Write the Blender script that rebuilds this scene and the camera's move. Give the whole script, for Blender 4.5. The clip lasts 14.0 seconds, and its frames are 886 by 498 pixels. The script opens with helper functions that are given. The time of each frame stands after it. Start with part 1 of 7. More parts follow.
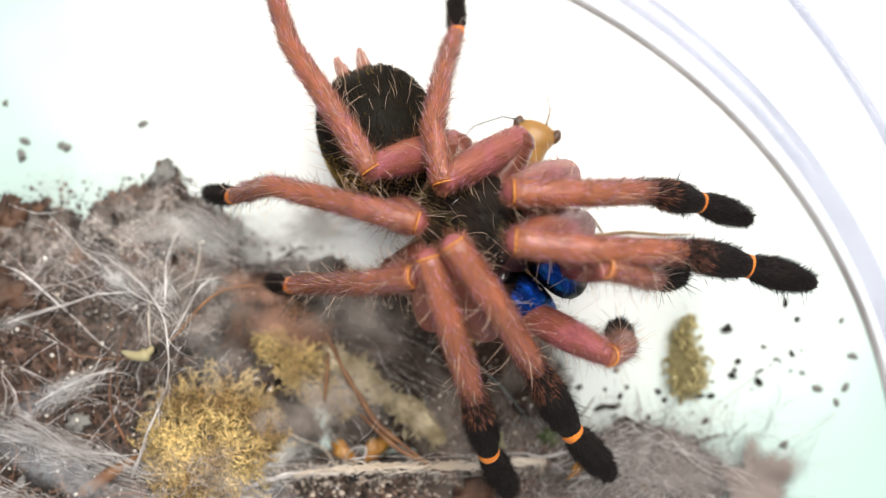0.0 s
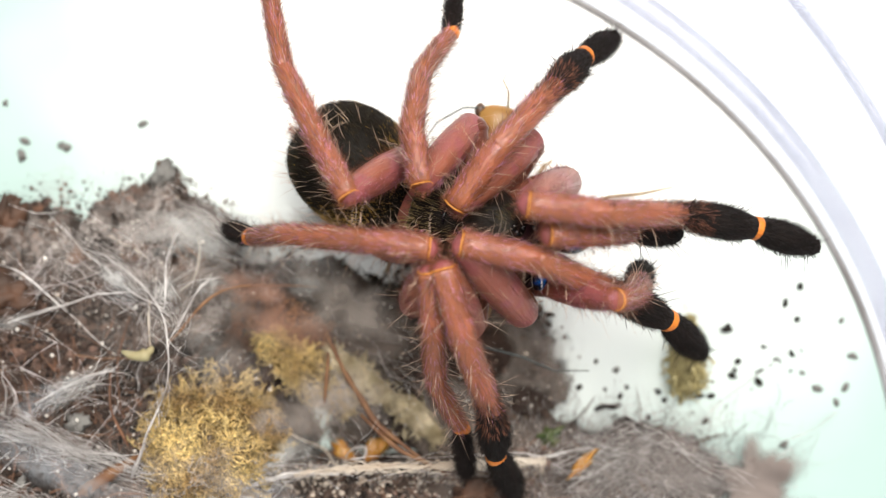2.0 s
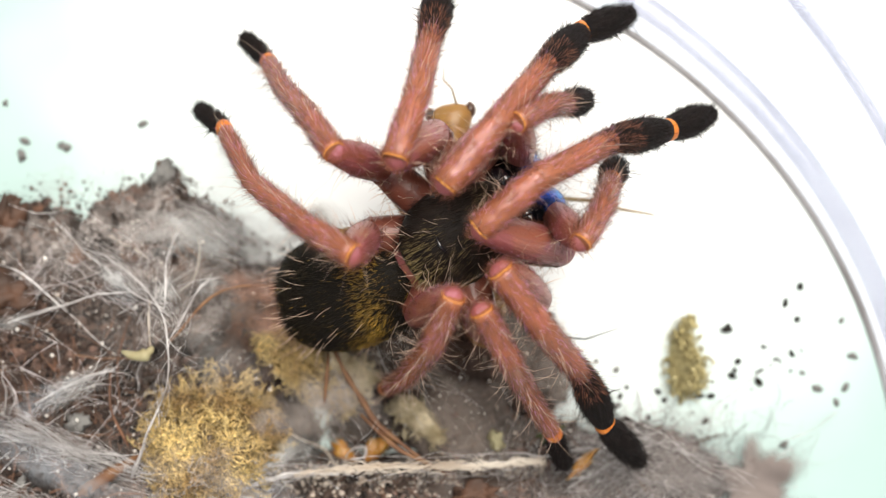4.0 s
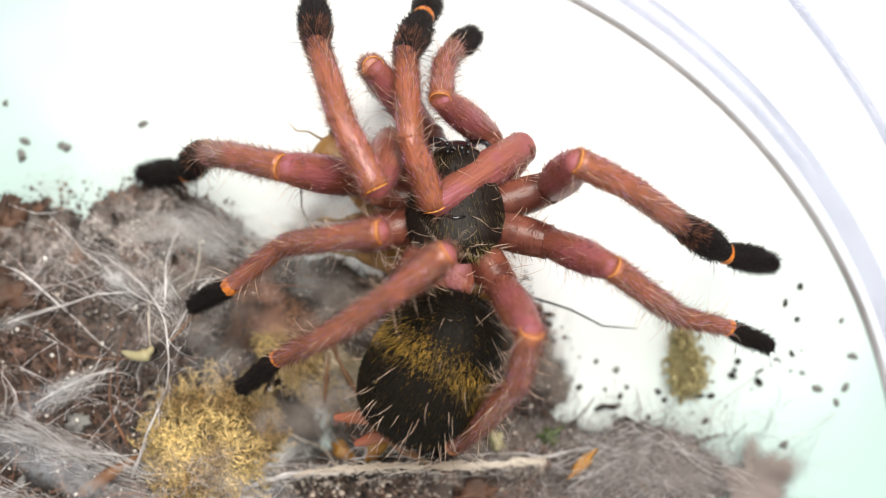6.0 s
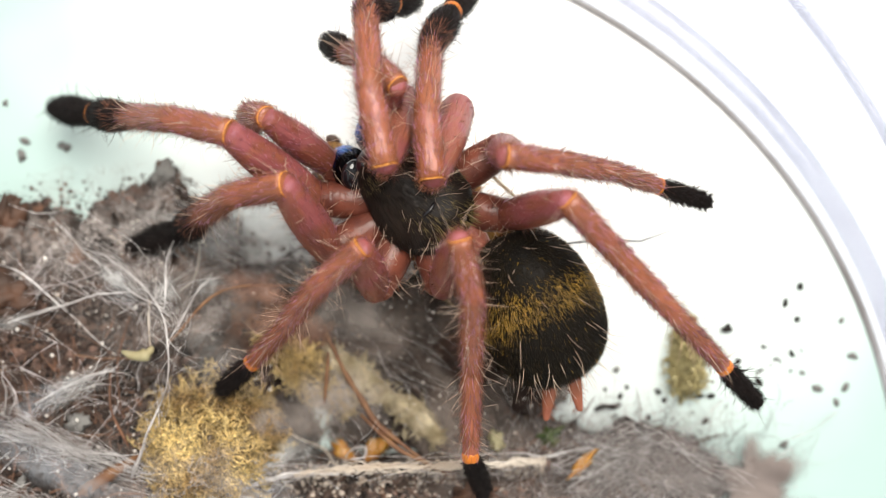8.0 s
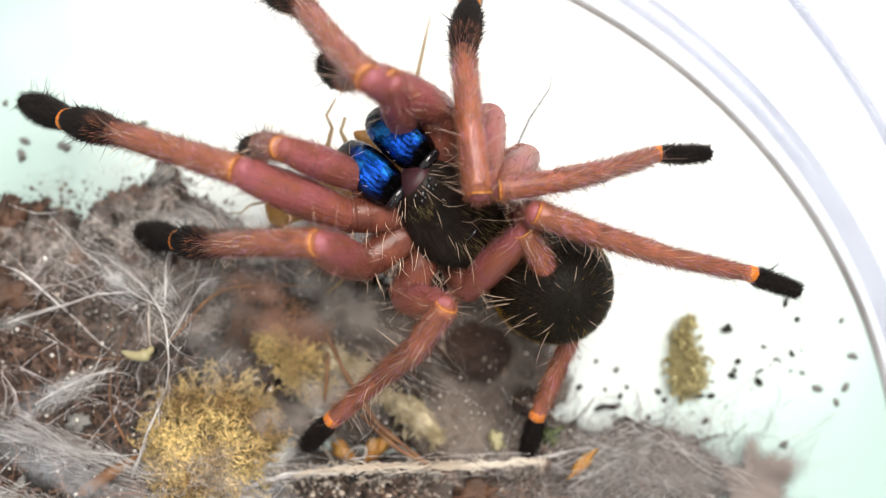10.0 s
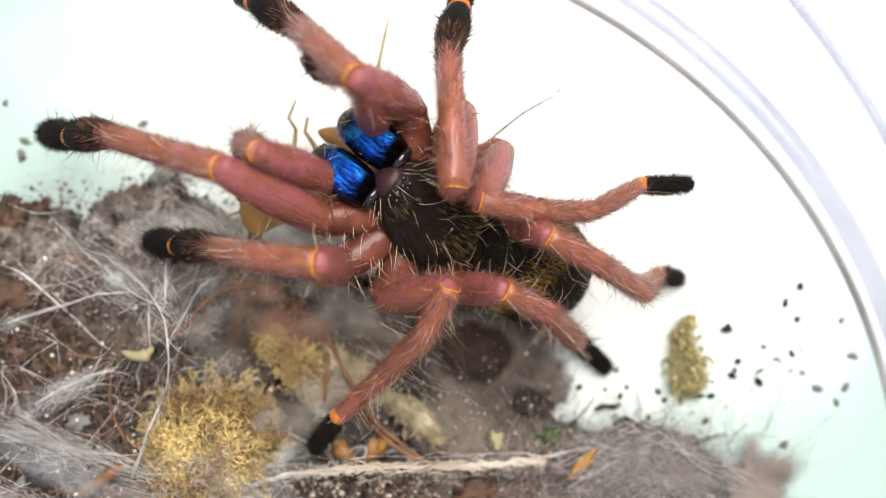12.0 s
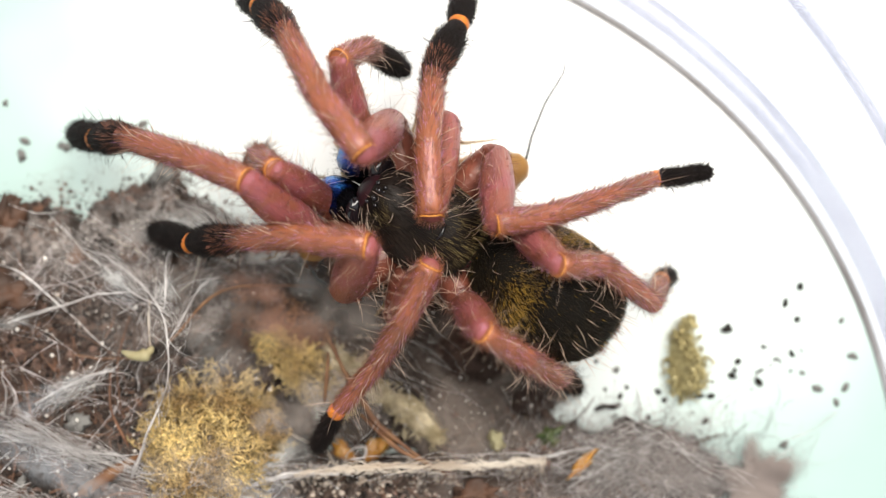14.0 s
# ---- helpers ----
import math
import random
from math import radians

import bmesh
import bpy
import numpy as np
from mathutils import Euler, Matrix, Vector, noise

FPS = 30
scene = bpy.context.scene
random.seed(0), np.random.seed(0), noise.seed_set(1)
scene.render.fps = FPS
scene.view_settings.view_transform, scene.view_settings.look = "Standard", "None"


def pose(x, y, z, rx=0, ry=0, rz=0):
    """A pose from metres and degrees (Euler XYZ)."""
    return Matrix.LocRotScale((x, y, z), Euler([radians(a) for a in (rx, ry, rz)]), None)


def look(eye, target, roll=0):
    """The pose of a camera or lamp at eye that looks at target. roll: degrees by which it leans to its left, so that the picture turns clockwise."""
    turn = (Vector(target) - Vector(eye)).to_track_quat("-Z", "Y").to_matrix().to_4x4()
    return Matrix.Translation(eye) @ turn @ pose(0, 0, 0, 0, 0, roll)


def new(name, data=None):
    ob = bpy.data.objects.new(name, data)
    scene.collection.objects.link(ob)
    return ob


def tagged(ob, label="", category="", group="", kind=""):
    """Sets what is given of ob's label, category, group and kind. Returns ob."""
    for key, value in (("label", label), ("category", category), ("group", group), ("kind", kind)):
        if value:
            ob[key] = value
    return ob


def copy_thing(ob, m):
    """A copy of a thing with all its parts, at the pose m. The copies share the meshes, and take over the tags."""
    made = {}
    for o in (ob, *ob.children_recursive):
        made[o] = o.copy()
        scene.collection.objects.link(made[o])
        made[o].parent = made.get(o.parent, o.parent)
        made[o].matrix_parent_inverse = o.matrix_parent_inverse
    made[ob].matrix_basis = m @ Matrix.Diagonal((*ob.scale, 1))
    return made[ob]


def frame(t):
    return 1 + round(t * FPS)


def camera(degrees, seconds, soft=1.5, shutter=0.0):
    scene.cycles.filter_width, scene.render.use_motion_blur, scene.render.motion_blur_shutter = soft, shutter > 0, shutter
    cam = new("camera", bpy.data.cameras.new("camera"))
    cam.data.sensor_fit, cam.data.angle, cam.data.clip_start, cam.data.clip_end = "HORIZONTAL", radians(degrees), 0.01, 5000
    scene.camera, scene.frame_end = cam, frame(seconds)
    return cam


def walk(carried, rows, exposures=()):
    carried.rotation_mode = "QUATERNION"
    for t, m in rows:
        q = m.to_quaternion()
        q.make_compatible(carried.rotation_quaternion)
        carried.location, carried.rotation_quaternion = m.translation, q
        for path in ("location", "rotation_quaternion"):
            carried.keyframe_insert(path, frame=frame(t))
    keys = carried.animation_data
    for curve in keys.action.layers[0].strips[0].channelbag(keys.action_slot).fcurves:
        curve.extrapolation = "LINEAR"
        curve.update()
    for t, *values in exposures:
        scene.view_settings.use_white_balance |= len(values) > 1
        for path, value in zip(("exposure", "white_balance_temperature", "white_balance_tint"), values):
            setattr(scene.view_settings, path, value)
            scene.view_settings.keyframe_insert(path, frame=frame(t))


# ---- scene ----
# A tarantula turning over its prey in a clear plastic tub. Lengths below are in millimetres, MM turns them into metres.
MM = 0.001
LENS_HEIGHT = 99.0

cam = camera(45.05, 14.0, soft=1.15)
cam.data.dof.use_dof = True
cam.data.dof.focus_distance = 0.0845
cam.data.dof.aperture_fstop = 16.0
overhead = pose(0, 0, LENS_HEIGHT * MM)
walk(cam, [(0.0, overhead), (14.0, overhead)])

# ---------------------------------------------------------------- light
world = bpy.data.worlds.new("white_room")
scene.world = world
world.use_nodes = True
world.node_tree.nodes["Background"].inputs[0].default_value = (0.97, 0.98, 0.97, 1)
world.node_tree.nodes["Background"].inputs[1].default_value = 0.325
lamp_data = bpy.data.lights.new("desk_lamp", "AREA")
lamp_data.shape, lamp_data.size, lamp_data.energy = "DISK", 0.26, 0.92
lamp_data.color = (1.0, 0.95, 0.87)
desk_lamp = new("desk_lamp", lamp_data)
desk_lamp.matrix_world = look((0.05, 0.12, 0.28), (0, 0, 0))
scene.view_settings.exposure = 1.02


# ---------------------------------------------------------------- materials
def material(name, colour, rough=0.5, metal=0.0, second=None, scale=400.0, detail=6.0, bump=0.0, bump_scale=None, stretch=(1, 1, 1),
             sheen=0.0, coat=0.0, spec=0.5, islands=0.0, low=0.35, high=0.65, through_light=0.0, broad=None, broad_scale=90.0, broad_low=0.5, broad_high=0.62):
    """A principled surface whose colour wanders between two values, with fine relief."""
    m = bpy.data.materials.new(name)
    m.use_nodes = True
    tree = m.node_tree
    p = tree.nodes["Principled BSDF"]
    p.inputs["Roughness"].default_value = rough
    p.inputs["Metallic"].default_value = metal
    p.inputs["Specular IOR Level"].default_value = spec
    p.inputs["Sheen Weight"].default_value = sheen
    p.inputs["Coat Weight"].default_value = coat
    p.inputs["Base Color"].default_value = (*colour, 1)
    coords = tree.nodes.new("ShaderNodeTexCoord")
    mapping = tree.nodes.new("ShaderNodeMapping")
    mapping.inputs["Scale"].default_value = stretch
    tree.links.new(coords.outputs["Object"], mapping.inputs["Vector"])
    if second:
        n = tree.nodes.new("ShaderNodeTexNoise")
        n.inputs["Scale"].default_value, n.inputs["Detail"].default_value = scale, detail
        tree.links.new(mapping.outputs[0], n.inputs["Vector"])
        ramp = tree.nodes.new("ShaderNodeMapRange")
        ramp.inputs["From Min"].default_value, ramp.inputs["From Max"].default_value = low, high
        tree.links.new(n.outputs["Fac"], ramp.inputs["Value"])
        mix = tree.nodes.new("ShaderNodeMix")
        mix.data_type = "RGBA"
        mix.inputs["A"].default_value, mix.inputs["B"].default_value = (*colour, 1), (*second, 1)
        tree.links.new(ramp.outputs[0], mix.inputs["Factor"])
        last = mix.outputs["Result"]
        if broad:
            n = tree.nodes.new("ShaderNodeTexNoise")
            n.inputs["Scale"].default_value, n.inputs["Detail"].default_value, n.inputs["Distortion"].default_value = broad_scale, 4, 0.6
            tree.links.new(coords.outputs["Object"], n.inputs["Vector"])
            ramp = tree.nodes.new("ShaderNodeMapRange")
            ramp.inputs["From Min"].default_value, ramp.inputs["From Max"].default_value = broad_low, broad_high
            tree.links.new(n.outputs["Fac"], ramp.inputs["Value"])
            patch = tree.nodes.new("ShaderNodeMix")
            patch.data_type = "RGBA"
            patch.inputs["B"].default_value = (*broad, 1)
            tree.links.new(ramp.outputs[0], patch.inputs["Factor"])
            tree.links.new(last, patch.inputs["A"])
            last = patch.outputs["Result"]
        if islands:
            geo = tree.nodes.new("ShaderNodeNewGeometry")
            vary = tree.nodes.new("ShaderNodeMapRange")
            vary.inputs["To Min"].default_value, vary.inputs["To Max"].default_value = 1 - islands, 1 + islands
            tree.links.new(geo.outputs["Random Per Island"], vary.inputs["Value"])
            times = tree.nodes.new("ShaderNodeVectorMath")
            times.operation = "MULTIPLY"
            tree.links.new(last, times.inputs[0])
            tree.links.new(vary.outputs[0], times.inputs[1])
            last = times.outputs[0]
        tree.links.new(last, p.inputs["Base Color"])
    if bump:
        n = tree.nodes.new("ShaderNodeTexNoise")
        n.inputs["Scale"].default_value, n.inputs["Detail"].default_value = bump_scale or scale * 3, 5
        tree.links.new(mapping.outputs[0], n.inputs["Vector"])
        b = tree.nodes.new("ShaderNodeBump")
        b.inputs["Strength"].default_value, b.inputs["Distance"].default_value = bump, 0.0003
        tree.links.new(n.outputs["Fac"], b.inputs["Height"])
        tree.links.new(b.outputs[0], p.inputs["Normal"])
    if through_light:
        p.inputs["Subsurface Weight"].default_value = through_light
        p.inputs["Subsurface Radius"].default_value = (1.0, 0.5, 0.35)
        p.inputs["Subsurface Scale"].default_value = 0.0008
    return m


def veil(name, colour, haze, threads, scale, stretch=(1, 1, 1), turn=0.0, width=0.02, patch=0.25):
    """Spun silk: curling threads and a thin haze, with air between. The mesh's own "cover" thins it out towards its edges."""
    m = bpy.data.materials.new(name)
    m.use_nodes = True
    tree = m.node_tree
    p, out = tree.nodes["Principled BSDF"], tree.nodes["Material Output"]
    p.inputs["Base Color"].default_value, p.inputs["Roughness"].default_value = (*colour, 1), 0.7
    p.inputs["Specular IOR Level"].default_value = 0.2
    coords, mapping = tree.nodes.new("ShaderNodeTexCoord"), tree.nodes.new("ShaderNodeMapping")
    mapping.vector_type = "TEXTURE"
    mapping.inputs["Scale"].default_value = tuple(1 / v for v in stretch)
    mapping.inputs["Rotation"].default_value = (0, 0, turn)
    tree.links.new(coords.outputs["Object"], mapping.inputs["Vector"])

    def calc(kind, a, b):
        n = tree.nodes.new("ShaderNodeMath")
        n.operation = kind
        for k, v in enumerate((a, b)):
            if isinstance(v, (int, float)):
                n.inputs[k].default_value = v
            else:
                tree.links.new(v, n.inputs[k])
        return n.outputs[0]

    def grain(size, detail, wave):
        n = tree.nodes.new("ShaderNodeTexNoise")
        n.inputs["Scale"].default_value, n.inputs["Detail"].default_value, n.inputs["Distortion"].default_value = size, detail, wave
        tree.links.new(mapping.outputs[0], n.inputs["Vector"])
        return n.outputs["Fac"]

    def spread(value, a, b, c, d):
        n = tree.nodes.new("ShaderNodeMapRange")
        for key, v in (("From Min", a), ("From Max", b), ("To Min", c), ("To Max", d)):
            n.inputs[key].default_value = v
        tree.links.new(value, n.inputs["Value"])
        return n.outputs[0]

    lines = None
    for size, thick in ((scale, width), (scale * 1.7, width * 1.2), (scale * 0.6, width * 0.6)):
        off = calc("ABSOLUTE", calc("SUBTRACT", grain(size, 2.5, 0.8), 0.5), 0)
        line = spread(off, 0.0, thick, threads, 0.0)
        lines = line if lines is None else calc("MAXIMUM", lines, line)
    soft = spread(grain(scale * 0.7, 7, 0.5), 0.38 - 0.25 * (patch > 0.5), 0.72 - 0.1 * (patch > 0.5), 0.0, haze)
    patchy = spread(grain(scale * 0.3, 3, 0.2), 0.35, 0.6, patch, 1.0)
    total = calc("MULTIPLY", calc("MAXIMUM", lines, soft), patchy)
    cover = tree.nodes.new("ShaderNodeAttribute")
    cover.attribute_name = "cover"
    total = calc("MULTIPLY", total, cover.outputs["Fac"])
    clear, mix = tree.nodes.new("ShaderNodeBsdfTransparent"), tree.nodes.new("ShaderNodeMixShader")
    tree.links.new(total, mix.inputs[0])
    tree.links.new(clear.outputs[0], mix.inputs[1])
    tree.links.new(p.outputs[0], mix.inputs[2])
    tree.links.new(mix.outputs[0], out.inputs["Surface"])
    return m


def covered(ob, values):
    """Notes on the mesh how dense its silk is at every vertex."""
    ob.data.attributes.new("cover", "FLOAT", "POINT").data.foreach_set("value", values)
    return ob


TABLE = material("white_table", (0.86, 0.86, 0.86), 0.6, second=(0.82, 0.83, 0.84), scale=30)
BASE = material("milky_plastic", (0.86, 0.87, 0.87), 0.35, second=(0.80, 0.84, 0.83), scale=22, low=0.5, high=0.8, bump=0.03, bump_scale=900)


def tint_with_distance(m, middle, inner, outer, colour):
    """The base colour turns darker and greener with distance from middle, between inner and outer."""
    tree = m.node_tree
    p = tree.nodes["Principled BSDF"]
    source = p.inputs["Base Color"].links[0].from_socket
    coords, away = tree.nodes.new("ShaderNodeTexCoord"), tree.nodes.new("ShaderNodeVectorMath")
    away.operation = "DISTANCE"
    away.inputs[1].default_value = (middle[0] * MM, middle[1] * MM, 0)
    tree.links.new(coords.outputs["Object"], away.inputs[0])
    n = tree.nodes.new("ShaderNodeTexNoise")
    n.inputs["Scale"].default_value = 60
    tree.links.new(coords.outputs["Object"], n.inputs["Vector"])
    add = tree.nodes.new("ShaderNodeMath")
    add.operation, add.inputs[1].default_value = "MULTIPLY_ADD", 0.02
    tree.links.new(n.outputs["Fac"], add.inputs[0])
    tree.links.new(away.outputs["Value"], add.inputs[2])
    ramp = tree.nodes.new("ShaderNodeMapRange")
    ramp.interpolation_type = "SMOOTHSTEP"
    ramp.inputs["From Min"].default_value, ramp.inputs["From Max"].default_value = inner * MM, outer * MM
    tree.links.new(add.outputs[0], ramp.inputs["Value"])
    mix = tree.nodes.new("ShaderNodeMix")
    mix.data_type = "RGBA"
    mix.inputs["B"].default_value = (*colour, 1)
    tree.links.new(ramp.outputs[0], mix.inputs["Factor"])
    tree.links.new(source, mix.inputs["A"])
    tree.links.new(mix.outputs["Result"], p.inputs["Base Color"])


tint_with_distance(BASE, (6.1, 16.8), 27, 60, (0.40, 0.535, 0.505))
SEAM = material("smoky_plastic", (0.17, 0.16, 0.16), 0.25, second=(0.40, 0.40, 0.42), scale=60, low=0.4, high=0.7)


def clear_plastic(name, thin, thick, scale):
    """Thin clear plastic: what lies behind shows through faintly tinted, with a gloss on top."""
    m = bpy.data.materials.new(name)
    m.use_nodes = True
    tree = m.node_tree
    out = tree.nodes["Material Output"]
    tree.nodes.remove(tree.nodes["Principled BSDF"])
    coords, n = tree.nodes.new("ShaderNodeTexCoord"), tree.nodes.new("ShaderNodeTexNoise")
    n.inputs["Scale"].default_value, n.inputs["Detail"].default_value = scale, 3
    tree.links.new(coords.outputs["Object"], n.inputs["Vector"])
    mix = tree.nodes.new("ShaderNodeMix")
    mix.data_type = "RGBA"
    mix.inputs["A"].default_value, mix.inputs["B"].default_value = (*thin, 1), (*thick, 1)
    tree.links.new(n.outputs["Fac"], mix.inputs["Factor"])
    clear, gloss = tree.nodes.new("ShaderNodeBsdfTransparent"), tree.nodes.new("ShaderNodeBsdfGlossy")
    gloss.inputs["Roughness"].default_value = 0.08
    tree.links.new(mix.outputs["Result"], clear.inputs["Color"])
    both = tree.nodes.new("ShaderNodeMixShader")
    both.inputs[0].default_value = 0.05
    tree.links.new(clear.outputs[0], both.inputs[1])
    tree.links.new(gloss.outputs[0], both.inputs[2])
    tree.links.new(both.outputs[0], out.inputs["Surface"])
    return m


CLEAR = clear_plastic("clear_plastic", (0.73, 0.77, 0.83), (0.95, 0.96, 0.98), 30)
RIDGE = clear_plastic("frosted_plastic", (0.69, 0.68, 0.74), (0.93, 0.935, 0.955), 90)

SOIL = material("damp_soil", (0.010, 0.007, 0.006), 0.85, second=(0.052, 0.034, 0.028), scale=260, detail=12, bump=1.0, bump_scale=900, spec=0.2, broad=(0.08, 0.048, 0.037), broad_scale=130)


def strewn(m):
    """Where the mesh's own "cover" is low only scattered grains of the material are left."""
    tree = m.node_tree
    out, p = tree.nodes["Material Output"], tree.nodes["Principled BSDF"]
    coords, cover = tree.nodes.new("ShaderNodeTexCoord"), tree.nodes.new("ShaderNodeAttribute")
    cover.attribute_name = "cover"
    n, add, edge = tree.nodes.new("ShaderNodeTexNoise"), tree.nodes.new("ShaderNodeMath"), tree.nodes.new("ShaderNodeMapRange")
    n.inputs["Scale"].default_value, n.inputs["Detail"].default_value, n.inputs["Roughness"].default_value = 420, 8, 0.7
    tree.links.new(coords.outputs["Object"], n.inputs["Vector"])
    add.operation, add.inputs[1].default_value = "MULTIPLY_ADD", 1.6
    tree.links.new(n.outputs["Fac"], add.inputs[0])
    tree.links.new(cover.outputs["Fac"], add.inputs[2])
    edge.inputs["From Min"].default_value, edge.inputs["From Max"].default_value = 1.05, 1.35
    tree.links.new(add.outputs[0], edge.inputs["Value"])
    clear, mix = tree.nodes.new("ShaderNodeBsdfTransparent"), tree.nodes.new("ShaderNodeMixShader")
    tree.links.new(edge.outputs[0], mix.inputs[0])
    tree.links.new(clear.outputs[0], mix.inputs[1])
    tree.links.new(p.outputs[0], mix.inputs[2])
    tree.links.new(mix.outputs[0], out.inputs["Surface"])


strewn(SOIL)
CRUMB = material("soil_crumbs", (0.022, 0.0155, 0.012), 0.85, second=(0.085, 0.057, 0.046), scale=200, bump=0.5, bump_scale=2500, islands=0.95, spec=0.2, broad=(0.105, 0.062, 0.047), broad_scale=130)
GRIT = material("pale_grit", (0.52, 0.45, 0.38), 0.7, second=(0.20, 0.14, 0.10), scale=600, islands=0.5)
WHITE_GRAIN = material("white_grain", (0.82, 0.78, 0.72), 0.3, second=(0.6, 0.54, 0.48), scale=900, islands=0.2)
MAT = veil("felted_silk", (0.24, 0.21, 0.20), 0.75, 0.85, 330, width=0.03, patch=0.3)
CRUST = veil("crusted_silk", (0.20, 0.166, 0.152), 2.2, 0.6, 150, patch=0.98)
SMEAR = material("pale_dirt", (0.20, 0.195, 0.185), 0.85, second=(0.10, 0.095, 0.09), scale=500, islands=0.3, spec=0.1)
SPECK = material("dark_frass", (0.010, 0.008, 0.007), 0.7, second=(0.035, 0.025, 0.020), scale=900, bump=0.6, bump_scale=3000, spec=0.2)
FIBRE = material("coir_fibre", (0.14, 0.062, 0.032), 0.7, second=(0.06, 0.03, 0.018), scale=400, islands=0.6)
RUST = material("rusty_fibre", (0.36, 0.19, 0.095), 0.6, second=(0.14, 0.062, 0.03), scale=300, islands=0.6)
ROOT = material("orange_root", (0.23, 0.115, 0.052), 0.65, second=(0.12, 0.05, 0.022), scale=500, bump=0.4)
STRAW = material("pale_straw", (0.74, 0.68, 0.60), 0.7, second=(0.42, 0.33, 0.25), scale=350, stretch=(0.3, 2, 2), bump=0.6, bump_scale=900)
MOSS = material("golden_moss", (0.66, 0.49, 0.20), 0.33, second=(0.25, 0.155, 0.058), scale=220, islands=0.75, spec=0.6)
MOSS_BED = material("moss_bed", (0.085, 0.055, 0.018), 0.9, second=(0.15, 0.095, 0.03), scale=500, bump=0.8)
OLIVE = material("olive_moss", (0.50, 0.44, 0.24), 0.8, second=(0.34, 0.28, 0.13), scale=300, islands=0.3, bump=0.4, spec=0.1)
LEAF = material("pale_leaf", (0.37, 0.34, 0.20), 0.6, second=(0.28, 0.235, 0.12), scale=500)
TUFT = material("dead_moss", (0.62, 0.53, 0.37), 0.8, second=(0.28, 0.22, 0.12), scale=400, islands=0.4, spec=0.2)
GREEN = material("green_leaf", (0.018, 0.045, 0.010), 0.5, second=(0.10, 0.10, 0.02), scale=600)
AMBER = material("amber_husk", (0.42, 0.20, 0.03), 0.35, second=(0.28, 0.11, 0.015), scale=400, through_light=0.3)
SILK = material("white_silk", (0.68, 0.65, 0.64), 0.5, second=(0.34, 0.31, 0.30), scale=500, islands=0.25)
FELT = material("felted_threads", (0.10, 0.085, 0.08), 0.6, second=(0.36, 0.33, 0.32), scale=150, islands=0.6)
NET = material("pale_thread", (0.54, 0.49, 0.49), 0.45, second=(0.28, 0.24, 0.23), scale=300, islands=0.35)
FINE_SILK = material("fine_silk", (0.28, 0.24, 0.22), 0.6, second=(0.20, 0.172, 0.155), scale=400, islands=0.4)
WEB = veil("silk_web", (0.52, 0.46, 0.43), 0.24, 0.42, 240, patch=0.03)
LINING = veil("silk_lining", (0.25, 0.205, 0.175), 0.9, 0.3, 170, width=0.018, patch=0.45)
MIST = veil("silk_mist", (0.54, 0.47, 0.43), 0.75, 0.2, 130, patch=0.45)
RUST_HAZE = veil("rusty_silk", (0.36, 0.20, 0.145), 1.0, 0.2, 160, patch=0.6)
DENSE = veil("dense_mist", (0.37, 0.32, 0.285), 1.15, 0.3, 150, patch=0.85)
CLOT = veil("silk_clot", (0.52, 0.52, 0.51), 0.7, 0.35, 150, width=0.025, patch=0.55)
HAZE = veil("silk_haze", (0.66, 0.67, 0.66), 0.62, 0.45, 150, width=0.02, patch=0.25)
SHEET = veil("silk_sheet", (0.52, 0.54, 0.58), 0.46, 0.45, 110, (0.13, 2.0, 1), -0.5, width=0.03, patch=0.12)

SKIN = material("rosy_cuticle", (0.35, 0.123, 0.050), 0.27, second=(0.185, 0.060, 0.029), scale=420, stretch=(0.3, 2.2, 2.2), bump=0.4, bump_scale=2000, spec=0.6, through_light=0.12, low=0.3, high=0.7, broad=(0.31, 0.10, 0.048), broad_scale=420)
SKIN.node_tree.nodes["Principled BSDF"].inputs["Specular Tint"].default_value = (1.0, 0.78, 0.9, 1)
THIGH = material("mauve_cuticle", (0.29, 0.098, 0.056), 0.36, second=(0.16, 0.048, 0.030), scale=380, stretch=(0.3, 2.2, 2.2), bump=0.5, bump_scale=1800, spec=0.6, through_light=0.15, low=0.3, high=0.7, broad=(0.262, 0.079, 0.076), broad_scale=300)
THIGH.node_tree.nodes["Principled BSDF"].inputs["Specular Tint"].default_value = (0.85, 0.55, 0.9, 1)
BLACK = material("black_velvet", (0.006, 0.005, 0.005), 0.6, second=(0.014, 0.010, 0.009), scale=900, stretch=(0.4, 2, 2), bump=0.8, bump_scale=3500, spec=0.12)
for hide in (SKIN, THIGH):
    nodes = hide.node_tree.nodes
    skin, relief = nodes["Principled BSDF"], nodes["Bump"]
    skin.inputs["Coat Weight"].default_value, skin.inputs["Coat Roughness"].default_value = 0.25 if hide == SKIN else 0.05, 0.24
    skin.inputs["Coat Tint"].default_value = (1.0, 0.9, 0.98, 1)
    hide.node_tree.links.new(relief.outputs[0], skin.inputs["Coat Normal"])
DUSK = material("dusky_cuticle", (0.10, 0.035, 0.026), 0.5, second=(0.045, 0.018, 0.014), scale=600, stretch=(0.4, 2, 2), bump=0.6, bump_scale=3000)
ORANGE = material("orange_membrane", (0.60, 0.19, 0.015), 0.45, second=(0.46, 0.12, 0.01), scale=1500)
TAN = material("knee_membrane", (0.72, 0.31, 0.05), 0.4, second=(0.46, 0.14, 0.03), scale=1200)
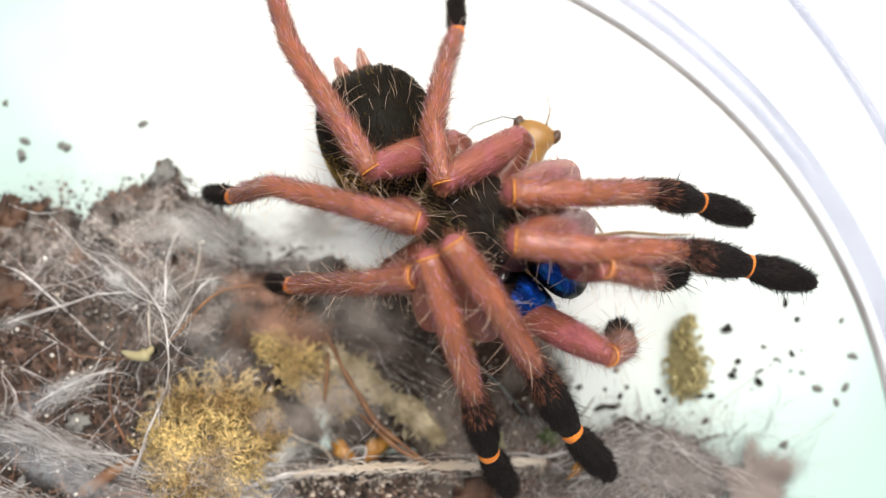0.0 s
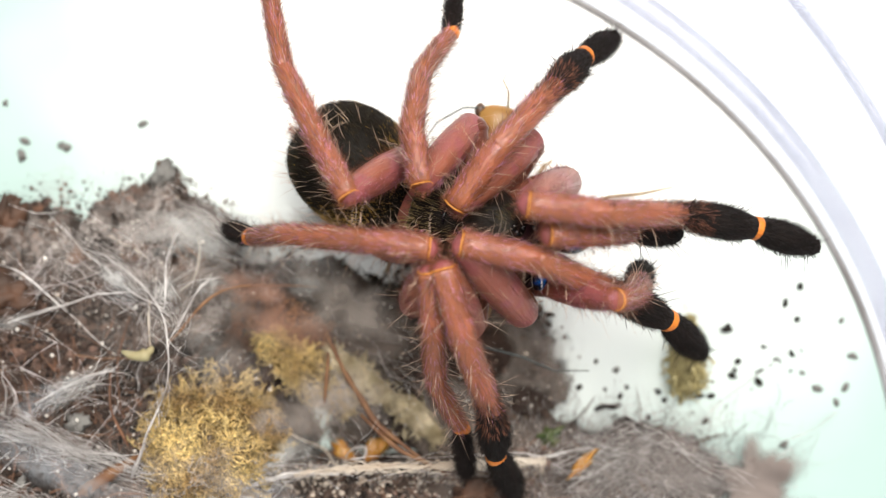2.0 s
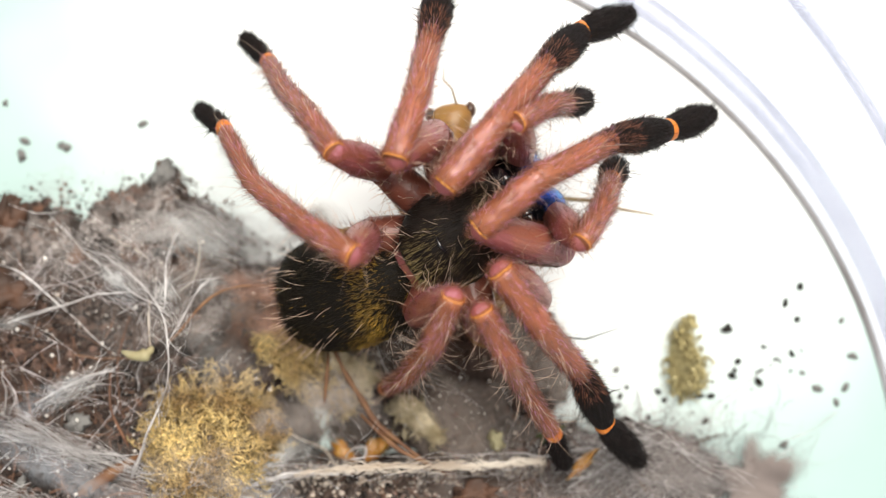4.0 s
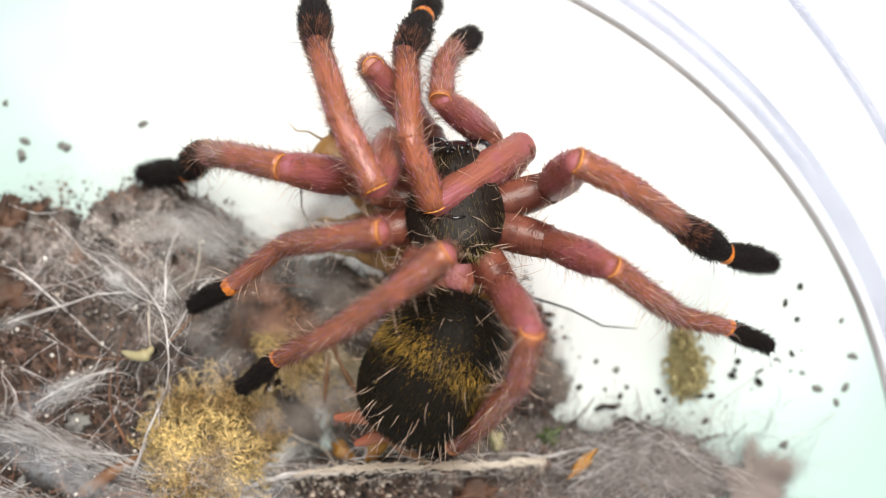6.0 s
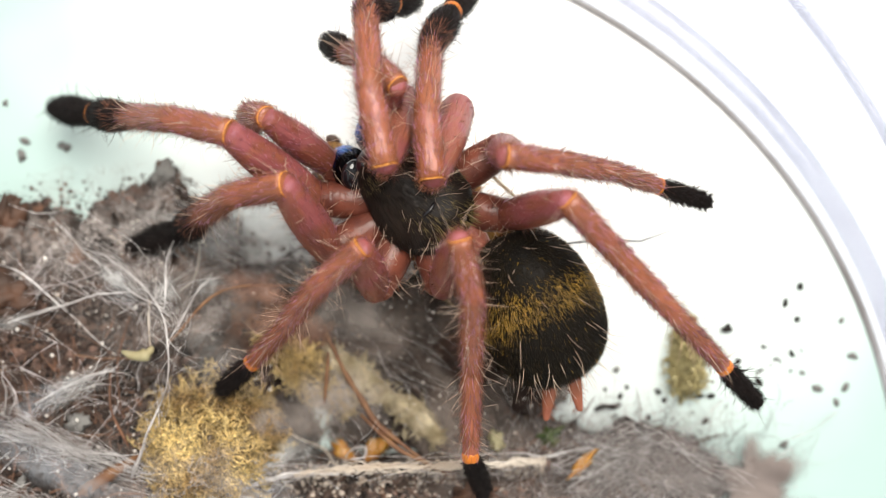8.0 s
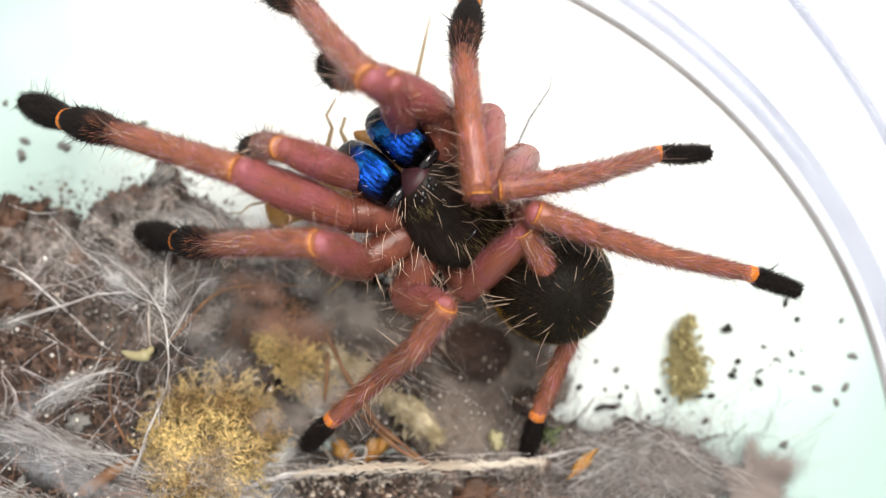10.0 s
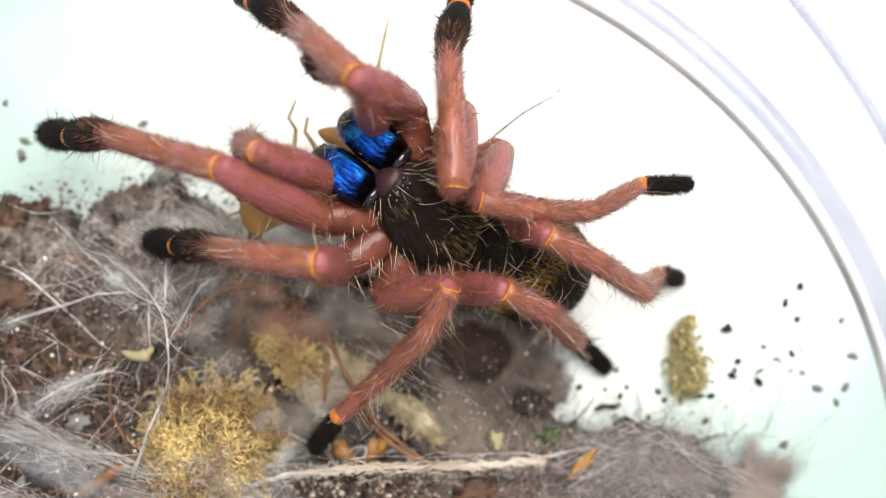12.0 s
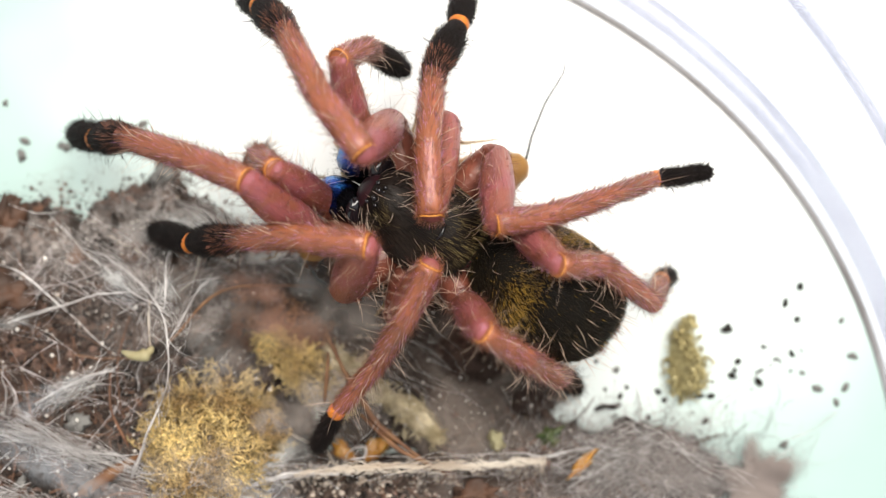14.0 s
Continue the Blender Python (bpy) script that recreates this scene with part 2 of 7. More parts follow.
CARAPACE = material("dark_carapace", (0.006, 0.004, 0.0035), 0.36, second=(0.020, 0.014, 0.011), scale=320, bump=0.3, bump_scale=1300, spec=0.1, broad=(0.017, 0.012, 0.010), broad_scale=260)
BLUE = material("blue_iridescence", (0.008, 0.075, 0.46), 0.2, 0.95, second=(0.001, 0.004, 0.022), scale=600, stretch=(0.14, 2.6, 2.6), bump=1.0, bump_scale=1500, low=0.46, high=0.64, broad=(0.02, 0.22, 0.62), broad_scale=420, broad_low=0.54, broad_high=0.66)


def shine_along(m, start, full, colour, axis="X"):
    """One colour at the start of the part, its own metal colour further out along the axis; along Y, to both sides."""
    tree = m.node_tree
    p = tree.nodes["Principled BSDF"]
    source = p.inputs["Base Color"].links[0].from_socket
    coords, parts = tree.nodes.new("ShaderNodeTexCoord"), tree.nodes.new("ShaderNodeSeparateXYZ")
    tree.links.new(coords.outputs["Object"], parts.inputs[0])
    n = tree.nodes.new("ShaderNodeTexNoise")
    n.inputs["Scale"].default_value = 900
    tree.links.new(coords.outputs["Object"], n.inputs["Vector"])
    add = tree.nodes.new("ShaderNodeMath")
    add.operation, add.inputs[1].default_value = "MULTIPLY_ADD", 0.0022
    tree.links.new(n.outputs["Fac"], add.inputs[0])
    way = tree.nodes.new("ShaderNodeMath")
    way.operation = "ABSOLUTE" if axis == "Y" else "ADD"
    way.inputs[1].default_value = 0
    tree.links.new(parts.outputs[axis], way.inputs[0])
    tree.links.new(way.outputs[0], add.inputs[2])
    ramp = tree.nodes.new("ShaderNodeMapRange")
    ramp.inputs["From Min"].default_value, ramp.inputs["From Max"].default_value = (start + 1.1) * MM, (full + 1.1) * MM
    tree.links.new(add.outputs[0], ramp.inputs["Value"])
    mix = tree.nodes.new("ShaderNodeMix")
    mix.data_type = "RGBA"
    mix.inputs["A"].default_value = (*colour, 1)
    tree.links.new(ramp.outputs[0], mix.inputs["Factor"])
    tree.links.new(source, mix.inputs["B"])
    tree.links.new(mix.outputs["Result"], p.inputs["Base Color"])


shine_along(BLUE, 1.0, 2.0, (0.0015, 0.0015, 0.0025))
shine_along(BLUE, 5.2, 4.2, (0.0015, 0.0015, 0.0030))
shine_along(BLUE, 1.65, 1.0, (0.0015, 0.0015, 0.0040), "Y")
JOINT = material("glossy_joint", (0.19, 0.058, 0.036), 0.28, second=(0.09, 0.027, 0.019), scale=500, spec=0.35, bump=0.3, bump_scale=900)
JET = material("jet_black", (0.008, 0.007, 0.009), 0.12, spec=0.7)
PLUM = material("plum_cuticle", (0.045, 0.014, 0.018), 0.36, second=(0.022, 0.008, 0.011), scale=600, spec=0.2)
HAIR_DARK = material("rosy_hair", (0.33, 0.122, 0.072), 0.4, second=(0.21, 0.072, 0.034), scale=600, islands=0.6, spec=0.4)
HAIR_PALE = material("blond_hair", (0.70, 0.54, 0.42), 0.35, second=(0.52, 0.34, 0.25), scale=600, islands=0.3)
HAIR_VIOLET = material("violet_hair", (0.62, 0.30, 0.50), 0.3, 0.5, second=(0.48, 0.19, 0.24), scale=500, islands=0.5, spec=0.6)
HAIR_BLACK = material("black_hair", (0.007, 0.005, 0.005), 0.5, second=(0.016, 0.011, 0.010), scale=600, islands=0.4, spec=0.12)
HAIR_GOLD = material("golden_hair", (0.66, 0.38, 0.05), 0.3, second=(0.16, 0.09, 0.010), scale=500, islands=0.6, spec=0.4)
HAIR_RUST = material("rusty_bristle", (0.12, 0.045, 0.032), 0.45, second=(0.06, 0.022, 0.016), scale=500, islands=0.5, spec=0.3)
DOWN = material("golden_down", (0.24, 0.18, 0.075), 0.45, second=(0.008, 0.006, 0.004), scale=250, islands=0.8, spec=0.15, low=0.38, high=0.5)
HAIR_OLIVE = material("olive_hair", (0.030, 0.021, 0.010), 0.45, second=(0.008, 0.006, 0.005), scale=500, islands=0.5, spec=0.12)
CRICKET = material("cricket_tan", (0.40, 0.215, 0.055), 0.42, second=(0.22, 0.105, 0.025), scale=300, bump=0.35, through_light=0.3, stretch=(1, 0.4, 0.4))
CRICKET_DARK = material("cricket_brown", (0.06, 0.03, 0.02), 0.35, second=(0.12, 0.06, 0.03), scale=500)
CRICKET_LEG = material("cricket_straw", (0.34, 0.25, 0.125), 0.55, second=(0.20, 0.13, 0.06), scale=500)
FEELER = material("grey_feeler", (0.05, 0.06, 0.06), 0.5)
VELVET = material("banded_velvet", (0.005, 0.0045, 0.004), 0.5, second=(0.011, 0.009, 0.007), scale=500, bump=0.2, bump_scale=2600, spec=0.07)


# ---------------------------------------------------------------- mesh tools
def mesh_object(name, verts, faces, mat, parent=None, label="", smooth=True, kind=""):
    me = bpy.data.meshes.new(name)
    me.from_pydata([tuple(v) for v in verts], [], faces)
    if smooth:
        me.shade_smooth()
    me.materials.append(mat)
    ob = new(name, me)
    if parent:
        ob.parent = parent
    return tagged(ob, label, kind=kind)


def holder(name, label, category, group="", kind=""):
    return tagged(new(name), label, category, group, kind)


def ring_surface(stations, around=16):
    """A closed tube through stations (x, y, z, half width, half height); the tube runs along x."""
    verts, faces = [], []
    for x, y, z, w, h in stations:
        for k in range(around):
            a = 2 * math.pi * k / around
            verts.append((x * MM, (y + w * math.cos(a)) * MM, (z + h * math.sin(a)) * MM))
    for s in range(len(stations) - 1):
        for k in range(around):
            a, b = s * around + k, s * around + (k + 1) % around
            faces.append((a, b, b + around, a + around))
    faces.append(tuple(reversed(range(around))))
    last = (len(stations) - 1) * around
    faces.append(tuple(last + k for k in range(around)))
    return verts, [tuple(reversed(f)) for f in faces]


def limb_stations(length, r0, r1, belly=0.0, flat=1.0, cap=0.8, end=0.8):
    """A rounded limb segment from joint to joint."""
    out = []
    for u, v in ((-0.75, 0.25), (-0.6, 0.62), (-0.3, 0.9), (0, 1.0)):
        out.append((u * r0 * cap, 0, 0, r0 * v, r0 * v * flat))
    for i in range(1, 8):
        f = i / 8
        r = r0 + (r1 - r0) * f + belly * math.sin(math.pi * f)
        out.append((length * f, 0, 0, r, r * flat))
    for u, v in ((0, 1.0), (0.3, 0.9), (0.6, 0.62), (0.75, 0.25)):
        out.append((length + u * r1 * end, 0, 0, r1 * v, r1 * v * flat))
    return out


def tube(points, radii, sides=5):
    """A thin bent tube through points in mm. Returns verts in metres and faces."""
    verts, faces = [], []
    pts = [Vector(p) for p in points]
    n = len(pts)
    for i, p in enumerate(pts):
        d = (pts[min(i + 1, n - 1)] - pts[max(i - 1, 0)]).normalized()
        ref = Vector((0, 0, 1)) if abs(d.z) < 0.9 else Vector((1, 0, 0))
        u = d.cross(ref).normalized()
        v = d.cross(u)
        r = radii[i] if isinstance(radii, (list, tuple)) else radii
        for k in range(sides):
            a = 2 * math.pi * k / sides
            verts.append(tuple((p + (u * math.cos(a) + v * math.sin(a)) * r) * MM))
    for i in range(n - 1):
        for k in range(sides):
            a, b = i * sides + k, i * sides + (k + 1) % sides
            faces.append((a, b, b + sides, a + sides))
    faces.append(tuple(reversed(range(sides))))
    faces.append(tuple((n - 1) * sides + k for k in range(sides)))
    return verts, faces


class Heap:
    """Gathers many small pieces into one mesh."""

    def __init__(self):
        self.verts, self.faces = [], []

    def add(self, verts, faces):
        o = len(self.verts)
        self.verts.extend(verts)
        self.faces.extend([tuple(i + o for i in f) for f in faces])

    def needle(self, base, way, length, radius, droop=0.0):
        """A hair in mm: three sides, bent once."""
        d = Vector(way).normalized()
        u = d.orthogonal().normalized()
        v = d.cross(u)
        b = Vector(base)
        mid = b + d * length * 0.55
        tip = b + d * length + Vector((0, 0, -droop * length))
        ring = [(u * math.cos(a) + v * math.sin(a)) for a in (0, 2.094, 4.189)]
        vs = [tuple((b + r * radius) * MM) for r in ring] + [tuple((mid + r * radius * 0.75) * MM) for r in ring] + [tuple(tip * MM)]
        self.add(vs, [(0, 1, 4, 3), (1, 2, 5, 4), (2, 0, 3, 5), (3, 4, 6), (4, 5, 6), (5, 3, 6)])

    def bristle(self, base, way, length, radius, rng, wave=0.5):
        """A long hair in mm that bends and tapers on its way."""
        d = Vector(way).normalized()
        p = Vector(base)
        bend = Vector((rng.uniform(-wave, wave), rng.uniform(-wave, wave), rng.uniform(-wave, wave) - 0.12))
        pts = []
        for k in range(5):
            pts.append(p.copy())
            d = (d + bend * 0.25 + Vector((rng.uniform(-0.1, 0.1), rng.uniform(-0.1, 0.1), 0))).normalized()
            p = p + d * length / 4
        self.add(*tube(pts, [radius, radius * 0.95, radius * 0.8, radius * 0.55, radius * 0.15], 3))

    def lump(self, centre, size, rng, squash=1.0, long=1.0):
        """An uneven crumb."""
        vs = []
        turn = Euler((rng.random() * 6, rng.random() * 6, rng.random() * 6)).to_matrix()
        for x, y, z in OCTA:
            k = size * (0.5 + 0.8 * rng.random())
            p = turn @ Vector((x * k * long, y * k, z * k / long ** 0.5))
            vs.append(((centre[0] + p.x) * MM, (centre[1] + p.y) * MM, (centre[2] + p.z * squash) * MM))
        self.add(vs, OCTA_FACES)

    def made(self, name, mat, parent=None, label="", kind="", smooth=True):
        return mesh_object(name, self.verts, self.faces, mat, parent, label, smooth, kind)


def rounded_octahedron():
    bm = bmesh.new()
    bmesh.ops.create_icosphere(bm, subdivisions=1, radius=1)
    vs = [tuple(v.co) for v in bm.verts]
    fs = [tuple(v.index for v in f.verts) for f in bm.faces]
    bm.free()
    return vs, fs


OCTA, OCTA_FACES = rounded_octahedron()


# ---------------------------------------------------------------- the ground inside the tub
# Heaps of bedding: middle, half widths, height.
MOUNDS = [
    (-35.3, -11.5, 18.3, 15.7, 6.0), (-26.7, -0.2, 8.6, 6.2, 3.2), (-25.3, 5.6, 2.1, 1.9, 1.4),
    (-31.6, -21.9, 19.9, 8.4, 8.0), (-20.1, -17.2, 8.9, 9.4, 6.5), (-0.7, -11.2, 12.8, 9.7, 2.4), (5.6, -18.8, 9.9, 3.9, 3.4),
    (-7.5, -24.0, 27.2, 5.8, 7.0), (17.1, -21.4, 9.9, 5.5, 4.5),
    (-13.5, -7.6, 10.2, 7.2, 3.6),
]


def ramp(v, a, b):
    return min(max((v - a) / (b - a), 0.0), 1.0)


HOLES = [(2.8, -9.4, 3.5, 2.9), (7.9, -14.1, 2.1, 1.5)]


def hole_depth(x, y):
    """0 well inside a torn hole, 1 outside."""
    d = min(((x - a) / c) ** 2 + ((y - b) / e) ** 2 for a, b, c, e in HOLES) + 0.3 * noise.noise(Vector((x * 0.6, y * 0.6, 0)))
    return min(max((d - 0.8) / 0.25, 0.0), 1.0)


def ground_height(x, y):
    """Height of the bedding over the tub's base, in mm; below zero where the base lies bare."""
    wob = noise.noise(Vector((x * 0.25, y * 0.25, 3.1))) * 0.22 + noise.noise(Vector((x * 0.8, y * 0.8, 9.7))) * 0.10
    best, total = -1.0, 0.0
    for cx, cy, rx, ry, h in MOUNDS:
        d = ((x - cx) / rx) ** 2 + ((y - cy) / ry) ** 2 + wob
        if d < 1:
            v = h * (1 - d) ** 0.85 * ramp(1 - d, 0, 0.35)
            best, total = max(best, v), total + v
    if best < 0:
        return -1.0
    best = max(best - 1.7 * (1 - hole_depth(x, y)), min(best, 0.9))
    return best * 0.8 + min(total, 9) * 0.2 + noise.noise(Vector((x * 0.5, y * 0.5, 0))) * 0.5 + noise.noise(Vector((x * 1.7, y * 1.7, 5))) * 0.35


def edge_distance(x, y):
    """Below 1 on the bedding, growing away from it."""
    return min(((x - cx) / rx) ** 2 + ((y - cy) / ry) ** 2 for cx, cy, rx, ry, h in MOUNDS)


def ground_sheet(name, mat, lift, step, keep, label, kind="structure", rough=0.0, category="", fade=None, thin=None):
    """A skin over the bedding wherever keep(x, y, height) holds."""
    index, verts, faces, cover = {}, [], [], []
    xs = [-46 + i * step for i in range(int(82 / step))]
    ys = [-30 + j * step for j in range(int(42 / step))]
    grid = {}
    for i, x in enumerate(xs):
        for j, y in enumerate(ys):
            grid[i, j] = ground_height(x, y)

    def corner(i, j):
        if (i, j) not in index:
            index[i, j] = len(verts)
            x, y = xs[i], ys[j]
            z = grid[i, j] + lift + (noise.noise(Vector((x * 0.6, y * 0.6, lift * 7))) * rough)
            if not fade:
                z += noise.noise(Vector((x * 3.1, y * 3.1, 1))) * 0.28 + noise.noise(Vector((x * 6.3, y * 6.3, 2))) * 0.16
            verts.append((x * MM, y * MM, max(z, -0.4) * MM))
            cover.append((fade or thin)(x, y, grid[i, j]) if fade or thin else 1.0)
        return index[i, j]

    for i in range(len(xs) - 1):
        for j in range(len(ys) - 1):
            hs = [grid[i, j], grid[i + 1, j], grid[i + 1, j + 1], grid[i, j + 1]]
            if max(hs) > -0.2 and keep(xs[i], ys[j], hs[0]):
                faces.append((corner(i, j), corner(i + 1, j), corner(i + 1, j + 1), corner(i, j + 1)))
    return covered(tagged(mesh_object(name, verts, faces, mat, None, label, True, kind), category=category), cover)


def disc(name, half, z, mat, segments=128, centre=(0, 0), thick=0.8):
    bm = bmesh.new()
    bmesh.ops.create_cone(bm, cap_ends=True, segments=segments, radius1=half[0] * MM, radius2=half[0] * MM, depth=thick * MM)
    bmesh.ops.scale(bm, verts=bm.verts, vec=(1, half[1] / half[0], 1))
    bmesh.ops.translate(bm, verts=bm.verts, vec=(centre[0] * MM, centre[1] * MM, (z - thick / 2) * MM))
    me = bpy.data.meshes.new(name)
    bm.to_mesh(me)
    bm.free()
    me.materials.append(mat)
    return new(name, me)


TUB = (-20.1, -24.0)
TUB_HALF = (62.5, 54.9)
RIM, RIM_RADIUS = (-20.0, -20.0), 59.1
tagged(disc("table", (600, 600), -1.0, TABLE, thick=20), "matt white tabletop under the plastic tub", "table", kind="structure")


def lathe(name, profile, mat, parent, label="", segments=160):
    """A ring round the oval tub, from a closed profile of (distance out from the base's edge, height)."""
    verts, faces = [], []
    n = len(profile)
    for k in range(segments):
        a = 2 * math.pi * k / segments
        for r, z in profile:
            s = ramp(z, 0, 23)
            half = [TUB_HALF[i] + r + (RIM_RADIUS - 3.6 - TUB_HALF[i]) * s for i in (0, 1)]
            mid = [TUB[i] + (RIM[i] - TUB[i]) * s for i in (0, 1)]
            verts.append(((mid[0] + half[0] * math.cos(a)) * MM, (mid[1] + half[1] * math.sin(a)) * MM, z * MM))
    for k in range(segments):
        for i in range(n):
            a, b = k * n + i, k * n + (i + 1) % n
            c, d = ((k + 1) % segments) * n + (i + 1) % n, ((k + 1) % segments) * n + i
            faces.append((a, d, c, b))
    return mesh_object(name, verts, faces, mat, parent, label)


tub = holder("plastic_tub", "shallow oval clear plastic tub with a milky base", "plastic tub", kind="structure")
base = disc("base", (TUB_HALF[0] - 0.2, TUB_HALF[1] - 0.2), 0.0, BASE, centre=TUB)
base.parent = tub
lathe("base_seam", [(-0.3, -0.2), (-0.25, 0.2), (0.1, 0.28), (0.36, 0.1), (0.3, -0.3)], SEAM, tub, "smoky grey moulded seam")
wall = lathe("side_wall", [(0.4, -0.5), (0.9, 3.0), (1.6, 8.0), (2.3, 15.0), (3.0, 23.0), (3.6, 23.0), (2.9, 15.0), (2.2, 8.0), (1.5, 3.0), (0.9, -0.5)], CLEAR, tub, "thin clear plastic wall")
wall.visible_shadow = False
for name, r, z, w, h in (("lower_ridge", 1.35, 4.3, 1.0, 0.5), ("rim", 3.6, 23.2, 0.9, 0.5)):
    ridge = lathe(name, [(r + w * math.cos(a), z + h * math.sin(a)) for a in [k * math.pi / 4 for k in range(8)]], RIDGE, tub, "frosted lilac-white plastic ridge")
    ridge.visible_shadow = False

def web_share(x, y):
    """How densely the bedding is spun over: thin on the old dark soil, thick along its far edge."""
    dark = max(math.exp(-((x + 37) / 12) ** 2 - ((y + 7) / 8) ** 2), math.exp(-((x + 30) / 8) ** 2 - ((y + 12) / 5) ** 2), 0.5 * math.exp(-((x + 1) / 11) ** 2 - ((y + 22) / 2.5) ** 2))
    return (1.0 - 0.92 * dark) * (0.75 + 0.5 * ramp(y, -5, 1))


def tunnel_cover(x, y, h):
    d = ((x + 4.4) / 15.5) ** 2 + ((y + 11.0) / 8.6) ** 2 + 0.5 * noise.noise(Vector((x * 0.4, y * 0.4, 2)))
    return ramp(1.25 - d, 0.0, 0.5) * hole_depth(x, y)


ground_sheet("ground", SOIL, 0.0, 0.2, lambda x, y, h: True, "damp brown coir bedding heaped in the tub", thin=lambda x, y, h: ramp(h, -0.2, 1.3))

rng = random.Random(4)
crumbs, grit = Heap(), Heap()
while len(crumbs.verts) < 12 * 1100:
    x, y = rng.uniform(-44, 34), rng.uniform(-26, 10)
    d = edge_distance(x, y) + 0.2 * noise.noise(Vector((x * 0.3, y * 0.3, 8)))
    if 0.7 < d < 1.35 and rng.random() < (1.35 - d) / 0.4 * (0.05 if x > 9 else 1):
        r = rng.choice((0.06, 0.08, 0.12, 0.16, 0.24)) * (0.6 if x > 9 else 1)
        crumbs.lump((x, y, max(ground_height(x, y), 0) + r * 0.5), r, rng)
while len(crumbs.verts) < 12 * 14000:
    x, y = rng.uniform(-46, 36), rng.uniform(-29, 12)
    h = ground_height(x, y)
    if h > -0.2 and (tunnel_cover(x, y, h) < 0.3 or rng.random() < 0.12) and hole_depth(x, y) > 0.5 and h > 0.3 * rng.random() and (x < 10 or rng.random() < 0.2):
        crumbs.lump((x, y, max(h, 0.05)), rng.choice((0.08, 0.1, 0.12, 0.16, 0.2, 0.26, 0.34, 0.5)) * rng.uniform(0.7, 1.2), rng, 1.0, rng.uniform(1.0, 2.6))
tagged(crumbs.made("soil_crumbs", CRUMB, label="loose brown crumbs of damp coir soil", kind="stuff"), category="soil")
while len(grit.verts) < 12 * 900:
    x, y = rng.uniform(-44, 32), rng.uniform(-27, 8)
    h = ground_height(x, y)
    if h > 0.3 and (tunnel_cover(x, y, h) < 0.3 or rng.random() < 0.4):
        grit.lump((x, y, h + 0.15 + 0.5 * tunnel_cover(x, y, h)), rng.choice((0.06, 0.07, 0.1, 0.13, 0.2)) * rng.uniform(0.7, 1.2), rng)
tagged(grit.made("grit", GRIT, label="pale grains of grit lying on the bedding", kind="stuff"), category="grit")

grains = Heap()
while len(grains.verts) < 12 * 900:
    x, y = rng.uniform(-44, 24), rng.uniform(-25, 4)
    h = ground_height(x, y)
    if h > 0.4:
        grains.lump((x, y, h + 0.5 + rng.random()), rng.choice((0.05, 0.06, 0.08, 0.12, 0.12, 0.2) if x < -14 else (0.05, 0.06, 0.08, 0.12)), rng)
tagged(grains.made("white_grains", WHITE_GRAIN, label="tiny glistening white grains caught in the silk", kind="stuff"), category="grit")

flecks = Heap()
while len(flecks.verts) < 12 * 520:
    x, y = rng.uniform(-44, -6), rng.uniform(-25, 2)
    h = ground_height(x, y)
    if h > 0.6:
        flecks.lump((x, y, h + 0.5 + 1.2 * rng.random()), rng.choice((0.06, 0.08, 0.1, 0.14, 0.2)), rng, 1.0, rng.uniform(1.0, 2.2))
tagged(flecks.made("dark_flecks", SPECK, label="dark flecks of soil caught in the silk", kind="stuff"), category="soil")

# silk over the bedding
for lift, rough in ((0.5, 0.4), (1.2, 0.7)):
    ground_sheet("web_sheet", WEB, lift, 0.35, lambda x, y, h: h > 0.2, "greyish white silk web spun over the bedding", "stuff", rough, "web", lambda x, y, h: ramp(h, 0.2, 1.4) * hole_depth(x, y) * (1 - 0.85 * tunnel_cover(x, y, h)) * web_share(x, y))
ground_sheet("tunnel_lining", LINING, 0.6, 0.3, lambda x, y, h: h > 0.0 and -14 < x < 13 and -22 < y < -1, "grey silk lining of the spider's tunnel with torn holes", "stuff", 0.3, "web", tunnel_cover)

# ---------------------------------------------------------------- bedding: fibres, threads, moss and litter
def over(x, y, lift=0.0):
    return max(ground_height(x, y), 0.0) + lift


def wander(rng, x, y, angle, length, bend, lift, sag=0.0, steps=7):
    """A loose thread that follows the ground."""
    pts = []
    a = angle
    for i in range(steps):
        u = i / (steps - 1)
        pts.append((x, y, over(x, y, lift) - sag * math.sin(math.pi * u)))
        a += rng.uniform(-bend, bend)
        x, y = x + math.cos(a) * length / (steps - 1), y + math.sin(a) * length / (steps - 1)
    return pts


def scatter(rng, boxes):
    """A random place in one of the boxes (x0, x1, y0, y1), where bedding lies."""
    while True:
        x0, x1, y0, y1 = rng.choice(boxes)
        x, y = rng.uniform(x0, x1), rng.uniform(y0, y1)
        if ground_height(x, y) > 1.6 or (x < 8 and ground_height(x, y) > 0.5):
            return x, y


LEFT = (-45, -15, -25, 3)
LEFT_LOW = (-45, -24, -25, -8)
RIGHT = (8, 31, -25, -15)
FRONT = (-18, 20, -25, -18)

rng = random.Random(21)
heap = Heap()
for _ in range(620):
    x, y = scatter(rng, (LEFT, LEFT_LOW, LEFT_LOW, RIGHT, FRONT))
    r = rng.choice((0.03, 0.04, 0.05, 0.08, 0.11))
    heap.add(*tube(wander(rng, x, y, rng.uniform(0, 6.3), rng.uniform(2, 8), 0.5, rng.uniform(0.05, 0.6), 0, 6), [r * 0.6, r, r, r, r * 0.8, r * 0.3], 4))
tagged(heap.made("coir_fibres", FIBRE, label="tangled reddish brown coir fibres in the bedding", kind="stuff"), category="fibre")

